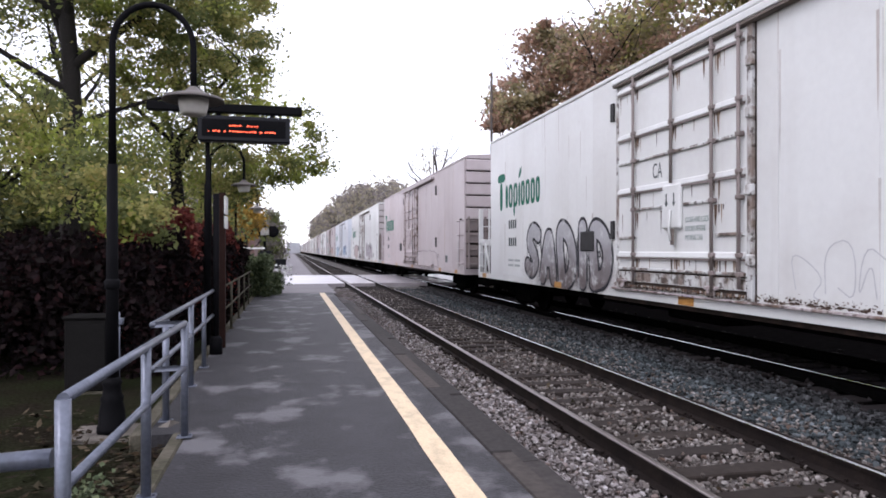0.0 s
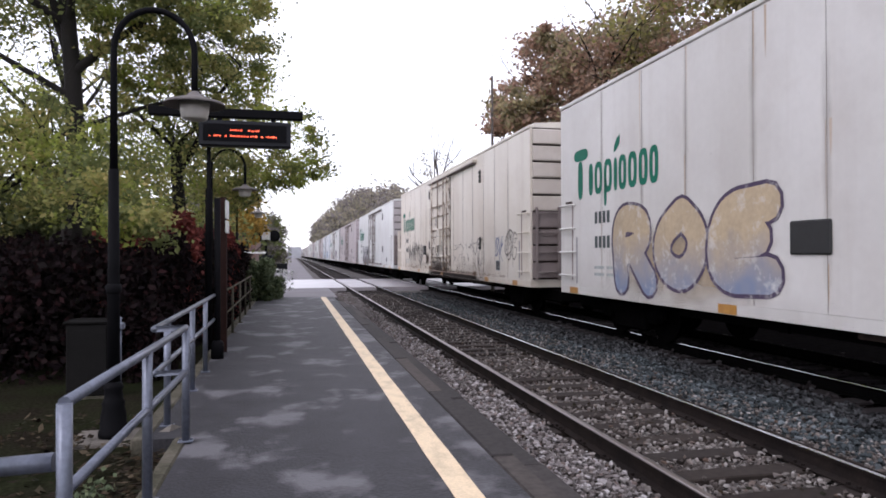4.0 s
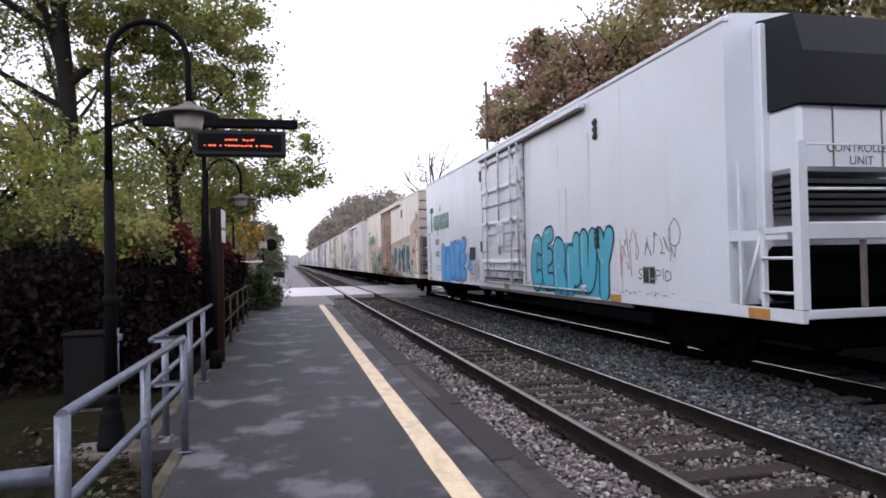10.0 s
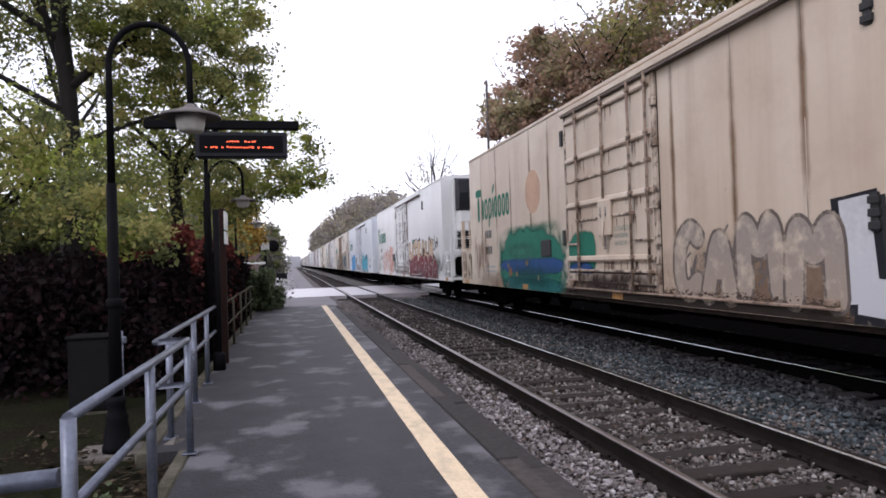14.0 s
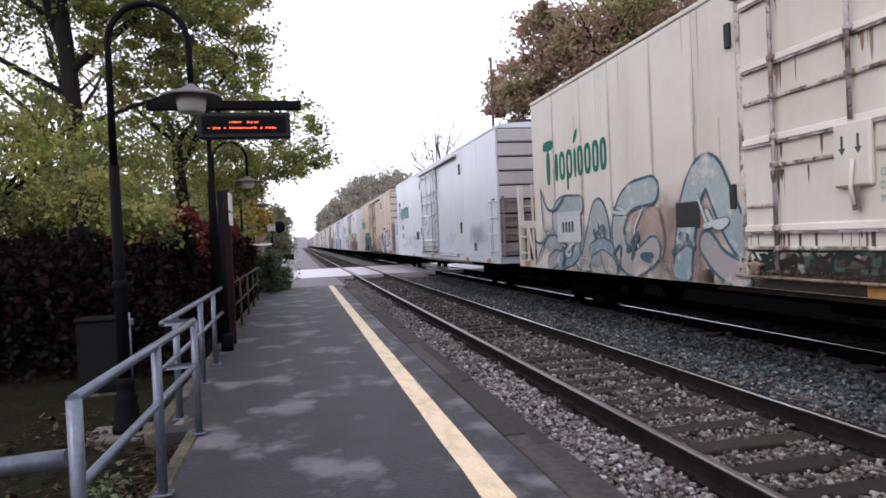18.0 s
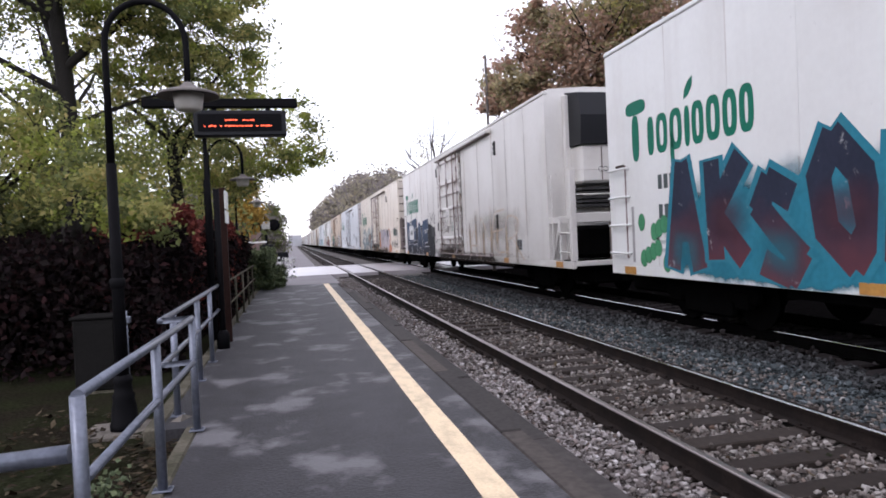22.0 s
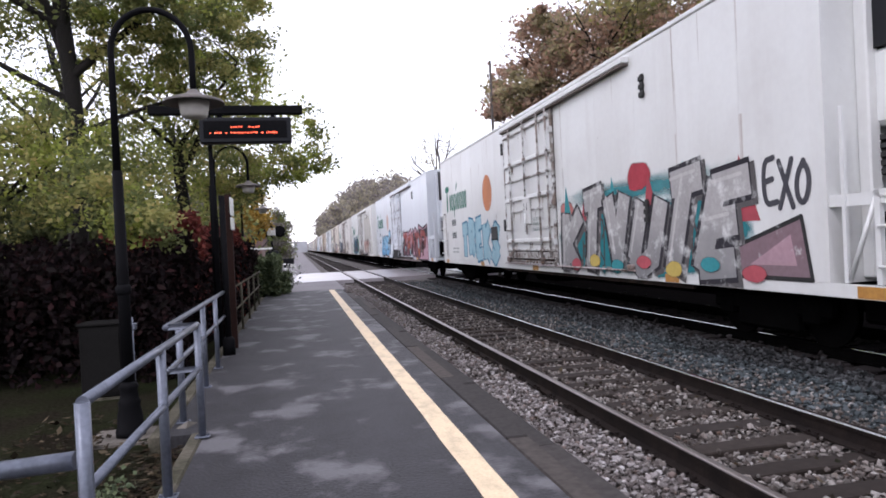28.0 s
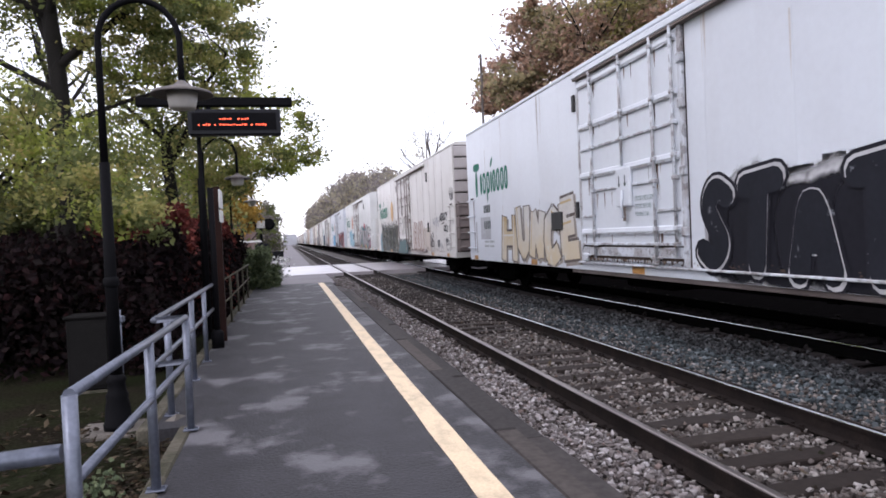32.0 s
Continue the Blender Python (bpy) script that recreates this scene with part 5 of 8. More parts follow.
def spray(color, worn=0.12, lower=None):
    """Spray paint of one colour, or fading downward into another, worn through in places."""
    key = (tuple(round(c, 3) for c in color), worn, lower, UNDER[0] if worn else 0)
    if key in SPRAY:
        return SPRAY[key]
    m = shade("spray_paint", color, 0.7, 0, 0.14, 1.6, 14, 0.02, tuple(min(1, c * 0.78 + min(0.03, 0.5 * c)) for c in color), (1, 1.2, 0.8), 0.52, shine=0.12)
    n, l = m.node_tree.nodes, m.node_tree.links
    bsdf = n["Principled BSDF"]
    base = bsdf.inputs["Base Color"].links[0].from_socket
    co = n.new("ShaderNodeTexCoord")
    if lower:
        cloud = n.new("ShaderNodeTexNoise")
        cloud.inputs["Scale"].default_value = 2.2
        l.new(co.outputs["Object"], cloud.inputs[0])
        sep, jit = n.new("ShaderNodeSeparateXYZ"), n.new("ShaderNodeMath")
        l.new(co.outputs["Object"], sep.inputs[0])
        jit.operation, jit.inputs[1].default_value = "MULTIPLY_ADD", 0.9
        l.new(cloud.outputs[0], jit.inputs[0])
        l.new(sep.outputs[2], jit.inputs[2])
        r = n.new("ShaderNodeMapRange")
        r.inputs[1].default_value, r.inputs[2].default_value = 1.45, 2.35
        l.new(jit.outputs[0], r.inputs[0])
        mx = n.new("ShaderNodeMix")
        mx.data_type = "RGBA"
        l.new(r.outputs[0], mx.inputs[0])
        mx.inputs[6].default_value = (*lower, 1)
        l.new(base, mx.inputs[7])
        base = mx.outputs[2]
    if worn:
        chips = n.new("ShaderNodeTexNoise")
        chips.inputs["Scale"].default_value, chips.inputs["Detail"].default_value, chips.inputs["Roughness"].default_value = 3.4, 8, 0.68
        l.new(co.outputs["Object"], chips.inputs[0])
        r = n.new("ShaderNodeMapRange")
        r.inputs[1].default_value, r.inputs[2].default_value, r.inputs[4].default_value = 0.66 - 0.36 * worn, 0.80 - 0.2 * worn, 0.9
        l.new(chips.outputs[0], r.inputs[0])
        mx = n.new("ShaderNodeMix")
        mx.data_type = "RGBA"
        l.new(r.outputs[0], mx.inputs[0])
        l.new(base, mx.inputs[6])
        mx.inputs[7].default_value = (*UNDER[0], 1)
        base = mx.outputs[2]
    l.new(base, bsdf.inputs["Base Color"])
    SPRAY[key] = m
    return m


BROAD = {"I": 0.55, "M": 1.25, "W": 1.3, "L": 0.85, "F": 0.9, "J": 0.8, " ": 0.5}


def lettering(car, text, y, z, w, h, fill, edge, thick=0.3, rim=0.07, seed=1, slant=0.0, rounded=True, wild=0.08, fat=False, worn=0.12, lower=None, gleam=None, shadow=None):
    """Spray-painted letters with a rim; they run from y towards the rear. Fat letters swell and overlap."""
    rng = random.Random(seed)
    y = along(y)
    spans = [BROAD.get(ch, 1.0) for ch in text]
    unit = w / sum(spans)
    thick = min(thick, 0.52 * unit, 0.40 * h) if fat else min(thick, 0.36 * unit, 0.30 * h)
    pad = thick / 2 + rim
    z, h = z + pad, max(h - 2 * pad, 0.1)
    lines, start = [], 0.0
    for ch, span in zip(text, spans):
        cell = span * unit
        side = min(pad * (0.7 if fat else 0.85) / cell, 0.42)
        up, dn = h * (1 + rng.uniform(-wild, wild)), rng.uniform(-wild, wild) * h
        tilt = rng.uniform(-wild, wild) * 1.2
        lines.append([])
        for stroke in GLYPH[ch]:
            pts = [(y - start - (side + (1 - 2 * side) * a) * cell - (slant + tilt) * (b - 0.5) * h + rng.uniform(-0.03, 0.03) * cell, z + dn + b * up) for a, b in stroke]
            lines[-1].append(smooth_line(pts) if rounded else pts)
        start += cell
    depth = SIDE - 0.0045 - 0.003 * LAYER[0]
    sides = 5 if rounded else 1
    if shadow:
        for strokes in lines:
            bm, hub = bmesh.new(), None
            for ln in strokes:
                depth, hub = ribbon(bm, [(a - 0.10, b - 0.07) for a, b in ln], thick + 2 * rim, depth, 0, sides, hub)
            part("graffiti_shadow", bm, spray(shadow, worn), car)
    built = []
    for strokes in lines:
        bm, hub = bmesh.new(), None
        if edge:
            for ln in strokes:
                depth, hub = ribbon(bm, ln, thick + 2 * rim, depth, 0, sides, hub)
        if fat and edge:
            for ln in strokes:
                depth, hub = ribbon(bm, ln, thick, depth - STEP, 1, sides, hub)
        built.append((strokes, bm, hub))
    for strokes, bm, hub in built:
        if not (fat and edge):
            for ln in strokes:
                depth, hub = ribbon(bm, ln, thick, depth - STEP, 1, sides, hub)
        if gleam:
            for ln in strokes:
                k = max(2, len(ln) // 3)
                depth, hub = ribbon(bm, [(a + 0.22 * thick, b + 0.22 * thick) for a, b in ln[:k]], 0.13 * thick, depth - STEP, 2, 3, hub)
        if strokes:
            part("graffiti_letter", bm, [spray(edge or fill, worn), spray(fill, worn, lower), spray(gleam or fill, worn)], car)


def plumes(car, y, z, w, h, colors, count, seed):
    """A thicket of curved pointed strokes in several tones, in one coat of paint."""
    rng = random.Random(seed)
    y = along(y)
    bm = bmesh.new()
    for i in range(count):
        a, foot = y - rng.uniform(0, 1) * w, z + rng.uniform(0, 0.68) * h
        ln, wd = rng.uniform(0.3, 1.0) * h * 0.55, rng.uniform(0.03, 0.12)
        ang, bend = rng.choice((rng.uniform(0.1, 3.0), rng.gauss(0.9, 0.35))), rng.uniform(-1.1, 1.1)
        left, right = [], []
        q, r = a, foot
        for k in range(6):
            f = k / 5
            hw = wd * math.sin(math.pi * (0.12 + 0.88 * f)) * (1 - 0.35 * f)
            c, d = math.cos(ang + bend * f), math.sin(ang + bend * f)
            left.append((q - d * hw, r + c * hw))
            right.append((q + d * hw, r - c * hw))
            q, r = q + c * ln / 5, r + d * ln / 5
        x = SIDE - 0.003 - 0.00002 * i
        lv = [bm.verts.new((x, p, max(SILL + 0.012, t))) for p, t in left]
        rv = [bm.verts.new((x, p, max(SILL + 0.012, t))) for p, t in right]
        slot = rng.randrange(len(colors))
        for k in range(5):
            bm.faces.new((lv[k], rv[k], rv[k + 1], lv[k + 1])).material_index = slot
    tagged(part("graffiti_plumes", bm, [spray(c, 0.25) for c in colors], car, "thicket of grey painted strokes"), kind="stuff")


LAYER = [0]


def painted(car, pts, color, layer=0, outline=None, width=0.05):
    """A painted shape of straight edges with an optional outline."""
    bm = bmesh.new()
    x = SIDE - 0.003 - 0.001 * layer
    p = [(along(a), b) for a, b in pts]
    corner = [bm.verts.new((x, a, b)) for a, b in p]
    bmesh.ops.triangulate(bm, faces=[bm.faces.new(corner)])
    if outline:
        ribbon(bm, p + p[:1], width, x - 0.0008, 1, 5, corner[0])
    part("graffiti_shape", bm, [spray(color), spray(outline or color)], car)


def grime(car, y0, y1, z0, h, color, seed, x=SIDE - 0.0022, dense=34):
    """Flecks of dirt along a strip, thickest at its foot."""
    rng = random.Random(seed)
    bm = bmesh.new()
    for k in range(int(abs(y1 - y0) * dense)):
        q, up = rng.uniform(y0, y1), abs(rng.gauss(0, 0.4))
        if up > 1:
            continue
        a, b = rng.uniform(0.008, 0.06) * (1.1 - up), rng.uniform(0.006, 0.022) * (1.1 - up)
        zz = z0 + b + up * h
        bm.faces.new([bm.verts.new((x - 0.000003 * k, q + a * math.cos(t) * rng.uniform(0.6, 1.2), zz + b * math.sin(t) * rng.uniform(0.6, 1.2))) for t in (0, 0.9, 1.9, 3.1, 4.0, 5.2)])
    tagged(part("grime", bm, spray(color, 0), car, "flecks of brownish dirt along the sill"), kind="stuff")


def scribble(car, y, z, w, h, color, count=6, thick=0.03, seed=1):
    """Loose spray strokes that nobody can read."""
    rng = random.Random(seed)
    y = along(y)
    for i in range(count):
        cy, cz = y - w * (i + 0.5) / count, z + h / 2
        pts = [(cy + rng.uniform(-0.7, 0.7) * w / count, cz + rng.uniform(-0.5, 0.5) * h) for _ in range(5)]
        bm = bmesh.new()
        ribbon(bm, smooth_line(pts), thick, SIDE - 0.0045 - 0.0003 * i, 0, 4)
        part("graffiti_stroke", bm, spray(color), car)


FIELDS = {}


def field_paint(color, full, gone, edge, cover, power=3.0):
    """Sprayed colour that thins out towards the rim of its field."""
    key = (color, full, gone, edge, cover, power)
    if key in FIELDS:
        return FIELDS[key]
    m = shade("sprayed_field", color, 0.7, 0, 0.14, 1.6, 14, 0.02, tuple(c * 0.8 for c in color), (1, 1.2, 0.8), 0.52, shine=0.12)
    n, l = m.node_tree.nodes, m.node_tree.links

    def calc(kind, a, b):
        node = n.new("ShaderNodeMath")
        node.operation = kind
        for k, v in enumerate((a, b)):
            if isinstance(v, (int, float)):
                node.inputs[k].default_value = v
            else:
                l.new(v, node.inputs[k])
        return node.outputs[0]
    co, sep, no = n.new("ShaderNodeTexCoord"), n.new("ShaderNodeSeparateXYZ"), n.new("ShaderNodeTexNoise")
    l.new(co.outputs["UV"], sep.inputs[0])
    l.new(co.outputs["Object"], no.inputs[0])
    no.inputs["Scale"].default_value, no.inputs["Detail"].default_value, no.inputs["Roughness"].default_value = 2.1, 6, 0.55
    u, v = (calc("POWER", calc("ABSOLUTE", sep.outputs[k], 0), power) for k in (0, 1))
    r = calc("POWER", calc("ADD", u, v), 1 / power)
    d = calc("ADD", r, calc("MULTIPLY", calc("SUBTRACT", no.outputs[0], 0.5), edge))
    fade = n.new("ShaderNodeMapRange")
    fade.interpolation_type = "SMOOTHSTEP"
    fade.inputs[1].default_value, fade.inputs[2].default_value, fade.inputs[3].default_value, fade.inputs[4].default_value = full, gone, cover, 0.0
    l.new(d, fade.inputs[0])
    clear, mx = n.new("ShaderNodeBsdfTransparent"), n.new("ShaderNodeMixShader")
    l.new(fade.outputs[0], mx.inputs[0])
    l.new(clear.outputs[0], mx.inputs[1])
    l.new(n["Principled BSDF"].outputs[0], mx.inputs[2])
    l.new(mx.outputs[0], n["Material Output"].inputs[0])
    FIELDS[key] = m
    return m


def field(car, y, z, w, h, material, x, name, label):
    """A flat coat of paint centred at y, z that ends above the sill's lower edge."""
    bm = bmesh.new()
    uv = bm.loops.layers.uv.new("UVMap")
    y0, y1, z0, z1 = y - w / 2, y + w / 2, max(z - h / 2, SILL + 0.006), z + h / 2
    f = bm.faces.new([bm.verts.new((x, a, b)) for a, b in ((y0, z0), (y0, z1), (y1, z1), (y1, z0))])
    for loop in f.loops:
        loop[uv].uv = ((loop.vert.co.y - y) * 2 / w, (loop.vert.co.z - z) * 2 / h)
    return part(name, bm, material, car, label)


def patch(car, y, z, w, h, color, seed=1, layer=0, ragged=0.22, name="graffiti", label="spray-painted colour field"):
    """An uneven painted field with a soft rim, centred at y, z."""
    return field(car, along(y), z, w * 1.3, h * 1.3, field_paint(color, 0.70, 0.84, 0.25 + 1.6 * ragged, 1.0, 3.0 if w > 0.6 else 2.0), SIDE - 0.002 - 0.0006 * layer - 0.00001 * (seed % 37), name, label)


def mist(car, y, z, w, h, color, seed, cover=0.8, depth=0.0016):
    """A soft cloud of overspray from y towards the rear, centred at height z."""
    field(car, along(y) - w / 2, z, w * 1.15, h * 2.2, field_paint(color, 0.15, 1.0, 0.7, cover), SIDE - depth - 0.00001 * (seed % 37), "overspray", "soft cloud of overspray")


def band(car, y0, y1, z0, za, zb, color):
    """A broad faded band with a straight slanting top, za high at y0 and zb at y1."""
    bm = bmesh.new()
    bm.faces.new([bm.verts.new((SIDE - 0.0015, a, b)) for a, b in ((along(y0), z0), (along(y1), z0), (along(y1), zb), (along(y0), za))])
    return part("faded_band", bm, spray(color), car, "broad brownish faded band")


def runs(car, spots, colors, rng, name):
    """Many thin tapering rust runs in one mesh; spots give place, top, length, half width and depth."""
    bm = bmesh.new()
    for i, (q, top, ln, wd, x, foot) in enumerate(spots):
        f = bm.faces.new([bm.verts.new((x - 0.00001 * i, q + a, max(foot, b))) for a, b in ((-wd, top), (wd, top), (wd * 0.7, top - ln * 0.6), (0.0, top - ln), (-wd * 0.7, top - ln * 0.6))])
        f.material_index = rng.randrange(len(colors))
    tagged(part(name, bm, [spray(c) for c in colors], car, "thin vertical rust runs"), kind="stuff")


def streaks(car, colors, count, seed, front, rear, seams):
    """Thin vertical rust runs, most of them beside the seams and below the eave."""
    rng = random.Random(seed)
    spots = []
    for i in range(count):
        q = rng.choice(seams) + rng.gauss(0, 0.025) if rng.random() < 0.75 else rng.uniform(rear + 0.9, front - 0.5)
        top = rng.choice((EAVE - 0.08, EAVE - 0.08, 4.2, 3.2, 2.4, 1.5))
        ln, wd = rng.uniform(0.4, 1.7), rng.uniform(0.006, 0.024)
        if not -2.0 < q < 2.1 and rear + 0.5 < q < front - 0.3:
            spots.append((q, top, ln, wd, SIDE - 0.0012, SILL + 0.2))
    runs(car, spots, colors, rng, "rust_staining")


def door_stains(car, colors, count, seed):
    """Dark rust runs below the ribs and behind the bars of the door."""
    rng = random.Random(seed)
    spots = []
    for i in range(count):
        q = rng.choice((rng.uniform(-1.75, 1.75), rng.gauss(1.13, 0.05), rng.gauss(-1.16, 0.05), rng.gauss(-0.12, 0.12)))
        top = rng.choice((1.24, 1.5, 1.5, 2.3, 2.65, 3.66, 4.52, 1.24, 1.24))
        spots.append((q, top, rng.uniform(0.08, 0.4), rng.uniform(0.005, 0.028), SIDE - 0.0512, 1.08))
        spots.append((rng.uniform(-1.9, 2.0), 1.02, rng.uniform(0.03, 0.08), rng.uniform(0.008, 0.035), SIDE - 0.0512, 0.93))
    runs(car, spots, colors, rng, "door_rust_staining")


def soot(car, y0, y1, z0, h, seed, color=(0.022, 0.022, 0.022), x=SIDE - 0.13, cover=0.96):
    """Black soot over the door's foot, thinning upward."""
    full, edge = (0.6, 0.4) if cover > 0.9 else (0.2, 1.0)
    field(car, (y0 + y1) / 2, z0, abs(y1 - y0) * 1.1, h * 2.4, field_paint(color, full, 0.9, edge, cover), x, "soot", "sooty foot of the door")


def door_scrawl(car, y0, y1, z, h, colors, count, seed, thick=0.03):
    """Loose dark strokes sprayed across the foot of the door."""
    rng = random.Random(seed)
    for i in range(count):
        cy = y0 + (y1 - y0) * (i + 0.5) / count
        pts = [(cy + rng.uniform(-0.28, 0.28), z + rng.uniform(-0.5, 0.5) * h) for _ in range(5)]
        bm = bmesh.new()
        ribbon(bm, smooth_line(pts), thick * rng.uniform(0.7, 1.3), SIDE - 0.0573 - 0.0003 * i, 0, 4)
        part("graffiti_stroke", bm, spray(rng.choice(colors)), car)


def swirl(car, pts, width, fill, edge, lower, layer, worn=0.35):
    """One fat curved letter stroke with a darker rim."""
    line = smooth_line([(along(a), b) for a, b in pts], 4)
    for k, (w, m) in enumerate(((width + min(0.11, 0.3 * width), spray(edge, 0.3)), (width, spray(fill, worn, lower)))):
        bm = bmesh.new()
        ribbon(bm, line, w, SIDE - 0.0062 - 0.0024 * layer - 0.0012 * k, 0, 6)
        part("graffiti_letter", bm, m, car, "curved spray-painted letter" if k else "")


def stencil(car, words, height, y, z):
    put("stencil", written(words, height, SIDE - 0.053, M_TEXT), car, "grey stencilled letters on the door", pose(0, y, z))


def disc(car, y, z, r, color, squash=1.0):
    bm = bmesh.new()
    y = along(y)
    bm.faces.new([bm.verts.new((SIDE - 0.0035, y + r * math.cos(6.2832 * k / 32), z + r * squash * math.sin(6.2832 * k / 32))) for k in range(32)])
    bm2 = part("painted_fruit", bm, spray(color), car, "round orange fruit emblem")
    return bm2


SEAMS = {}


def make_car(paint, unit, label, detail=2, door_paint=None, rods=None):
    """A tall plug-door refrigerator car; unit: its cooling unit and end platform are at the rear, else at the front."""
    p = PAINT[paint]
    car = empty("refrigerator_car", pose(7.65, 0, RAIL_TOP), label, "freight car", "train of refrigerator cars")
    front, rear = (FLUSH, -INNER) if unit else (INNER, -FLUSH)
    put("body", shared(("body", paint, unit), lambda: body_bm(front, rear), p), car)
    put("eave", shared(("eave", paint, unit), lambda: eave_bm(front, rear), p), car)
    # side panels beside the door
    cuts = SEAMS[car.name] = [front, 8.88, 7.29, 5.93, 4.33, 3.05, 2.0, -1.95] + ([-2.42, -4.2, -5.86, -7.19, -8.79] if unit else [-2.36, -3.88, -5.23, -6.58, -7.8, -9.12]) + [rear]
    for y, y1 in zip(cuts, cuts[1:]):
        if y > 0 > y1:
            continue
        pw = round(y - y1, 3)
        put("side_panel", shared(("side_panel", paint, pw), lambda: panel_bm(pw, SILL + 0.16, EAVE - 0.065, 0.0012 if paint == "blue" else 0.0018 if paint == "white" else 0.0032), p), car, "", pose(0, (y + y1) / 2, 0))
        if detail > 1 and y1 > rear + 0.3 and abs(y1) > 2.1 and paint not in ("blue", "white"):
            sw = 0.002 if y1 > 0 else 0.0035
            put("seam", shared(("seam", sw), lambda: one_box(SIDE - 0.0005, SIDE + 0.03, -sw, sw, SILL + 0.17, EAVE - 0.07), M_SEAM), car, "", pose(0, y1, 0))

    def sill_bm():
        return one_box(SIDE + 0.001, SIDE + 0.08, -FRAME if unit else -FLUSH, FLUSH if unit else FRAME, SILL, SILL + 0.158, bevel=0.002)
    put("side_sill", shared(("side_sill", paint, unit), sill_bm, p), car)
    put("lower_sill", shared(("lower_sill", paint == "blue"), lambda: one_box(SIDE + 0.06, SIDE + 0.13, -7.4, 2.7, SILL - 0.085, SILL - 0.004, bevel=0.01), PAINT["dirty"] if paint == "blue" else M_GEAR), car, "dusty lower sill below the door")

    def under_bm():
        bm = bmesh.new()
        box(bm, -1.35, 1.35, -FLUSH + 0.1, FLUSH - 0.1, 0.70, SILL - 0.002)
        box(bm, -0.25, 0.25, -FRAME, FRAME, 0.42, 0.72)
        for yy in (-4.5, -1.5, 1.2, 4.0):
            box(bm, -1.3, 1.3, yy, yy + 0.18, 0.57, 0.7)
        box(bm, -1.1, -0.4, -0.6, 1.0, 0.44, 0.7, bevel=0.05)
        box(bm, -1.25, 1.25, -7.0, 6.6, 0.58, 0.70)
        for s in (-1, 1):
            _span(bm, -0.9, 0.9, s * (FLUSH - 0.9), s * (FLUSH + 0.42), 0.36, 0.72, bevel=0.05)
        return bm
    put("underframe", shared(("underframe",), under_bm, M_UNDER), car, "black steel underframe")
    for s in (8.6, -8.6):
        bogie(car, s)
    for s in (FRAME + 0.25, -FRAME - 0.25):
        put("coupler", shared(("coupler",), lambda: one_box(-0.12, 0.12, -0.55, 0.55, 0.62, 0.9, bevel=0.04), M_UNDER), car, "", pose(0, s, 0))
    # plug door
    dp = door_paint or paint
    q = PAINT[dp]
    rp = rods or dp
    grimy = PAINT["brown_rusted" if paint in ("cream", "tan") else "pink_rusted" if paint != "blue" else "blue_rusted"]
    qr, rr = PAINT[dp + "_rusted"], PAINT[rp + "_rusted"]
    door = put("door", shared(("door", dp), door_bm, q), car, "ribbed plug door with locking bars")
    # broad sloping ledges and thin bars across the door
    for zz in (4.58, 3.72, 2.72, 1.56):
        put("ledge", shared(("door_ledge", dp), ledge_bm, q), door, "", pose(0, 0, zz))
        if detail > 1:
            # rusty strip that also paints the ledge's shadow on the door
            put("ledge_rust", shared(("ledge_rust", rp), lambda: one_box(SIDE - 0.094, SIDE - 0.0505, -1.79, 1.79, -0.028, 0.0), rr), door, "rust line that also stands for shade below the ledge", pose(0, 0, zz - 0.052))
    for zz, ya, yb in ((3.23, -1.78, 1.78), (2.36, 0.22, 1.2), (2.36, -1.15, -0.33), (1.30, -1.80, 1.80), (1.86, 1.2, 1.78), (1.86, -1.78, -1.15)):
        put("rib", shared(("door_rib", dp, round(yb - ya, 2)), lambda: one_box(SIDE - 0.088, SIDE - 0.048, -(yb - ya) / 2, (yb - ya) / 2, -0.024, 0.024, bevel=0.01), qr), door, "", pose(0, (ya + yb) / 2, zz))
    for yy, low in ((1.16, 1.02), (-0.06, 2.72), (-1.13, 1.02), (-1.74, 1.1)):
        rod = put("locking_bar", shared(("locking_bar", rp, low), lambda: bar([(SIDE - 0.125, 0, low), (SIDE - 0.125, 0, 4.74)], 0.027, 8), rr), door, "", pose(0, yy, 0))
        if detail > 1:
            for zz in (1.3, 1.56, 2.36, 2.72, 3.23, 3.72, 4.58):
                if zz > low:
                    put("bracket", shared(("bracket", rp), lambda: one_box(SIDE - 0.155, SIDE - 0.055, -0.052, 0.052, -0.036, 0.036, bevel=0.014), rr), rod, "", pose(0, 0, zz))
                    if zz in (3.72, 2.72, 1.3):
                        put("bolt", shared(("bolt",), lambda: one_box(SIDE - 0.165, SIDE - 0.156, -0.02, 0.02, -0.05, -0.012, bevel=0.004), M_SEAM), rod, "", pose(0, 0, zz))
    put("lock_box", shared(("lock_box", dp), lambda: one_box(SIDE - 0.13, SIDE - 0.05, -0.31, 0.2, 1.98, 2.70, bevel=0.025), q), door)
    put("handle", shared(("door_handle", dp), lambda: bar([(SIDE - 0.17, -0.12, 1.78), (SIDE - 0.18, -0.09, 2.0), (SIDE - 0.17, -0.12, 2.28)], 0.022, 8), q), door, "painted lever handle")
    if detail > 1:
        for yy in (0.06, -0.16):
            put("arrow_mark", shared(("arrow_mark",), _arrow, M_TEXT), door, "grey painted arrow", pose(0, yy, 0))
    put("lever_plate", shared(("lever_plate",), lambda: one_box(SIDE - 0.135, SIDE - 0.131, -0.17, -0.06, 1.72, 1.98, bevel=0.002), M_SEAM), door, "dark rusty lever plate")
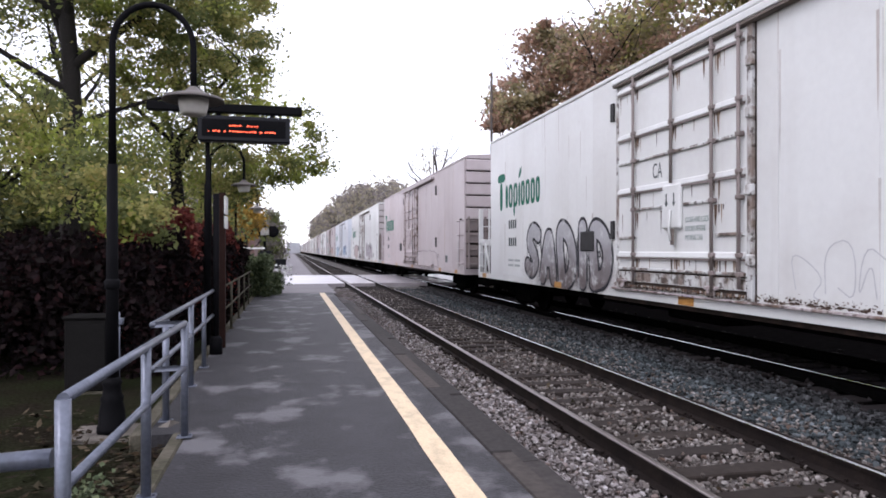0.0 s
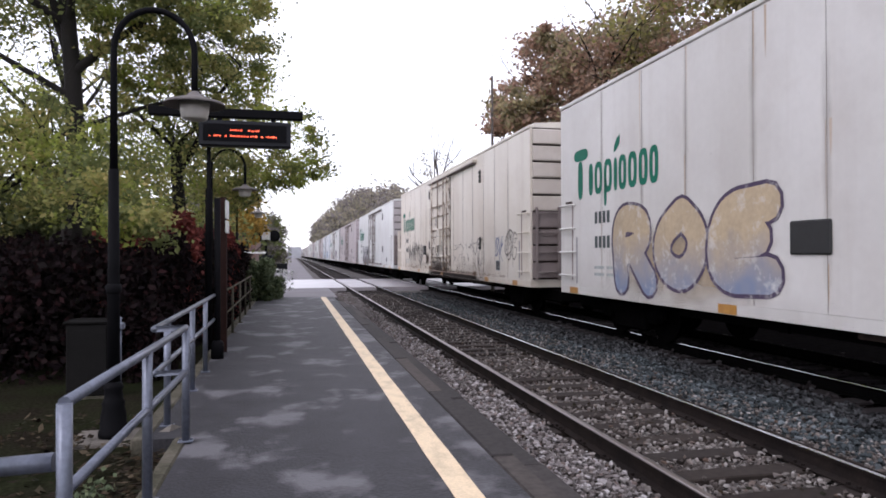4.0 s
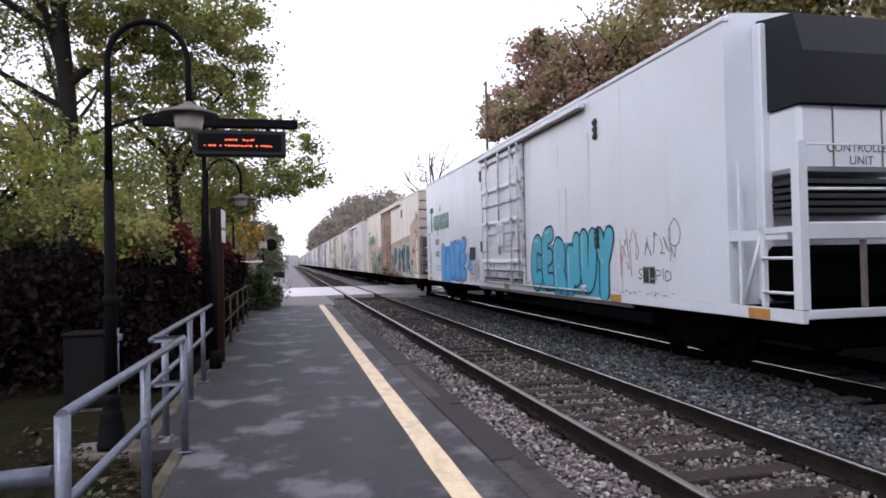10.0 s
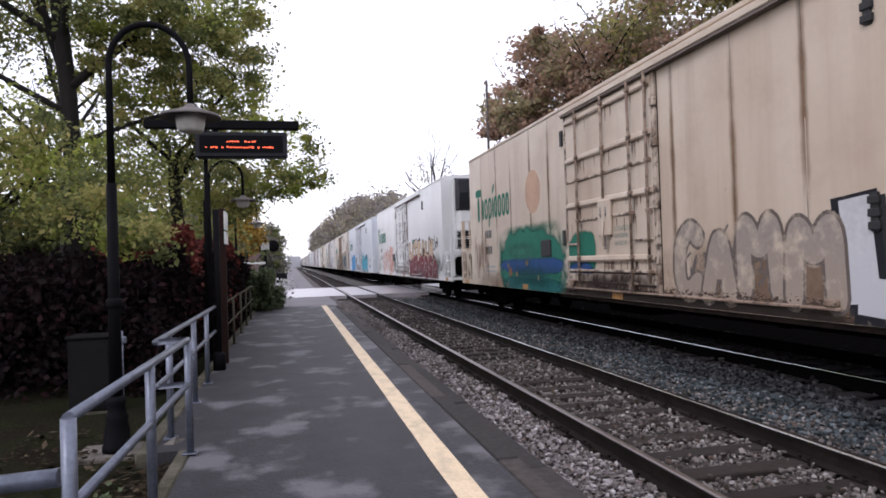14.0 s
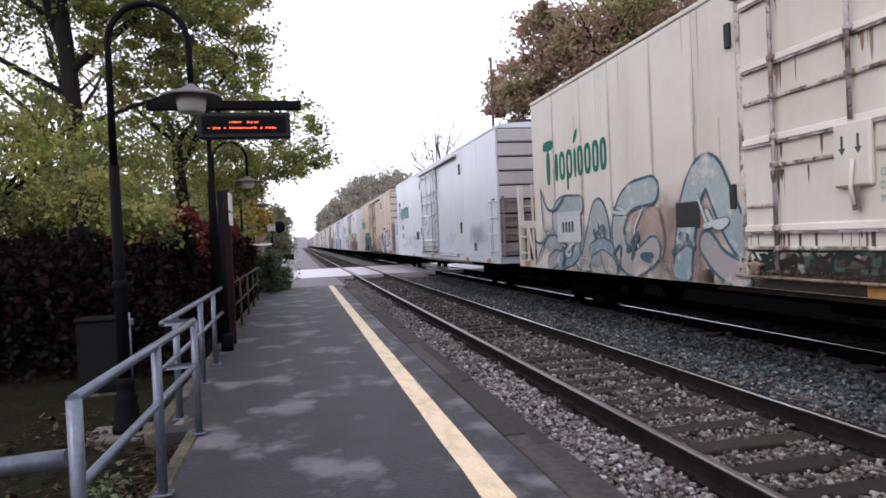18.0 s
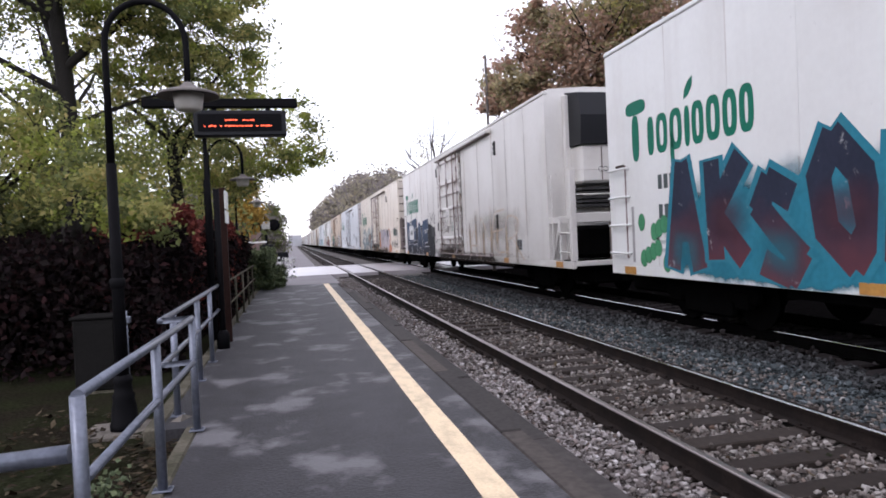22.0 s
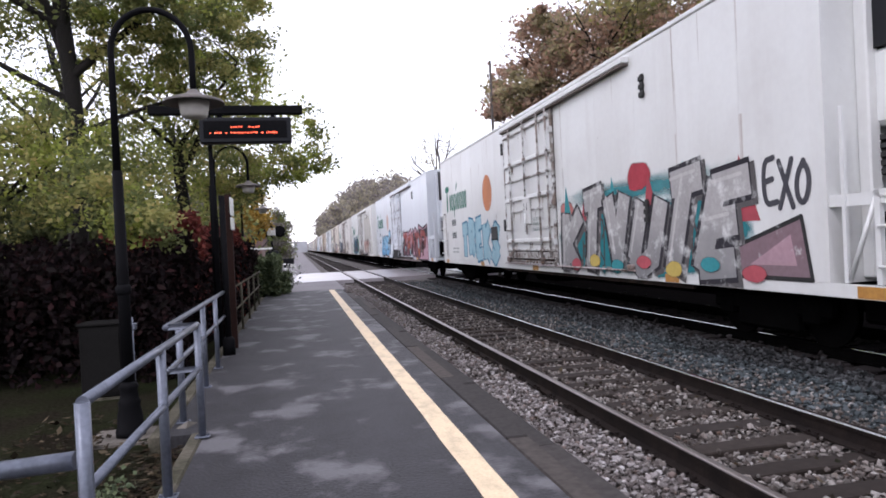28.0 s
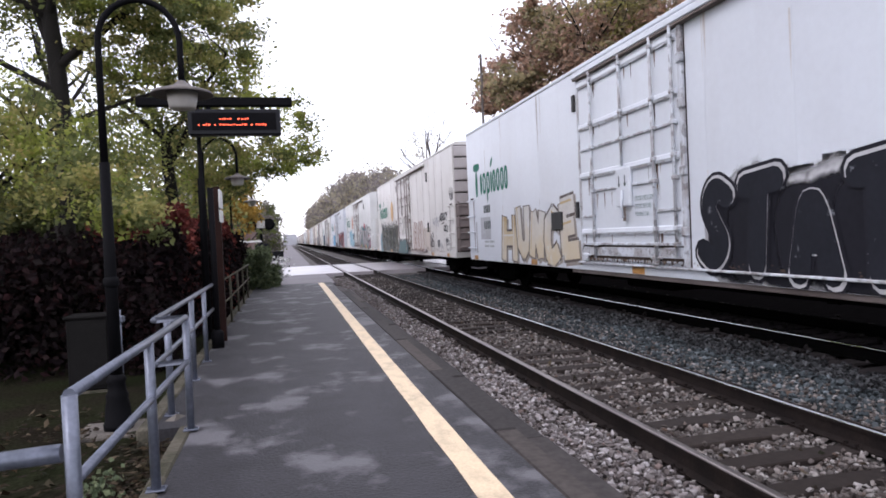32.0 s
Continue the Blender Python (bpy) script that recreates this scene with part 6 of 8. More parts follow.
    for yy in (1.87, -1.87):
        put("door_post", shared(("door_post", dp), lambda: one_box(SIDE - 0.06, SIDE + 0.03, -0.05, 0.05, 0.93, 4.74, bevel=0.01), qr), door, "", pose(0, yy, 0))
    for zz in (1.5, 2.45, 3.5, 4.2):
        put("hinge", shared(("hinge", dp), lambda: one_box(SIDE - 0.10, SIDE - 0.02, -0.06, 0.07, -0.075, 0.075, bevel=0.015), qr), door, "", pose(0, -1.9, zz))
    for key, y0, y1, z0, z1 in (("a", 1.93, 1.965, 0.93, 4.74), ("b", -1.955, -1.93, 0.93, 4.74), ("c", -1.82, 1.82, 1.245, 1.27), ("d", -1.82, 1.82, 1.02, 1.07)):
        put("gasket", shared(("gasket", key), lambda: one_box(SIDE - (0.058 if key in "cd" else 0.006), SIDE + 0.01, y0, y1, z0, z1), M_GROOVE), door, "dark rusty door gap")
    put("kick_plate", shared(("kick_plate", paint), lambda: one_box(SIDE - 0.0565, SIDE - 0.05, -1.80, 1.80, 1.08, 1.235), qr), door, "grimy strip along the door's foot")
    for yy in (1.62, -1.08):
        put("roller", shared(("roller", paint), lambda: _roller(), grimy), door, "", pose(0, yy, 1.0))
    put("top_track", shared(("top_track", paint), lambda: one_box(SIDE - 0.15, SIDE + 0.0, -5.75, 1.95, 4.745, 4.86, bevel=0.015), p), car)
    put("top_track_lip", shared(("top_track_lip",), lambda: one_box(SIDE - 0.13, SIDE - 0.0, -5.72, 1.92, 4.705, 4.742), M_SEAM), car, "dark strip of rust and shade under the track")
    put("bottom_track", shared(("bottom_track", paint), lambda: one_box(SIDE - 0.075, SIDE - 0.001, -5.7, 2.1, 0.895, 0.93, bevel=0.008), grimy), car, "dirty lower door track")
    put("track_stop", shared(("track_stop", paint), lambda: one_box(SIDE - 0.11, SIDE - 0.0, -0.08, 0.08, 0.935, 1.03, bevel=0.02), grimy), car, "", pose(0, -5.6, 0))
    for yy, z0 in ((2.13, 4.12), (2.13, 1.85)):
        put("vent", shared(("vent_small",), lambda: one_box(SIDE - 0.05, SIDE + 0.0, -0.06, 0.06, 0, 0.35, bevel=0.01), M_DARKVENT), car, "", pose(0, yy, z0))
    for z0 in (4.02, 1.8):
        put("vent", shared(("vent_ladder",), lambda: _vent(), M_DARKVENT), car, "dark louvred vent", pose(0, -6.2, z0))
    put("hatch", shared(("hatch",), lambda: one_box(SIDE - 0.03, SIDE + 0.0, -0.33, 0.33, 0, 0.42, bevel=0.02), M_DARKVENT), car, "black square hatch", pose(0, 3.3, 1.61))
    for yy in (front - 0.72 if unit else front + 0.7, 4.9, -0.3, -6.9, rear + 1.25 if not unit else rear - 0.6):
        put("reflector", shared(("reflector",), lambda: one_box(SIDE - 0.008, SIDE - 0.003, -0.21, 0.21, 0, 0.135), M_ORANGE), car, "faded amber reflector plate", pose(0, yy, SILL + 0.01))
    # marks
    emblem(car, front)
    for zz in (2.25, 1.75):
        for i in range(4):
            put("mark", shared(("mark",), lambda: mark_bm(0.125, 0.24), M_TEXT), car, "", pose(0, front - 1.78 - i * 0.18, zz))
    if detail > 1:
        for zz in (1.32, 1.18):
            for i in range(2):
                put("mark", shared(("mark_small",), lambda: mark_bm(0.45, 0.06), M_TEXT2), car, "", pose(0, front - 1.75 - i * 0.55, zz))
        for zz, words in ((2.07, "CLOSE AND LOCK"), (1.93, "DOORS BEFORE"), (1.79, "MOVING CAR")):
            put("stencil", written(words, 0.085, SIDE - 0.054, M_STENCIL), door, "stencilled green line of letters", pose(0, -0.36, zz))
        put("plate_frame", shared(("plate_frame",), lambda: _plate_frame(), M_TEXT2), car, "thin pale frame of the data plate", pose(0, -7.95, 1.15))
        put("data_plate", shared(("data_plate",), lambda: _plate(), M_DARKVENT), car, "small black data plate", pose(0, -7.95, 1.15))
    s = 1 if unit else -1
    _flush_end(car, paint, p, s)
    _unit_end(car, paint, p, -s)
    return car


def _vent():
    bm = bmesh.new()
    for k in range(3):
        box(bm, SIDE - 0.05, SIDE, -0.075, 0.075, k * 0.14, k * 0.14 + 0.085, bevel=0.006)
    box(bm, SIDE - 0.03, SIDE, -0.05, 0.05, -0.02, 0.40)
    return bm


def _plate():
    bm = bmesh.new()
    decal_quad(bm, -0.38, 0, 0, 0.27, SIDE - 0.005)
    return bm


def _plate_frame():
    bm = bmesh.new()
    decal_quad(bm, -0.40, 0.02, 0.27, 0.29, SIDE - 0.0055)
    decal_quad(bm, -0.40, 0.02, -0.02, 0, SIDE - 0.0055)
    decal_quad(bm, -0.40, -0.38, 0, 0.27, SIDE - 0.0055)
    decal_quad(bm, 0, 0.02, 0, 0.27, SIDE - 0.0055)
    decal_quad(bm, -0.215, -0.185, 0.02, 0.25, SIDE - 0.0058)
    decal_quad(bm, -0.36, -0.24, 0.07, 0.085, SIDE - 0.0058)
    return bm


def _span(bm, x0, x1, ya, yb, z0, z1, bevel=0.0):
    return box(bm, x0, x1, min(ya, yb), max(ya, yb), z0, z1, bevel)


def _one_span(*a, bevel=0.0):
    bm = bmesh.new()
    _span(bm, *a, bevel=bevel)
    return bm


def _end_rib(s):
    """A broad flat corrugation that overhangs a narrow groove below it."""
    bm = bmesh.new()
    prof = [(0.0, 0.0), (0.085, 0.012), (0.09, 0.05), (0.07, 0.37), (0.03, 0.40), (0.0, 0.405)]
    a = [bm.verts.new((SIDE + 0.05, s * (FLUSH + y), z)) for y, z in prof]
    b = [bm.verts.new((-SIDE - 0.05, s * (FLUSH + y), z)) for y, z in prof]
    for i in range(len(prof) - 1):
        bm.faces.new((a[i], a[i + 1], b[i + 1], b[i]))
    bm.faces.new(a[::-1])
    bm.faces.new(b)
    bmesh.ops.recalc_face_normals(bm, faces=bm.faces)
    return bm


# dark strips in place of the shadow below each rib
def _end_grooves(s):
    bm = bmesh.new()
    for i in range(10):
        _span(bm, SIDE + 0.06, -SIDE - 0.06, s * FLUSH, s * (FLUSH + 0.012), 0.955 + i * 0.44, 1.0 + i * 0.44)
    return bm


def _end_marks(s):
    """Thin unreadable lines of small print, one on each upper rib."""
    bm = bmesh.new()
    for i, (x, w) in enumerate(((0.3, 0.7), (0.15, 1.0), (0.35, 0.55), (0.2, 0.9), (0.1, 0.75))):
        y = FLUSH + 0.079
        _span(bm, x - w / 2, x + w / 2, s * y, s * (y + 0.003), 4.60 - i * 0.44, 4.62 - i * 0.44)
    for i in range(7):
        if i != 4:
            _span(bm, 0.86 + i * 0.075, 0.91 + i * 0.075, s * (FLUSH + 0.05), s * (FLUSH + 0.053), 4.99, 5.07)
    return bm


def _brake_gear(s):
    """Brake cylinder housing, chain rod and levers on the end."""
    bm = bmesh.new()
    f = FLUSH + 0.09
    _span(bm, -0.46, -0.06, s * f, s * (f + 0.22), 1.78, 2.16, bevel=0.05)
    _span(bm, -0.34, -0.20, s * f, s * (f + 0.12), 1.25, 1.80, bevel=0.02)
    _span(bm, -0.75, 0.55, s * f, s * (f + 0.45), 0.86, 1.16, bevel=0.06)
    _span(bm, 0.10, 0.60, s * f, s * (f + 0.18), 1.45, 1.56, bevel=0.02)
    sweep(bm, [(-0.27, s * (f + 0.14), 1.25), (-0.25, s * (f + 0.25), 0.9)], 0.03, 6)
    sweep(bm, [(-0.7, s * (f + 0.2), 1.1), (-0.25, s * (f + 0.16), 1.75)], 0.025, 6)
    sweep(bm, [(0.5, s * (f + 0.3), 1.15), (0.75, s * (f + 0.35), 0.55)], 0.04, 6)
    return bm


def _end_ladder(s):
    bm = bmesh.new()
    y = s * (FLUSH + 0.14)
    for x in (-1.42, -0.80):
        _span(bm, x - 0.03, x + 0.03, y - 0.03, y + 0.03, 0.95, 2.85)
    for zz in (1.15, 1.67, 2.19, 2.71):
        sweep(bm, [(-1.42, y, zz), (-0.80, y, zz)], 0.022, 6)
    return bm


def _flush_end(car, paint, p, s):
    """The plain ribbed end with its side and end ladders; s: +1 front, -1 rear."""
    e = s * FLUSH
    lad = put("ladder", shared(("ladder_back", paint, s), lambda: _one_span(SIDE - 0.006, SIDE, e - s * 0.22, e - s * 0.72, 1.05, 2.80), p), car, "side ladder with round rungs")
    put("ladder_slot", shared(("ladder_gap", s), lambda: _one_span(SIDE - 0.012, SIDE - 0.007, e - s * 0.64, e - s * 0.69, 1.05, 2.78), M_SLOT), lad, "rusty slot beside the rungs")
    put("ladder_recess", shared(("ladder_recess", s), lambda: _one_span(SIDE - 0.012, SIDE - 0.007, e - s * 0.30, e - s * 0.635, 2.745, 2.80), M_GROOVE), lad, "dark recess over the top rung")
    put("weld_strip", shared(("weld_strip", s), lambda: _one_span(SIDE - 0.004, SIDE, e - s * 0.84, e - s * 0.92, 0.98, 2.0), M_STRIP), car, "bare grey strip beside the ladder")
    for zz in (1.15, 1.67, 2.19, 2.71):
        put("rung", shared(("rung", paint, s), lambda: bar([(SIDE, e - s * 0.80, 0), (SIDE - 0.10, e - s * 0.76, 0), (SIDE - 0.10, e - s * 0.16, 0), (SIDE, e - s * 0.12, 0)], 0.022, 7), p), lad, "", pose(0, 0, zz))
    ends = PAINT["pink" if paint == "pink" else "end_cream" if paint in ("cream", "tan") else "end"]
    tagged(put("end_grooves", shared(("end_grooves", s), lambda: _end_grooves(s), M_GROOVE), car, "dark strips standing for shade between the end ribs"), kind="stuff")
    tagged(put("end_marks", shared(("end_marks", s), lambda: _end_marks(s), M_TEXT), car, "small dark print on the end ribs"), kind="stuff")
    for i in range(9):
        # the lower four ribs get the darker paint, dirt and shade together
        put("end_rib", shared(("end_rib", ends.name if i > 3 else "", s), lambda: _end_rib(s), ends if i > 3 else PAINT["dirty"]), car, "", pose(0, 0, 1.0 + i * 0.44))
    put("end_ladder", shared(("end_ladder", s), lambda: _end_ladder(s), PAINT["dirty"]), car, "ladder on the ribbed end")
    put("brake_gear", shared(("brake_gear", s), lambda: _brake_gear(s), M_GEAR), car, "rusty brake gear on the end")
    put("brake_wheel", shared(("brake_wheel", s), lambda: _brake_wheel(s), PAINT["dirty"]), car, "small hand brake wheel")


def _brake_wheel(s):
    bm = bmesh.new()
    pts = [(-0.25 + 0.24 * math.cos(a), s * (FLUSH + 0.2), 2.35 + 0.24 * math.sin(a)) for a in np.linspace(0, 6.2832, 17)]
    sweep(bm, pts, 0.02, 6)
    for a in (0.5, 2.6, 4.7):
        sweep(bm, [(-0.25, s * (FLUSH + 0.2), 2.35), (-0.25 + 0.24 * math.cos(a), s * (FLUSH + 0.2), 2.35 + 0.24 * math.sin(a))], 0.014, 5)
    return bm


def _unit_end(car, paint, p, s):
    """The end with the cooling unit over an open platform; s: +1 front, -1 rear."""
    y = s * (INNER + 0.002)
    e = s * FRAME
    deep = 1.0 if s < 0 else 0.55
    put("end_post", shared(("end_post", paint, s), lambda: _one_span(SIDE + 0.45, SIDE + 0.62, y, y + s * 0.18, 0.95, 4.9, bevel=0.02), p), car)
    unit = put("cooling_unit", shared(("cooling_unit", paint, s), lambda: _one_span(-0.98, 1.15, y, y + s * 0.75 * deep, 2.72, 3.62, bevel=0.06), p), car, "cooling unit with black hood and white cover")

    def hood():
        bm = bmesh.new()
        prof = [(0.0, 3.63), (0.82, 3.63), (0.88, 4.3), (0.72, 4.85), (0.0, 4.98)]
        a = [bm.verts.new((-1.0, y + s * b * deep, z)) for b, z in prof]
        b_ = [bm.verts.new((1.18, y + s * b * deep, z)) for b, z in prof]
        for i in range(len(prof) - 1):
            bm.faces.new((a[i], a[i + 1], b_[i + 1], b_[i]))
        bm.faces.new(a[::-1])
        bm.faces.new(b_)
        bmesh.ops.recalc_face_normals(bm, faces=bm.faces)
        return bm
    put("hood", shared(("hood", s), hood, M_SIGN), unit, "black hood")
    for zz in (2.16, 2.26, 2.36, 2.46, 2.56):
        put("slat", shared(("slat", s), lambda: _one_span(-0.96, 1.12, y + s * 0.05, y + s * 0.70 * deep, 0, 0.06), M_DARKVENT), unit, "", pose(0, 0, zz))
    for xx in (-0.45, 0.35):
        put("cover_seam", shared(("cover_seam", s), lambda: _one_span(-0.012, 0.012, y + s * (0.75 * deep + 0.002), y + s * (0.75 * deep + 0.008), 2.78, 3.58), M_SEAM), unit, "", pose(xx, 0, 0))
    if s < 0:
        words = CACHE.get("words")
        if words is None:
            cu = bpy.data.curves.new("unit_words", "FONT")
            cu.body, cu.size, cu.align_x = "CONTROLLED\nUNIT", 0.17, "CENTER"
            tmp = bpy.data.objects.new("tmp", cu)
            scene.collection.objects.link(tmp)
            words = bpy.data.meshes.new_from_object(tmp.evaluated_get(bpy.context.evaluated_depsgraph_get()))
            words.materials.clear()
            words.materials.append(M_TEXT)
            bpy.data.objects.remove(tmp)
            CACHE["words"] = words
        put("words", words, unit, "stencilled words CONTROLLED UNIT", pose(0.0, y - 0.757, 2.98, 90, 0, 0))

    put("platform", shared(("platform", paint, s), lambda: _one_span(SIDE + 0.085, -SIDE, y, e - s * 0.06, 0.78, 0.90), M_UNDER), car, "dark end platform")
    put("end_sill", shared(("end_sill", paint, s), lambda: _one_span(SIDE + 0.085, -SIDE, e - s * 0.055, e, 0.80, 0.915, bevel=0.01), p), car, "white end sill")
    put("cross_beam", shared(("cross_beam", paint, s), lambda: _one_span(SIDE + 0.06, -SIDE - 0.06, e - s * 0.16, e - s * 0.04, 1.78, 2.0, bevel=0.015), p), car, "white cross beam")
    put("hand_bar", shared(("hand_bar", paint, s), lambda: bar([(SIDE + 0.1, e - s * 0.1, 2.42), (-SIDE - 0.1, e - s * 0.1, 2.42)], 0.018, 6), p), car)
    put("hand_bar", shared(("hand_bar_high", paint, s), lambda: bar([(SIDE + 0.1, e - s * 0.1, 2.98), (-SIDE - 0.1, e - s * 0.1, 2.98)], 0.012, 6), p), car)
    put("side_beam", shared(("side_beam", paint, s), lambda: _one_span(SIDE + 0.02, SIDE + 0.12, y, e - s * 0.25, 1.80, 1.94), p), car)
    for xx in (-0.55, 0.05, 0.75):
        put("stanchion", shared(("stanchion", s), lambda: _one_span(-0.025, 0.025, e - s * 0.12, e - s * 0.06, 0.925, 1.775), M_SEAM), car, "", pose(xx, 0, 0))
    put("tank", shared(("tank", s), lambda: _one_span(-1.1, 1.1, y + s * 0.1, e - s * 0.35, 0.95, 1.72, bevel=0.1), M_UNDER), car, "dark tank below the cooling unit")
    for side in (1, -1):
        fr = put("step_frame", shared(("step_frame", paint, s), lambda: _frame_posts(s), p), car, "white corner step frame", pose(0, 0, 0) if side == 1 else pose(-2 * SIDE - 0.12, 0, 0))
        for zz in (1.12, 1.56):
            put("rung", shared(("frame_rung", paint, s), lambda: bar([(SIDE + 0.03, e - s * 0.68, 0), (SIDE - 0.03, e - s * 0.66, 0), (SIDE - 0.03, e - s * 0.16, 0), (SIDE + 0.03, e - s * 0.14, 0)], 0.022, 6), p), fr, "", pose(0, 0, zz))


def _frame_posts(s):
    """Corner posts, rail and brace of a step frame."""
    bm = bmesh.new()
    e = s * FRAME
    _span(bm, SIDE, SIDE + 0.12, e, e - s * 0.14, 0.92, 3.0)
    _span(bm, SIDE, SIDE + 0.06, e - s * 0.66, e - s * 0.73, 0.92, 1.95)
    _span(bm, SIDE, SIDE + 0.06, e - s * 0.14, e - s * 0.73, 1.88, 1.96)
    _span(bm, SIDE, SIDE + 0.04, e - s * 1.12, e - s * 1.17, 0.92, 2.95)
    sweep(bm, [(SIDE + 0.03, e - s * 1.12, 0.95), (SIDE + 0.03, e - s * 0.72, 1.9)], 0.03, 6)
    return bm


# colours of the painted letters
BLK, SIL = (0.02, 0.02, 0.024), (0.36, 0.37, 0.39)
GRN, BRN = (0.028, 0.185, 0.125), (0.24, 0.15, 0.10)


def art(car, k):
    """The painted letters and stains on the side of each car."""
    if k == 0:
        mist(car, 7.9, 1.1, 5.4, 0.45, (0.20, 0.17, 0.17), 2)
        lettering(car, "SADID", 7.75, 0.74, 5.0, 1.7, (0.44, 0.44, 0.46), (0.03, 0.03, 0.035), 0.36, 0.07, 1, 0, True, 0.1, True, 0.35, (0.13, 0.11, 0.11))
        scribble(car, 7.6, 1.0, 4.6, 1.2, (0.08, 0.08, 0.09), 14, 0.03, 4)
        scribble(car, -2.6, 0.95, 5, 0.9, (0.56, 0.57, 0.585), 10, 0.016, 4)
        stencil(car, "CA", 0.26, 0.62, 2.86)
    elif k == 1:
        scribble(car, 8.3, 1.05, 3.9, 1.25, BLK, 30, 0.032, 11)
        mist(car, 3.75, 1.42, 0.9, 0.30, (0.06, 0.035, 0.025), 18)
        scribble(car, 8.0, 0.85, 5.2, 0.5, (0.10, 0.07, 0.05), 26, 0.016, 10)
        scribble(car, -2.5, 1.75, 3.6, 0.3, (0.12, 0.10, 0.09), 9, 0.022, 13)
        scribble(car, -2.4, 0.9, 2.4, 0.9, (0.10, 0.085, 0.07), 7, 0.02, 21)
        lettering(car, "YO", -5.2, 0.8, 1.5, 1.35, (0.07, 0.06, 0.055), None, 0.035, 0, 22)
        scribble(car, -5.2, 0.85, 1.2, 1.2, (0.07, 0.06, 0.055), 4, 0.022, 28)
        lettering(car, "BK", -7.9, 1.5, 0.7, 0.7, (0.10, 0.14, 0.27), None, 0.045, 0, 14, 0.1, True, 0.2, False, 0.4)
        scribble(car, -7.8, 1.5, 0.9, 0.7, (0.12, 0.16, 0.28), 3, 0.03, 19)
        lettering(car, "OG", -9.0, 1.45, 0.9, 0.9, (0.10, 0.09, 0.085), None, 0.03, 0, 15)
        lettering(car, "C", -8.85, 1.55, 0.6, 0.75, (0.08, 0.07, 0.065), None, 0.035, 0, 20, 0.3)
        scribble(car, -8.9, 1.25, 1.1, 1.3, (0.16, 0.15, 0.14), 3, 0.02, 27)
        stencil(car, "CA", 0.26, 0.74, 2.88)
        LAYER[0] = 40
        lettering(car, "ELSOB", 1.05, 1.25, 1.45, 0.72, (0.03, 0.03, 0.025), None, 0.055, 0, 16, 0.1)
        scribble(car, 1.0, 1.2, 1.4, 0.4, (0.05, 0.045, 0.04), 9, 0.03, 12)
        LAYER[0] = 0
        grime(car, 10.2, 2.1, 0.92, 0.35, (0.20, 0.14, 0.09), 17)
    elif k == 2:
        mist(car, 8.2, 1.5, 4.8, 0.7, (0.46, 0.36, 0.24), 21)
        lettering(car, "ROE", 8.0, 0.9, 4.6, 1.7, (0.50, 0.40, 0.27), (0.08, 0.06, 0.10), 0.5, 0.06, 22, 0, True, 0.1, True, 0.35, (0.20, 0.24, 0.34))
        lettering(car, "SCOM", -2.4, 0.82, 3.2, 1.2, (0.12, 0.10, 0.22), (0.30, 0.22, 0.30), 0.16, 0.04, 23, 0.05, False, 0.12, False, 0.3, (0.26, 0.10, 0.14))
        lettering(car, "EEOB", -5.75, 0.80, 3.5, 1.55, (0.56, 0.57, 0.57), (0.05, 0.08, 0.14), 0.40, 0.035, 24, 0, True, 0.1, True, 0.25)
        scribble(car, -5.9, 0.95, 3.2, 1.1, (0.10, 0.13, 0.19), 9, 0.022, 25)
        scribble(car, -9.3, 1.6, 0.9, 0.8, (0.05, 0.05, 0.06), 8, 0.03, 26)
    elif k == 3:
        band(car, 10.7, 5.6, 0.78, 3.2, 3.3, (0.47, 0.40, 0.325))
        band(car, 5.55, 2.7, 0.78, 2.6, 2.6, (0.48, 0.40, 0.32))
        band(car, -2.0, -8.6, 0.78, 2.65, 2.95, (0.365, 0.285, 0.215))
        band(car, -8.65, -11.0, 0.93, 3.4, 3.9, (0.46, 0.37, 0.29))
        patch(car, 5.2, 3.1, 1.1, 1.0, (0.56, 0.57, 0.58), 32, 1, 0.10, "bare_patch", "pale patch where paint was renewed")
        mist(car, 8.5, 1.25, 6.0, 0.75, (0.15, 0.135, 0.115), 31, 0.92)
        UNDER[0] = (0.45, 0.36, 0.28)
        lettering(car, "SNAZZ", 8.3, 0.78, 5.6, 1.5, (0.27, 0.33, 0.29), (0.03, 0.045, 0.04), 0.34, 0.07, 33, -0.1, True, 0.2, True, 0.45, (0.15, 0.17, 0.15), (0.46, 0.49, 0.45), (0.07, 0.075, 0.065))
        scribble(car, 8.2, 0.85, 5.4, 1.3, (0.05, 0.07, 0.06), 12, 0.05, 37)
        LAYER[0] = 1
        lettering(car, "PSER", -3.1, 0.74, 5.6, 1.85, (0.05, 0.085, 0.105), (0.36, 0.41, 0.355), 0.50, 0.15, 34, 0.0, True, 0.07, True, 0.12, (0.07, 0.06, 0.085), (0.16, 0.24, 0.26))
        LAYER[0] = 0
        for i in range(12):
            patch(car, -2.35 - (i * 0.37) % 0.8, 1.05 + (i * 0.71) % 1.05, 0.17 + 0.07 * (i % 4), 0.22 + 0.08 * (i % 3), (0.13, 0.065, 0.05), 40 + i, 6, 0.12)
        for i in range(9):
            patch(car, -8.85 - (i * 0.43) % 0.95, 0.95 + (i * 0.61) % 1.25, 0.20 + 0.05 * (i % 4), 0.24 + 0.04 * (i % 3), (0.09, 0.055, 0.06), 60 + i, 6, 0.08)
        patch(car, -9.0, 1.0, 1.0, 0.5, (0.26, 0.36, 0.33), 69, 5, 0.2)
        scribble(car, -10.0, 3.4, 0.7, 0.7, (0.10, 0.08, 0.07), 5, 0.03, 70)
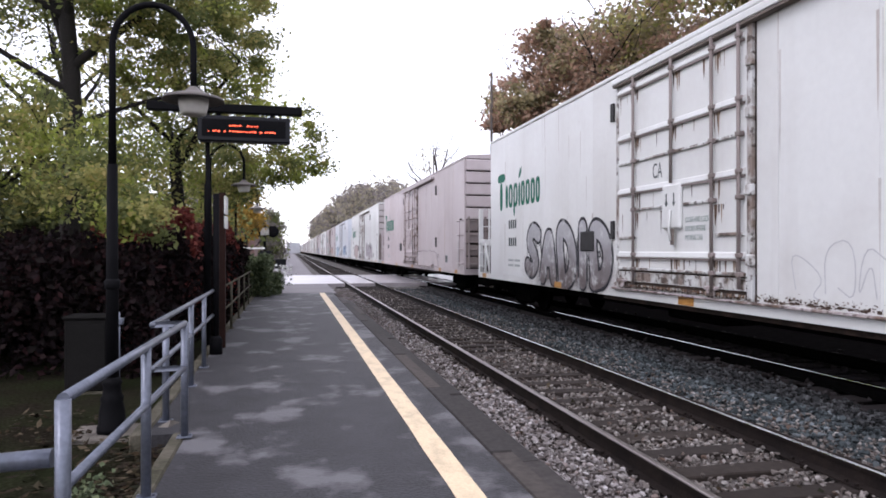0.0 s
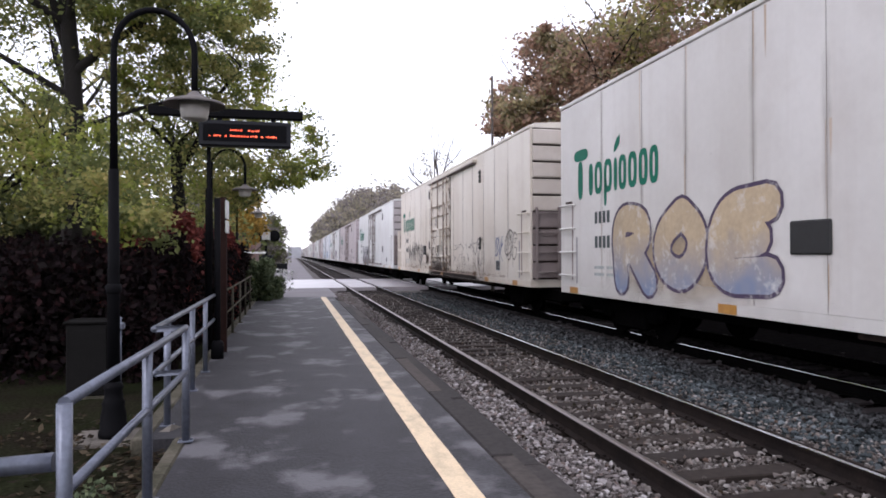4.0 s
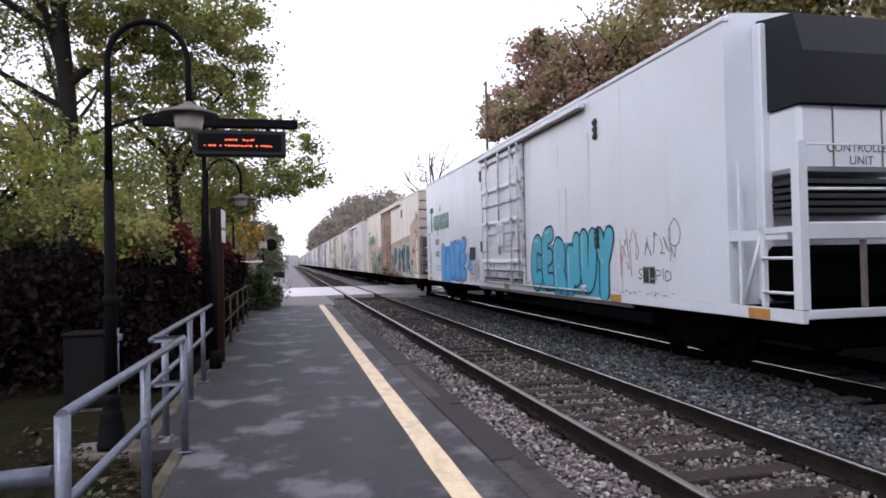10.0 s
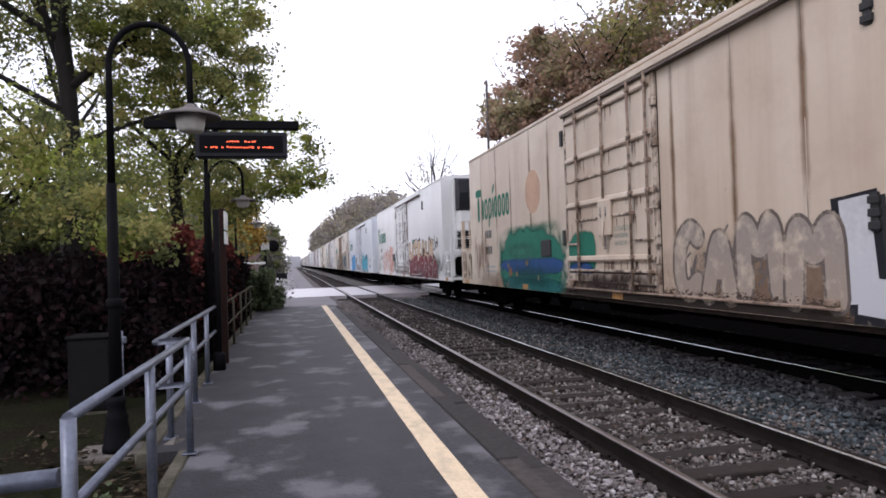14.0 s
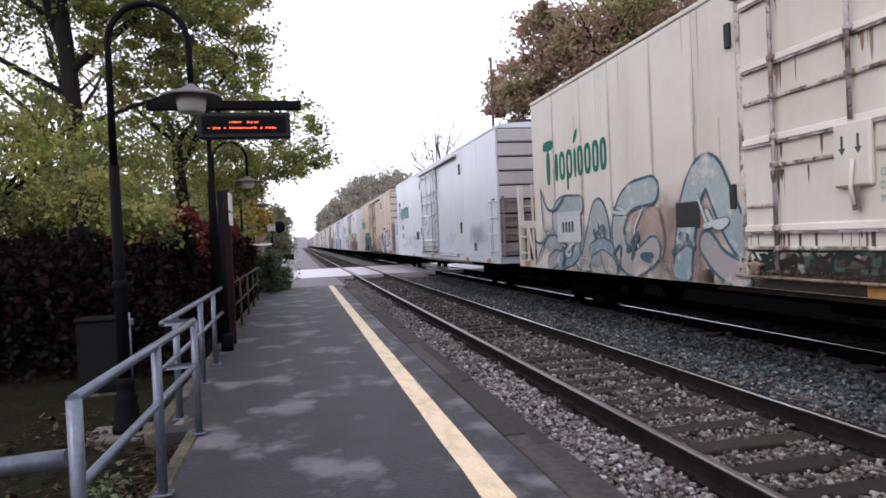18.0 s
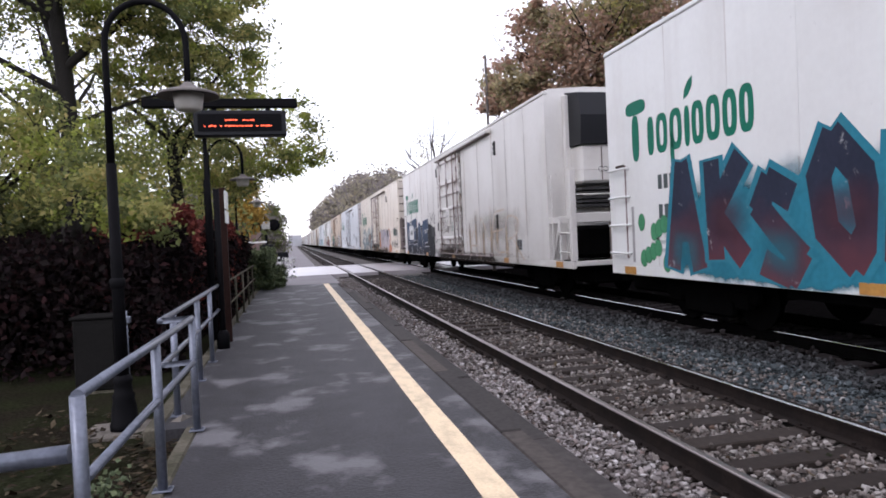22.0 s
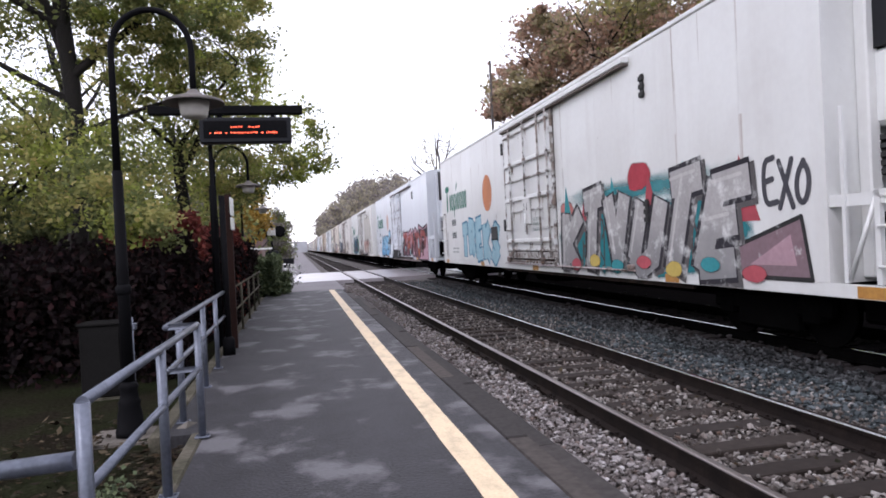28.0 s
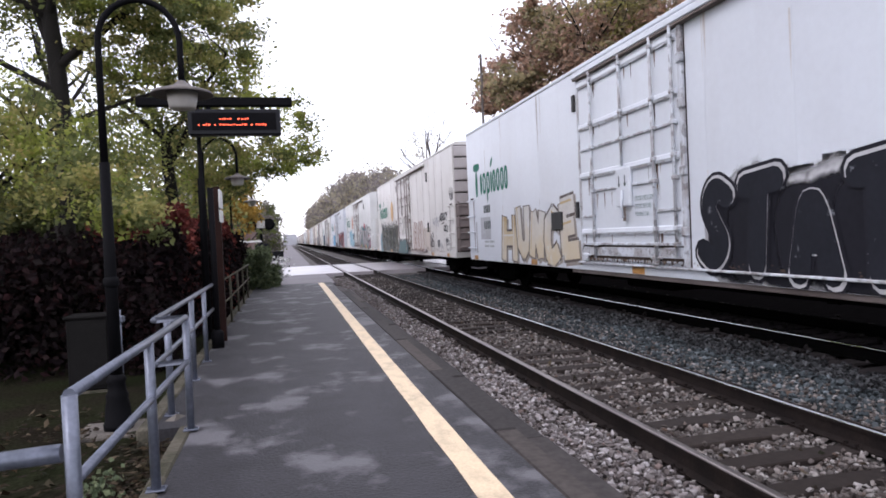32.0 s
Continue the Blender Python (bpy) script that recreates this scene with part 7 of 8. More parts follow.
        scribble(car, -10.0, 2.9, 0.7, 0.3, (0.10, 0.08, 0.07), 5, 0.03, 71)
    elif k == 4:
        painted(car, [(7.6, 0.8), (7.55, 1.8), (7.2, 2.15), (5.0, 2.2), (4.3, 1.6), (4.2, 0.8)], (0.07, 0.27, 0.57), 0)
        lettering(car, "BAUKE", 7.7, 0.74, 3.9, 1.65, (0.10, 0.33, 0.62), (0.012, 0.045, 0.20), 0.40, 0.05, 42, 0, True, 0.07, True, 0.06, (0.085, 0.29, 0.58), (0.28, 0.50, 0.74))
        lettering(car, "UB", 3.75, 1.15, 0.75, 0.75, (0.10, 0.33, 0.62), None, 0.16, 0, 43)
        scribble(car, 3.4, 0.8, 1.3, 0.9, (0.06, 0.06, 0.065), 9, 0.022, 47)
        scribble(car, 3.0, 0.8, 0.9, 0.8, (0.40, 0.25, 0.20), 3, 0.02, 48)
        painted(car, [(-2.5, 0.8), (-2.45, 1.9), (-6.6, 2.0), (-6.7, 0.8)], (0.08, 0.38, 0.50), 0)
        lettering(car, "CERNUY", -2.35, 0.74, 4.5, 1.55, (0.10, 0.42, 0.53), (0.008, 0.035, 0.06), 0.36, 0.05, 44, 0, True, 0.08, True, 0.06, (0.07, 0.36, 0.50), (0.30, 0.60, 0.66))
        scribble(car, -7.0, 1.2, 0.8, 1.0, (0.42, 0.25, 0.23), 5, 0.022, 45)
        scribble(car, -7.9, 1.5, 1.1, 0.6, (0.26, 0.24, 0.25), 6, 0.022, 49)
        lettering(car, "STUPID", -7.75, 1.2, 1.1, 0.2, (0.12, 0.12, 0.13), None, 0.02, 0, 46)
        lettering(car, "O", -8.75, 1.75, 0.4, 0.5, (0.20, 0.20, 0.21), None, 0.02, 0, 50)
    elif k == 5:
        lettering(car, "KARGE", 7.9, 0.80, 5.0, 1.55, (0.58, 0.55, 0.53), (0.50, 0.19, 0.12), 0.17, 0.04, 58, -0.15, True, 0.22, False, 0.6)
        lettering(car, "SARBS", 7.7, 0.90, 4.8, 1.3, (0.52, 0.20, 0.12), None, 0.12, 0, 60, -0.2, True, 0.3, False, 0.6)
        scribble(car, 7.9, 0.85, 5.0, 1.5, (0.54, 0.16, 0.08), 24, 0.045, 51)
        scribble(car, 10.1, 0.95, 1.4, 0.9, (0.12, 0.16, 0.15), 7, 0.035, 52)
        orange, dark = (0.52, 0.17, 0.09), (0.13, 0.085, 0.085)
        for i, (pts, w) in enumerate(((((3.6, 2.15), (4.0, 2.4), (4.35, 2.3), (4.3, 1.95)), 0.26), (((4.7, 1.75), (4.2, 1.6), (3.65, 1.35)), 0.22), (((6.5, 1.9), (6.1, 2.2), (5.6, 1.9)), 0.13))):
            swirl(car, pts, w, orange, orange, (0.50, 0.25, 0.17), 4 + i, 0.6)
        for i, pts in enumerate((((5.5, 2.15), (5.0, 2.4), (4.7, 2.2), (4.9, 1.7), (5.1, 1.4)), ((4.85, 1.3), (4.6, 1.1), (4.2, 1.05), (3.7, 1.0)), ((3.4, 1.3), (3.6, 1.0), (3.5, 0.8)), ((10.0, 1.5), (9.75, 1.2), (9.7, 0.85)), ((9.5, 1.75), (9.4, 1.3), (9.2, 1.0)))):
            swirl(car, pts, 0.035, dark if i < 3 else (0.07, 0.12, 0.10), dark if i < 3 else (0.07, 0.12, 0.10), None, 9 + i, 0.5)
        scribble(car, 2.75, 0.95, 0.6, 1.2, (0.08, 0.14, 0.12), 14, 0.05, 59)
        scribble(car, 4.4, 0.85, 2.0, 0.8, (0.20, 0.15, 0.12), 8, 0.025, 61)
        scribble(car, 10.5, 3.0, 0.8, 1.2, (0.20, 0.22, 0.21), 6, 0.02, 57)
        painted(car, [(-2.15, 0.80), (-2.2, 1.9), (-8.3, 2.0), (-9.3, 1.4), (-9.3, 0.80)], (0.06, 0.038, 0.036), 0)
        for i, q in enumerate((-3.4, -5.2, -7.6)):
            patch(car, q, 2.45, 0.5, 0.5, (0.05, 0.20, 0.16), 530 + i, 0.5, 0.2)
        mist(car, -8.5, 1.4, 1.3, 0.6, (0.25, 0.30, 0.25), 56, 0.6)
        LAYER[0] = 1
        lettering(car, "LITEALN", -2.25, 1.50, 6.1, 1.2, (0.54, 0.41, 0.28), (0.03, 0.026, 0.026), 0.34, 0.07, 55, 0.06, False, 0.10, True, 0.3)
        LAYER[0] = 3
        lettering(car, "WEMRBSO", -2.15, 0.72, 7.0, 1.12, (0.17, 0.028, 0.034), (0.40, 0.31, 0.31), 0.30, 0.035, 54, 0, False, 0.12, True, 0.22, (0.11, 0.03, 0.035))
        LAYER[0] = 0
        scribble(car, -8.5, 1.9, 0.9, 0.8, BLK, 5, 0.06, 62)
        scribble(car, -9.4, 1.0, 0.9, 0.8, BLK, 9, 0.03, 63)
    elif k == 6:
        UNDER[0] = (0.57, 0.47, 0.36)
        patch(car, 5.2, 1.35, 4.6, 2.0, GRN, 61, 0, 0.10)
        mist(car, 7.6, 2.3, 4.8, 0.22, GRN, 610)
        mist(car, 7.8, 1.6, 0.6, 0.7, GRN, 611)
        patch(car, 5.2, 1.38, 4.6, 0.42, (0.03, 0.085, 0.235), 62, 3, 0.14)
        patch(car, 5.2, 0.9, 4.4, 0.4, (0.02, 0.14, 0.135), 621, 2, 0.16)
        mist(car, 7.3, 1.1, 4.4, 0.35, (0.015, 0.10, 0.10), 622, 0.7, 0.0065)
        mist(car, 7.0, 1.75, 2.6, 0.30, (0.05, 0.21, 0.15), 623, 0.7, 0.0066)
        patch(car, 6.7, 1.2, 0.30, 0.28, (0.36, 0.15, 0.075), 63, 7, 0.3)
        for i in range(5):
            patch(car, 7.0 - (i * 0.83) % 3.2, 0.85 + (i * 0.31) % 0.7, 0.14 + 0.05 * (i % 3), 0.16, (0.22, 0.15, 0.10), 630 + i, 8, 0.3)
        disc(car, 4.75, 3.3, 0.56, (0.58, 0.385, 0.27))
        scribble(car, 10.4, 0.9, 1.6, 1.5, BRN, 14, 0.03, 64)
        patch(car, 1.15, 1.62, 1.35, 1.0, GRN, 68, 85, 0.08)
        patch(car, 1.2, 1.3, 1.2, 0.35, (0.03, 0.085, 0.235), 69, 87, 0.12)
        mist(car, -2.05, 1.15, 8.2, 0.85, (0.25, 0.17, 0.115), 70, 0.85)
        mist(car, -5.5, 0.95, 5.3, 0.25, (0.30, 0.20, 0.13), 71)
        lettering(car, "CAMM", -2.3, 0.84, 3.5, 1.4, (0.32, 0.275, 0.235), (0.13, 0.105, 0.09), 0.30, 0.05, 65, 0, True, 0.08, True, 0.45, (0.32, 0.26, 0.21))
        scribble(car, -2.4, 0.95, 3.3, 1.1, (0.13, 0.11, 0.10), 10, 0.04, 72)
        LAYER[0] = 1
        lettering(car, "LTEL", -5.7, 0.72, 5.0, 1.8, (0.55, 0.555, 0.56), (0.018, 0.018, 0.022), 0.42, 0.11, 66, -0.08, False, 0.10, True, 0.12, (0.48, 0.485, 0.50), None, (0.03, 0.03, 0.03))
        LAYER[0] = 0
    elif k == 7:
        scribble(car, 8.0, 1.0, 3.4, 1.0, (0.16, 0.17, 0.18), 16, 0.022, 71)
        scribble(car, 4.6, 0.9, 2.0, 0.8, (0.22, 0.25, 0.27), 9, 0.02, 74)
        scribble(car, -3.4, 1.2, 1.8, 0.7, (0.36, 0.46, 0.46), 8, 0.028, 72)
        scribble(car, -7.2, 1.3, 2.6, 0.7, (0.42, 0.46, 0.50), 14, 0.018, 73)
        mist(car, -7.2, 1.7, 2.4, 0.45, (0.45, 0.49, 0.53), 75, 0.4)
    elif k == 8:
        mist(car, 6.4, 1.5, 3.8, 0.9, (0.46, 0.35, 0.29), 84)
        teal, deep, rim = (0.36, 0.42, 0.415), (0.20, 0.275, 0.305), (0.06, 0.11, 0.14)
        mist(car, 9.9, 1.25, 6.8, 0.65, (0.34, 0.40, 0.41), 80, 0.85)
        mist(car, 4.9, 1.3, 1.5, 0.8, (0.40, 0.29, 0.26), 81, 0.9, 0.0019)
        for i, (pts, w) in enumerate(((((9.9, 0.9), (9.5, 1.05), (9.0, 0.95), (8.5, 1.2), (8.0, 0.9)), 0.34), (((8.1, 2.2), (9.3, 2.28), (9.6, 1.8), (8.6, 1.5), (8.2, 1.2), (9.3, 0.95)), 0.40), (((7.9, 0.9), (7.5, 1.6), (7.15, 2.2), (6.85, 1.7), (6.9, 1.1), (6.6, 0.85)), 0.40),
                                      (((7.5, 1.25), (7.0, 1.4), (6.6, 1.25)), 0.22), (((5.0, 2.3), (5.9, 2.25), (6.35, 1.7), (6.2, 1.15), (5.7, 0.92), (5.0, 1.25)), 0.44), (((4.1, 0.95), (4.0, 1.5), (3.75, 2.25), (3.3, 2.55), (3.0, 2.0), (2.7, 1.5), (2.3, 1.2)), 0.46),
                                      (((3.4, 1.35), (3.1, 1.05), (2.6, 0.9)), 0.36))):
            swirl(car, pts, w, teal if i % 3 else deep, rim, deep if i % 2 else (0.33, 0.30, 0.28), i)
        for i, pts in enumerate((((5.3, 2.0), (5.7, 1.6), (5.5, 1.3)), ((4.75, 1.95), (4.55, 1.4), (4.8, 1.05), (4.4, 0.85)), ((7.3, 1.9), (7.1, 1.5)), ((3.6, 2.1), (3.35, 1.6)))):
            swirl(car, pts, 0.05, (0.52, 0.55, 0.54) if i != 1 else (0.22, 0.13, 0.13), rim, None, 8 + i)
        mist(car, 10.7, 1.45, 2.2, 0.5, (0.42, 0.47, 0.49), 94, 0.7, 0.0018)
        for i, pts in enumerate((((10.35, 2.75), (10.3, 2.1), (10.25, 1.65), (9.6, 1.6)), ((10.32, 2.7), (10.0, 2.2), (9.4, 2.15), (8.9, 2.45)), ((10.9, 1.45), (10.5, 1.35), (9.9, 1.6)), ((10.9, 0.85), (10.6, 1.1), (10.2, 1.45)))):
            swirl(car, pts, 0.045, rim, rim, None, 13 + i * 0.4)
        rng = random.Random(95)
        for i, (a, b) in enumerate(((7.6, 0.95), (7.2, 1.6), (6.4, 1.0), (6.2, 1.9), (5.7, 1.3), (5.2, 0.95), (8.6, 1.0), (9.3, 0.95), (4.0, 1.2), (3.2, 1.5))):
            pts = [(a + rng.uniform(-0.45, 0.45), b + rng.uniform(-0.22, 0.42)) for _ in range(4)]
            swirl(car, pts, rng.uniform(0.04, 0.13), rim if i % 3 else (0.50, 0.54, 0.53), rim, None, 11 + 0.15 * i)
        door_scrawl(car, 1.75, -1.7, 1.14, 0.30, ((0.02, 0.03, 0.027), (0.05, 0.085, 0.065), (0.03, 0.025, 0.022)), 34, 93, 0.045)
        painted(car, [(9.32, 1.4), (7.98, 1.4), (7.98, 2.1), (9.32, 2.1)], (0.58, 0.60, 0.59), 37)
        for i in range(4):
            put("mark", shared(("mark_over",), lambda: mark_bm(0.125, 0.24, SIDE - 0.0415), M_TEXT), car, "", pose(0, 8.42 - i * 0.18, 1.63))
        patch(car, -2.3, 1.55, 0.8, 1.1, (0.42, 0.18, 0.075), 83, 0, 0.15)
        mist(car, 2.0, 1.15, 3.9, 0.3, (0.15, 0.145, 0.12), 90)
        mist(car, -2.5, 1.5, 4.2, 0.75, (0.24, 0.22, 0.24), 79)
        lettering(car, "RSUAS", -2.5, 0.85, 4.3, 1.6, (0.30, 0.285, 0.33), (0.14, 0.125, 0.14), 0.5, 0.05, 82, 0, True, 0.1, True, 0.4, (0.34, 0.30, 0.31), (0.52, 0.50, 0.52))
        scribble(car, -2.9, 1.0, 3.8, 1.2, (0.50, 0.48, 0.49), 9, 0.025, 78)
        lettering(car, "D", -6.2, 1.1, 1.3, 1.35, (0.50, 0.36, 0.30), (0.36, 0.13, 0.08), 0.32, 0.05, 91, 0.25, True, 0.1, True, 0.4, (0.45, 0.22, 0.14))
        patch(car, -7.2, 0.98, 1.2, 0.5, (0.46, 0.20, 0.12), 86, 18, 0.25)
        lettering(car, "GOONS", -8.5, 1.78, 1.75, 0.5, (0.05, 0.08, 0.07), None, 0.09, 0, 87, 0, True, 0.08, False, 0.35)
        mist(car, -8.5, 2.02, 1.75, 0.3, (0.06, 0.09, 0.08), 77)
        scribble(car, -8.1, 1.1, 0.7, 0.4, BLK, 5, 0.025, 88)
        scribble(car, -8.85, 1.0, 1.35, 0.55, BLK, 9, 0.04, 89)
        scribble(car, -8.9, 1.05, 1.2, 0.3, BLK, 6, 0.03, 76)
    elif k == 9:
        patch(car, 3.75, 1.4, 1.9, 1.6, (0.018, 0.019, 0.022), 91, 2, 0.14)
        patch(car, 3.5, 0.9, 1.3, 0.5, (0.018, 0.019, 0.022), 97, 2.2, 0.2)
        patch(car, 3.0, 1.15, 0.7, 0.4, (0.02, 0.02, 0.022), 98, 2.5, 0.3)
        painted(car, [(9.6, 0.78), (9.5, 1.9), (4.3, 2.3), (4.2, 0.78)], (0.02, 0.022, 0.03), 0)
        lettering(car, "BEAE", 9.9, 0.70, 5.9, 1.8, (0.045, 0.07, 0.12), (0.50, 0.51, 0.52), 0.46, 0.035, 92, -0.06, False, 0.07, True, 0.08, (0.012, 0.013, 0.02), None, (0.012, 0.013, 0.018))
        painted(car, [(8.95, 1.5), (7.7, 1.5), (7.7, 2.22), (8.95, 2.22)], (0.60, 0.61, 0.60), 30)
        for i in range(4):
            put("mark", shared(("mark_high",), lambda: mark_bm(0.125, 0.24, SIDE - 0.035), M_TEXT), car, "", pose(0, 9.05 - i * 0.18, 1.74))
        lettering(car, "BAKE", 3.6, 2.22, 1.2, 0.42, (0.05, 0.05, 0.05), None, 0.035, 0, 93, 0.1, False, 0.12, False, 0.3)
        lettering(car, "GED COPS", 2.9, 0.84, 1.1, 0.22, (0.04, 0.04, 0.04), None, 0.03, 0, 95, 0, False)
        scribble(car, 2.85, 1.3, 0.8, 0.3, BLK, 5, 0.03, 911)
        scribble(car, 2.9, 1.6, 0.4, 0.4, BLK, 2, 0.03, 912)
        mist(car, -2.6, 1.85, 6.2, 0.55, (0.46, 0.42, 0.37), 96, 0.45)
        lettering(car, "ANER", -2.75, 0.93, 5.6, 1.25, (0.50, 0.385, 0.28), None, 0.045, 0, 94, 0, True, 0.15, False, 0.55)
        for i, q in enumerate((-2.9, -3.7, -4.6, -5.5, -6.1, -7.0, -7.9)):
            field(car, q, 1.45 + 0.2 * math.sin(i * 2.0), 0.45, 1.9, field_paint((0.53, 0.40, 0.28), 0.1, 0.95, 0.8, 0.6), SIDE - 0.0041, "old_paint_run", "faded orange run of old paint")
        LAYER[0] = 40
        lettering(car, "BUNI", 0.9, 1.75, 1.1, 0.5, (0.12, 0.10, 0.09), None, 0.03, 0, 99)
        LAYER[0] = 0
    elif k == 10:
        mist(car, 8.5, 1.9, 6.0, 0.55, (0.03, 0.19, 0.26), 101)
        for i in range(9):
            patch(car, 8.6 + (i * 0.37) % 0.9, 1.0 + (i * 0.53) % 1.0, 0.24, 0.3, (0.06, 0.24, 0.12), 95 + i, 3, 0.2)
        patch(car, 3.1, 1.7, 1.5, 1.3, (0.05, 0.19, 0.09), 104, 1, 0.2)
        for i in range(10):
            patch(car, 3.9 - (i * 0.47) % 1.6, 0.9 + (i * 0.61) % 1.9, 0.26 + 0.04 * (i % 3), 0.3, (0.06, 0.24, 0.11), 120 + i, 2, 0.15)
        patch(car, 5.9, 1.45, 5.2, 1.35, (0.025, 0.18, 0.25), 100, 1, 0.12)
        LAYER[0] = 1
        lettering(car, "AKSOE", 8.6, 0.72, 5.3, 1.95, (0.022, 0.026, 0.045), (0.025, 0.18, 0.25), 0.38, 0.10, 103, -0.12, False, 0.14, True, 0.10, (0.10, 0.035, 0.045))
        for i in range(5):
            mist(car, 8.5 - i * 1.05, 1.2 + 0.5 * (i % 2), 1.0, 0.4, ((0.03, 0.16, 0.22), (0.09, 0.04, 0.055))[i % 2], i, 0.55, 0.03 + 0.0003 * i)
        LAYER[0] = 0
        lettering(car, "BTA", 2.95, 1.35, 0.5, 0.3, (0.06, 0.11, 0.24), None, 0.04, 0, 116, 0, False)
        lettering(car, "PRAY", 2.95, 1.08, 0.6, 0.27, (0.06, 0.11, 0.24), None, 0.04, 0, 117, 0, False)
        lettering(car, "RBS", 2.95, 0.82, 0.6, 0.26, (0.06, 0.11, 0.24), None, 0.04, 0, 118, 0, False)
        field(car, -6.1, 2.9, 8.3, 4.3, field_paint((0.60, 0.575, 0.52), 0.5, 0.99, 0.5, 0.5, 6.0), SIDE - 0.0017, "yellowed_paint", "slightly yellowed repainted panel")
        UNDER[0] = (0.62, 0.61, 0.53)
        mist(car, -2.4, 1.2, 5.0, 0.6, (0.12, 0.09, 0.09), 106, 0.7)
        lettering(car, "REGES", -2.85, 0.85, 4.3, 1.3, (0.38, 0.17, 0.145), (0.035, 0.028, 0.03), 0.28, 0.08, 105, 0, True, 0.12, True, 0.4, (0.50, 0.44, 0.39))
        scribble(car, -2.9, 0.82, 4.0, 0.5, (0.09, 0.05, 0.06), 24, 0.045, 108)
        scribble(car, -3.1, 0.85, 3.8, 0.4, (0.52, 0.50, 0.48), 10, 0.03, 112)
        lettering(car, "LFRM", -7.25, 0.80, 2.75, 1.4, (0.60, 0.60, 0.57), (0.035, 0.035, 0.04), 0.22, 0.035, 106, 0, False, 0.08, True, 0.1)
    elif k == 11:
        lettering(car, "ASHET", 7.6, 0.78, 4.8, 1.65, (0.24, 0.50, 0.70), (0.012, 0.016, 0.03), 0.36, 0.10, 111, 0.15, False, 0.12, True, 0.05, (0.15, 0.38, 0.62), (0.50, 0.66, 0.78), (0.012, 0.016, 0.03))
        disc(car, 3.96, 3.14, 0.50, (0.58, 0.42, 0.36), 1.15)
        top = [(-2.5, 2.0), (-3.0, 2.1), (-3.97, 2.6), (-4.2, 2.42), (-5.2, 2.7), (-5.45, 2.38), (-5.85, 2.72), (-6.1, 2.48), (-6.6, 2.76), (-7.35, 2.42), (-7.6, 2.86), (-8.8, 2.6), (-10.0, 2.78)]
        top = [(a, 0.95 + (b - 0.95) * 0.86) for a, b in top]
        painted(car, [(-1.98, 0.94), (-2.05, 1.3)] + top + [(-10.05, 0.77), (-6.8, 0.77), (-6.6, 0.94)], (0.46, 0.28, 0.33), 0, (0.02, 0.015, 0.02), 0.09)
        painted(car, [(-7.62, 2.4), (-7.75, 1.95), (-8.4, 1.85), (-10.0, 1.95), (-10.0, 2.42), (-8.8, 2.27)], (0.018, 0.018, 0.022), 2)
        painted(car, [(-2.0, 1.1), (-2.2, 1.75), (-3.5, 2.0), (-3.2, 1.5), (-2.7, 0.95), (-2.05, 0.95)], (0.03, 0.03, 0.035), 2)
        LAYER[0] = 1
        lettering(car, "ZENDP", -2.4, 0.86, 7.3, 1.42, (0.27, 0.065, 0.055), (0.02, 0.014, 0.018), 0.30, 0.04, 112, -0.06, False, 0.18, False, 0.12, (0.06, 0.03, 0.045), (0.46, 0.26, 0.28))
        LAYER[0] = 5
        scribble(car, -3.0, 1.0, 6.6, 1.5, (0.36, 0.10, 0.06), 11, 0.022, 120)
        for i, (q, zz) in enumerate(((-3.1, 1.45), (-4.0, 1.5), (-5.1, 1.3), (-6.2, 1.75), (-7.2, 1.2), (-8.3, 1.55))):
            mist(car, q, zz, 0.9, 0.4, ((0.09, 0.06, 0.07), (0.45, 0.16, 0.10), (0.03, 0.03, 0.04))[i % 3], 140 + i, 0.75, 0.022)
        LAYER[0] = 40
        scribble(car, -1.15, 2.0, 0.62, 0.32, (0.05, 0.05, 0.055), 6, 0.03, 119)
        scribble(car, -1.2, 1.55, 0.6, 0.3, (0.05, 0.05, 0.055), 6, 0.028, 124)
        lettering(car, "O", -1.1, 2.42, 0.3, 0.14, (0.05, 0.05, 0.055), None, 0.03, 0, 125)
        LAYER[0] = 0
        scribble(car, -2.1, 2.1, 0.7, 0.4, BLK, 4, 0.05, 126)
        for i, (a, b) in enumerate(((-3.3, 1.35), (-7.6, 1.6), (-4.9, 1.2))):
            patch(car, a, b, 0.22, 0.36 + 0.2 * (i == 1), (0.22, 0.46, 0.46), 113 + i, 42, 0.3)
        soot(car, 1.95, -2.0, 0.94, 0.40, 127)
    elif k == 12:
        disc(car, 3.60, 3.15, 0.54, (0.58, 0.24, 0.12), 1.1)
        lettering(car, "TREKS", 7.2, 0.85, 4.8, 1.6, (0.34, 0.54, 0.62), (0.05, 0.19, 0.30), 0.40, 0.07, 121, 0, False, 0.12, True, 0.2)
        patch(car, -5.6, 1.5, 6.4, 1.3, (0.03, 0.22, 0.25), 122, 0, 0.10)
        mist(car, -2.3, 2.4, 6.6, 0.25, (0.03, 0.24, 0.27), 130)
        patch(car, -2.6, 1.9, 0.8, 1.0, (0.50, 0.20, 0.18), 126, 1, 0.2)
        patch(car, -5.9, 2.65, 0.8, 0.5, (0.42, 0.06, 0.08), 127, 1, 0.2)
        for i, q in enumerate((-2.6, -3.6, -4.9, -6.3, -7.4, -8.8)):
            painted(car, [(q + 0.3, 1.7), (q + 0.05, 2.75 - 0.1 * (i % 2)), (q - 0.35, 1.7)], ((0.05, 0.28, 0.31), (0.40, 0.07, 0.09))[i % 2], 1)
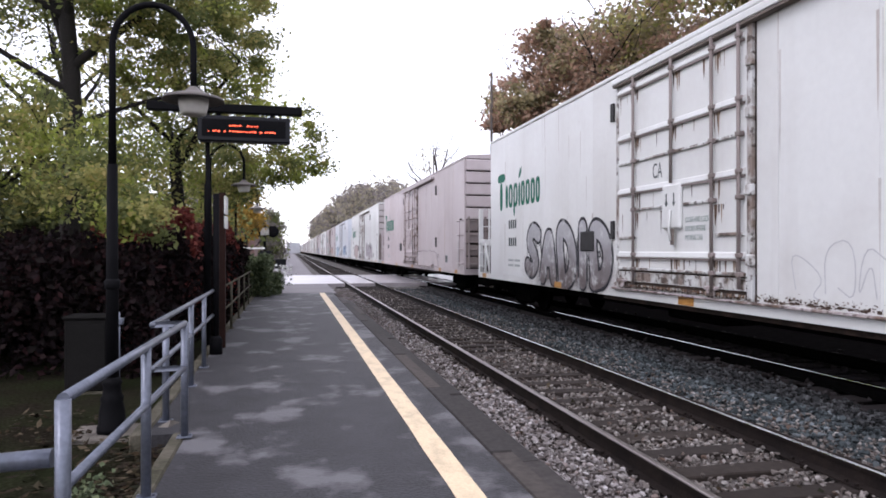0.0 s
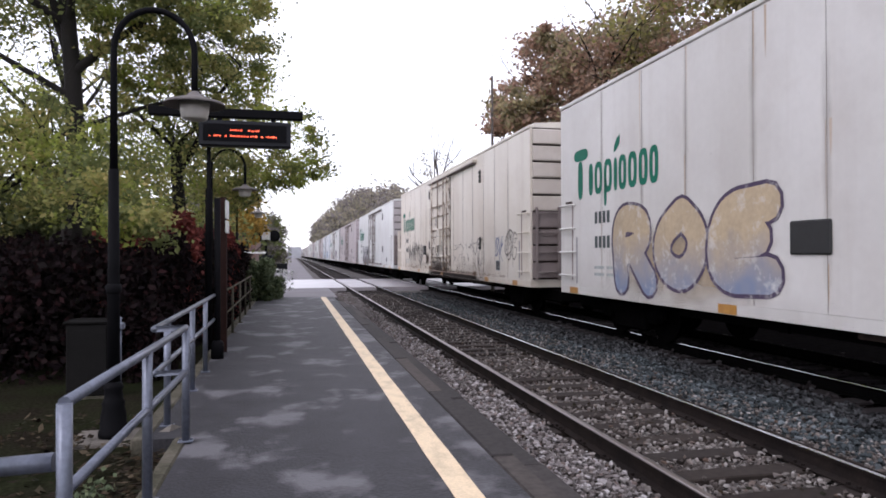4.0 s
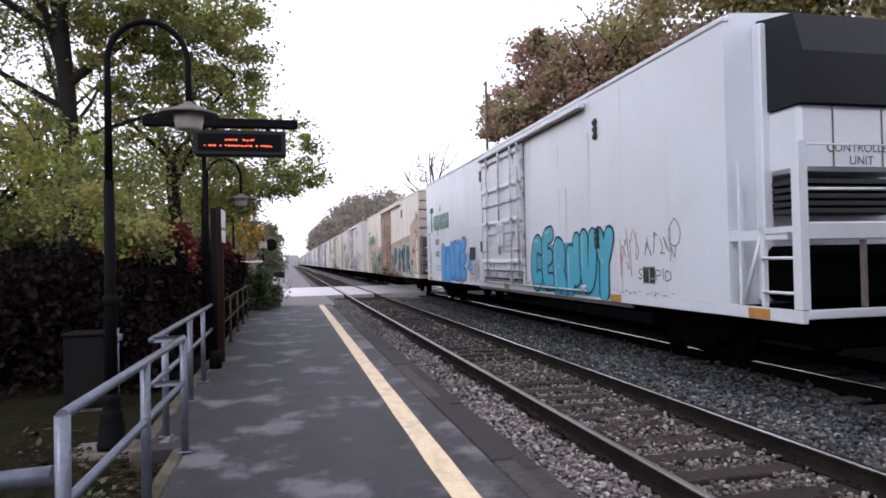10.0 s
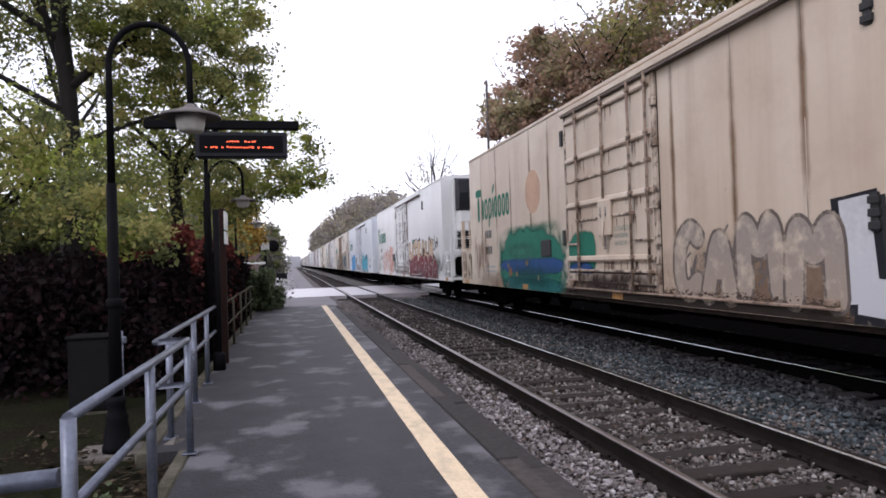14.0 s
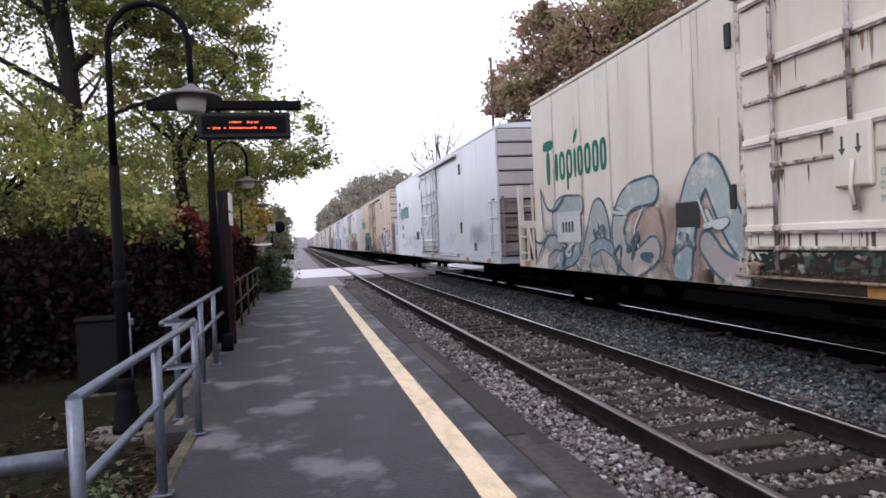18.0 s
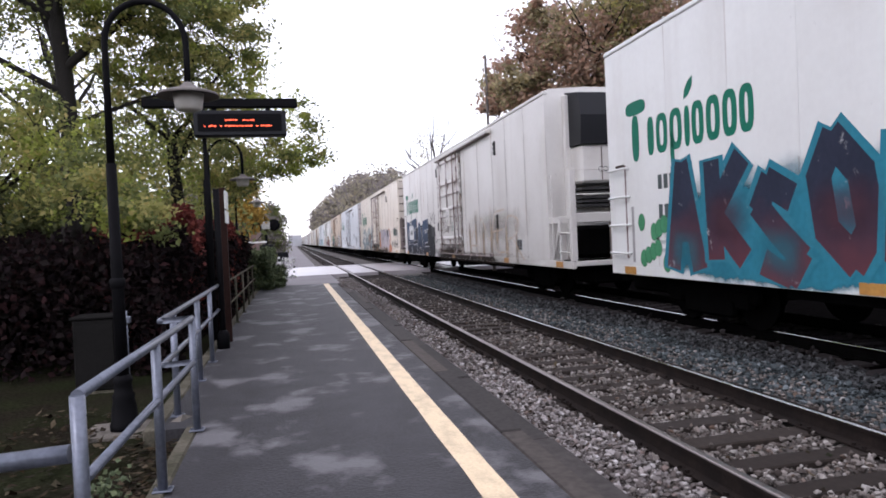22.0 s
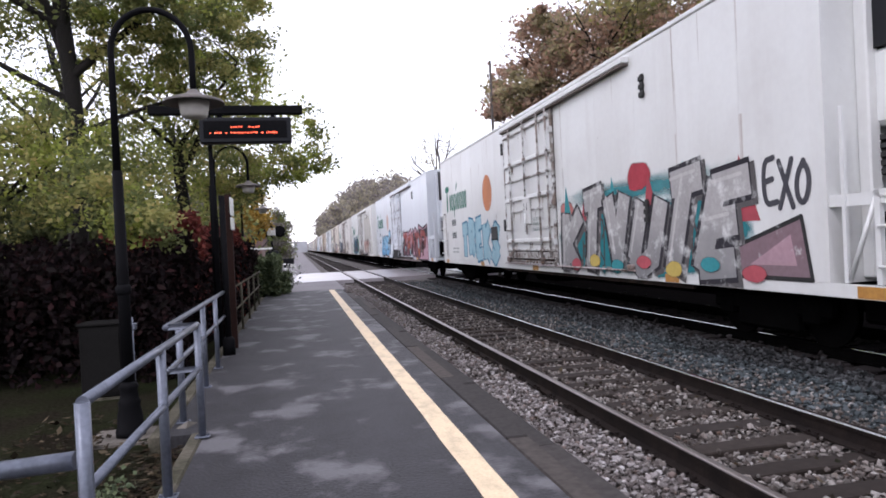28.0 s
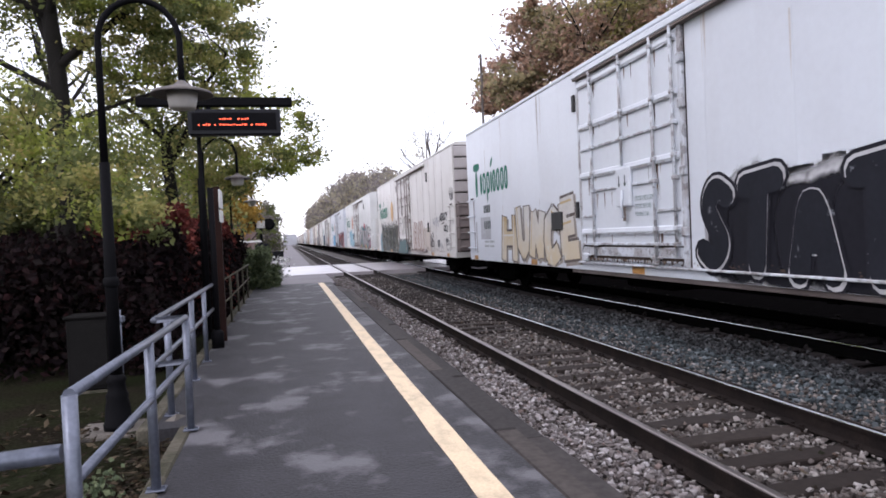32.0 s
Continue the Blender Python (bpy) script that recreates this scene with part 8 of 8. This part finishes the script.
        painted(car, [(-8.15, 0.93), (-8.25, 1.25), (-9.9, 1.72), (-10.05, 0.93)], (0.22, 0.15, 0.17), 2, (0.03, 0.03, 0.03), 0.06)
        painted(car, [(-8.9, 1.1), (-9.7, 1.5), (-9.8, 1.1)], (0.40, 0.26, 0.30), 4)
        LAYER[0] = 2
        lettering(car, "KTVUTE", -2.2, 0.80, 6.7, 1.9, (0.40, 0.39, 0.385), (0.03, 0.028, 0.034), 0.44, 0.08, 123, 0.2, False, 0.16, True, 0.35, (0.22, 0.22, 0.225), (0.50, 0.49, 0.48), (0.10, 0.095, 0.095))
        LAYER[0] = 8
        scribble(car, -2.4, 0.9, 6.0, 1.3, (0.07, 0.065, 0.065), 12, 0.05, 131)
        for i in range(7):
            patch(car, -3.0 - i * 1.0, 0.98 + 0.1 * (i % 2), 0.5, 0.25, ((0.45, 0.10, 0.12), (0.55, 0.42, 0.12), (0.05, 0.28, 0.31))[i % 3], 132 + i, 45, 0.3)
        LAYER[0] = 0
        lettering(car, "EXO", -9.2, 1.85, 0.9, 0.65, (0.06, 0.06, 0.07), None, 0.08, 0, 124)
    elif k == 13:
        disc(car, 4.77, 3.15, 0.54, (0.55, 0.375, 0.20), 1.1)
        tones = [(0.05, 0.052, 0.045), (0.075, 0.08, 0.072), (0.10, 0.105, 0.095), (0.085, 0.078, 0.055), (0.13, 0.125, 0.105), (0.08, 0.105, 0.115), (0.16, 0.165, 0.155), (0.065, 0.06, 0.042)]
        painted(car, [(9.2, 0.77), (9.1, 1.5), (7.4, 1.9), (6.0, 2.0), (4.2, 2.1), (2.75, 2.3), (2.75, 0.77)], (0.085, 0.088, 0.078), 0)
        patch(car, 9.35, 1.3, 1.7, 1.15, (0.16, 0.27, 0.33), 132, 1, 0.2)
        plumes(car, 9.2, 0.85, 6.7, 1.75, tones, 620, 133)
        plumes(car, 9.9, 0.9, 1.4, 1.2, [(0.17, 0.28, 0.32), (0.22, 0.31, 0.33), (0.12, 0.19, 0.22)], 40, 134)
        scribble(car, 9.2, 0.9, 6.4, 1.4, (0.20, 0.205, 0.19), 24, 0.02, 148)
        scribble(car, 9.2, 0.9, 6.4, 1.2, (0.04, 0.045, 0.04), 26, 0.03, 157)
        haze = [(0.17, 0.18, 0.165), (0.09, 0.10, 0.09), (0.22, 0.235, 0.235), (0.12, 0.115, 0.085), (0.14, 0.165, 0.175), (0.28, 0.285, 0.27), (0.055, 0.058, 0.052)]
        for i in range(16):
            mist(car, 9.1 - (i * 1.37) % 5.4, 1.05 + (i * 0.43) % 1.15, 0.7 + 0.25 * (i % 3), 0.22 + 0.07 * (i % 4), haze[i % 7], i, 0.38, 0.0172 + 0.0003 * i)
        field(car, 3.75, 3.15, 0.5, 1.3, field_paint((0.34, 0.20, 0.10), 0.0, 0.95, 0.4, 0.7), SIDE - 0.0041, "emblem_stain", "brown run down the painted fruit")
        soot(car, 1.9, -1.9, 0.98, 0.55, 134, (0.10, 0.15, 0.15))
        band(car, -2.36, -6.55, 0.93, 1.92, 1.98, (0.53, 0.475, 0.42))
        lettering(car, "ERGB", -2.55, 0.88, 2.5, 1.4, (0.50, 0.44, 0.40), (0.15, 0.07, 0.06), 0.26, 0.05, 135, 0, True, 0.1, True, 0.25)
        scribble(car, -2.6, 0.9, 2.4, 1.2, (0.16, 0.08, 0.07), 10, 0.03, 158)
        lettering(car, "IL", -5.0, 1.0, 1.2, 0.95, (0.14, 0.12, 0.11), None, 0.03, 0, 145)
        lettering(car, "OB", -6.4, 1.1, 0.8, 0.62, (0.10, 0.09, 0.09), None, 0.04, 0, 146)
        scribble(car, -6.4, 1.0, 0.8, 0.8, (0.10, 0.09, 0.09), 4, 0.03, 159)
        scribble(car, -7.15, 2.05, 1.15, 0.34, SIL, 7, 0.04, 137)
        scribble(car, -7.2, 1.95, 1.1, 0.4, (0.44, 0.44, 0.47), 8, 0.03, 150)
        lettering(car, "NCHUSY", -8.45, 2.16, 1.35, 0.36, BLK, None, 0.062, 0, 138, 0.3)
        lettering(car, "CHUS", -8.62, 2.2, 0.95, 0.3, BLK, None, 0.05, 0, 151, 0.3)
        painted(car, [(-8.75, 2.09), (-9.25, 2.14), (-9.25, 2.11), (-8.75, 2.06)], BLK)
        lettering(car, "GES", -9.18, 1.73, 0.66, 0.31, BLK, None, 0.06, 0, 139, 0.2)
        scribble(car, -9.42, 1.15, 0.6, 0.38, (0.05, 0.05, 0.055), 5, 0.045, 152)
        lettering(car, "O", -9.45, 1.0, 0.55, 0.5, (0.10, 0.10, 0.11), None, 0.035, 0, 153)
        scribble(car, -8.03, 0.97, 0.9, 0.34, (0.22, 0.22, 0.24), 6, 0.03, 140)
        scribble(car, -6.5, 1.05, 0.7, 0.6, (0.12, 0.11, 0.11), 7, 0.03, 154)
        scribble(car, -10.3, 2.92, 0.58, 0.42, BLK, 4, 0.04, 155)
        lettering(car, "O", -10.28, 2.86, 0.62, 0.55, (0.05, 0.05, 0.055), None, 0.03, 0, 156)
    elif k == 14:
        lettering(car, "H", 7.05, 0.76, 1.3, 1.6, (0.45, 0.34, 0.18), (0.10, 0.085, 0.08), 0.40, 0.06, 141, 0.06, False, 0.12, True, 0.22, (0.60, 0.54, 0.43), (0.62, 0.60, 0.56), (0.30, 0.27, 0.24))
        lettering(car, "UNCE", 5.75, 0.76, 4.0, 1.6, (0.60, 0.585, 0.55), (0.12, 0.10, 0.09), 0.40, 0.06, 142, -0.05, False, 0.16, True, 0.25, (0.56, 0.48, 0.34), (0.52, 0.40, 0.22), (0.32, 0.29, 0.26))
        painted(car, [(9.2, 1.42), (8.15, 1.42), (8.15, 2.12), (9.2, 2.12)], (0.46, 0.47, 0.49))
        for i in range(14):
            zz, hh = 1.5 + 0.05 * math.sin(i * 2.3), 1.5 + 0.14 * math.sin(i * 1.7)
            patch(car, -2.85 - i * 0.47, zz, 1.05, hh, (0.50, 0.50, 0.51), 1430 + i, 0.2 * i, 0.05)
            patch(car, -2.85 - i * 0.47, zz - 0.04, 0.93, hh - 0.16, (0.015, 0.015, 0.02), 1430 + i, 3.2 + 0.2 * i, 0.05)
        LAYER[0] = 4
        lettering(car, "STATOTE", -2.1, 0.78, 6.6, 1.65, (0.50, 0.50, 0.51), (0.015, 0.015, 0.02), 0.46, 0.05, 144, 0, True, 0.08, False, 0.05)
        LAYER[0] = 8
        lettering(car, "STATOTE", -2.1, 0.80, 6.6, 1.61, (0.015, 0.016, 0.021), None, 0.39, 0.08, 144, 0, True, 0.08, False, 0.05)
        LAYER[0] = 0


# (colour, cooling unit at the rear, label) from the car passing first to the last
CARS = {
    0: ("white", False, "white refrigerator car with silver spray-painted letters"), 1: ("cream", False, "cream refrigerator car with rust streaks and black scribbles"),
    2: ("grey", True, "greyish white refrigerator car with outlined letters and a cooling unit"), 3: ("cream", False, "stained cream refrigerator car with brown patches and blue letters"),
    4: ("blue", True, "cool white refrigerator car with bright blue bubble letters"), 5: ("white", True, "white refrigerator car with orange scrawl and peach letters"),
    6: ("tan", False, "tan rust-streaked refrigerator car with a green and blue mural"), 7: ("blue", False, "clean cool white refrigerator car with faint scribbles"),
    8: ("cream", False, "cream refrigerator car with grey-blue and violet letters"), 9: ("grey", True, "off-white refrigerator car with black block letters"),
    10: ("white", True, "white refrigerator car with dark teal and maroon letters"), 11: ("blue", True, "cool white refrigerator car with sky-blue and red letters"),
    12: ("white", True, "white refrigerator car with large grey letters on teal"), 13: ("grey", False, "off-white refrigerator car with an orange disc and grey mural"),
    14: ("blue", True, "cool white refrigerator car with tan and black letters"),
}
AHEAD = ["pink", "white", "blue", "pink", "white", "pink", "grey", "white", "grey", "pink", "white", "pink", "grey", "pink", "blue", "white", "pink", "grey", "white", "white"]
TRAIN = []
for k in range(-len(AHEAD), 15):
    if k < 0:
        paint, unit, label = AHEAD[-k - 1], (-k) % 3 == 0, "weathered pale refrigerator car farther up the train"
    else:
        paint, unit, label = CARS[k]
    car = make_car(paint, unit, label, 2 if k > -4 else 1, {3: "brown", 1: "cream"}.get(k), {0: "dirty", 6: "brown", 13: "dirty", 1: "tan", 8: "pink", 9: "pink"}.get(k))
    SHIFT[0] = 0.4 if unit else -0.6
    UNDER[0] = TONE[paint]
    if paint in ("cream", "tan", "grey", "pink") and k > -3:
        streaks(car, [(0.50, 0.40, 0.30), (0.40, 0.29, 0.20), (0.55, 0.46, 0.37), (0.52, 0.45, 0.37)], 40 if paint in ("cream", "tan") else 30, 300 + k, FLUSH if unit else INNER, -INNER if unit else -FLUSH, SEAMS[car.name][1:-1])
    elif k > -3:
        streaks(car, [(0.60, 0.58, 0.56), (0.50, 0.46, 0.43)], 26, 300 + k, FLUSH if unit else INNER, -INNER if unit else -FLUSH, SEAMS[car.name][1:-1])
    if k >= 0 and paint in ("cream", "tan", "grey"):
        tone, cover = {"cream": ((0.42, 0.335, 0.25), 0.28), "tan": ((0.28, 0.17, 0.10), 0.7), "grey": ((0.42, 0.37, 0.32), 0.25)}[paint]
        for i, q in enumerate(SEAMS[car.name][1:-1]):
            if abs(q) > 2.1:
                field(car, q, 3.1 + 0.5 * math.sin(k + 2.3 * i), 0.20, 4.4, field_paint(tone, 0.0, 0.95, 0.9, cover), SIDE - 0.0014, "seam_stain", "brown stain along the seam")
        field(car, 6.2, 0.85, 8.0, 0.9, field_paint(tone, 0.1, 1.0, 0.9, cover * 0.8), SIDE - 0.00135, "sill_stain", "brown stain along the sill")
        field(car, -5.5, 0.95, 8.5, 1.3, field_paint(tone, 0.1, 1.0, 0.9, cover * 0.9), SIDE - 0.00135, "sill_stain", "brown stain along the sill")
    if k >= 0:
        door_stains(car, [(0.16, 0.10, 0.07), (0.09, 0.07, 0.06), (0.30, 0.22, 0.16)], 190 if k in (0, 1, 3, 6, 8, 9, 13) else 70, 500 + k)
        art(car, k)
        UNDER[0] = TONE[paint]
        rusty = k in (0, 1, 3, 5, 6, 8, 9, 10, 13)
        if k in (1, 3, 6, 8, 9, 10, 11):
            soot(car, 1.9, -1.9, 1.05, 0.26, k, (0.05, 0.036, 0.03), SIDE - 0.0571, 0.8)
            field(car, -1.8, 0.76, 9.8, 0.42, field_paint((0.04, 0.031, 0.026), 0.7, 1.0, 0.4, 0.93), SIDE - 0.0021, "sill_dirt", "dark dirt along the sill")
        grime(car, 1.85, -1.85, 1.075, 0.30, (0.07, 0.048, 0.035), 640 + k, SIDE - 0.0525, 90 if rusty else 30)
        grime(car, 2.05, -5.7, 0.935, 0.14, (0.06, 0.042, 0.033), 660 + k, SIDE - 0.0075, 60 if rusty else 20)
        grime(car, -2.0, -9.0, 0.92, 0.20, (0.22, 0.16, 0.12) if paint in ("cream", "tan") else (0.30, 0.26, 0.23), 600 + k, SIDE - 0.0022, 40 if rusty else 14)
    elif k == -1:
        patch(car, -4, 1.2, 5, 0.8, (0.50, 0.45, 0.45), 7)
    elif k > -9:
        lettering(car, "SOUR", -3, 1.0, 4.5, 1.2, ((0.30, 0.40, 0.55), (0.42, 0.38, 0.40), (0.45, 0.30, 0.25))[k % 3], (0.25, 0.25, 0.30), 0.4, 0.05, k)
        patch(car, 6, 1.5, 4, 1.2, ((0.40, 0.50, 0.60), (0.50, 0.42, 0.40), (0.40, 0.45, 0.42))[k % 3], 90 - k)
    TRAIN.append((car, k, unit))

# ---------------------------------------------------------------- the train runs
GAP = 1.72
PLACE = {}
y = 0.0
for i, (car, k, unit) in enumerate(TRAIN):
    if i:
        y -= (FRAME if TRAIN[i - 1][2] else BUFFER) + GAP + (BUFFER if unit else FRAME)
    PLACE[k] = y
RUN = [(0, 9.78), (4, 52.17), (8, 94.91), (12, 137.94), (16, 181.18), (20, 224.54), (24, 267.95), (28, 311.33), (32, 354.6)]


def motions():
    for car, k, unit in TRAIN:
        walk(car, [(t, pose(7.65, PLACE[k] - PLACE[0] + s, RAIL_TOP)) for t, s in RUN])


motions()
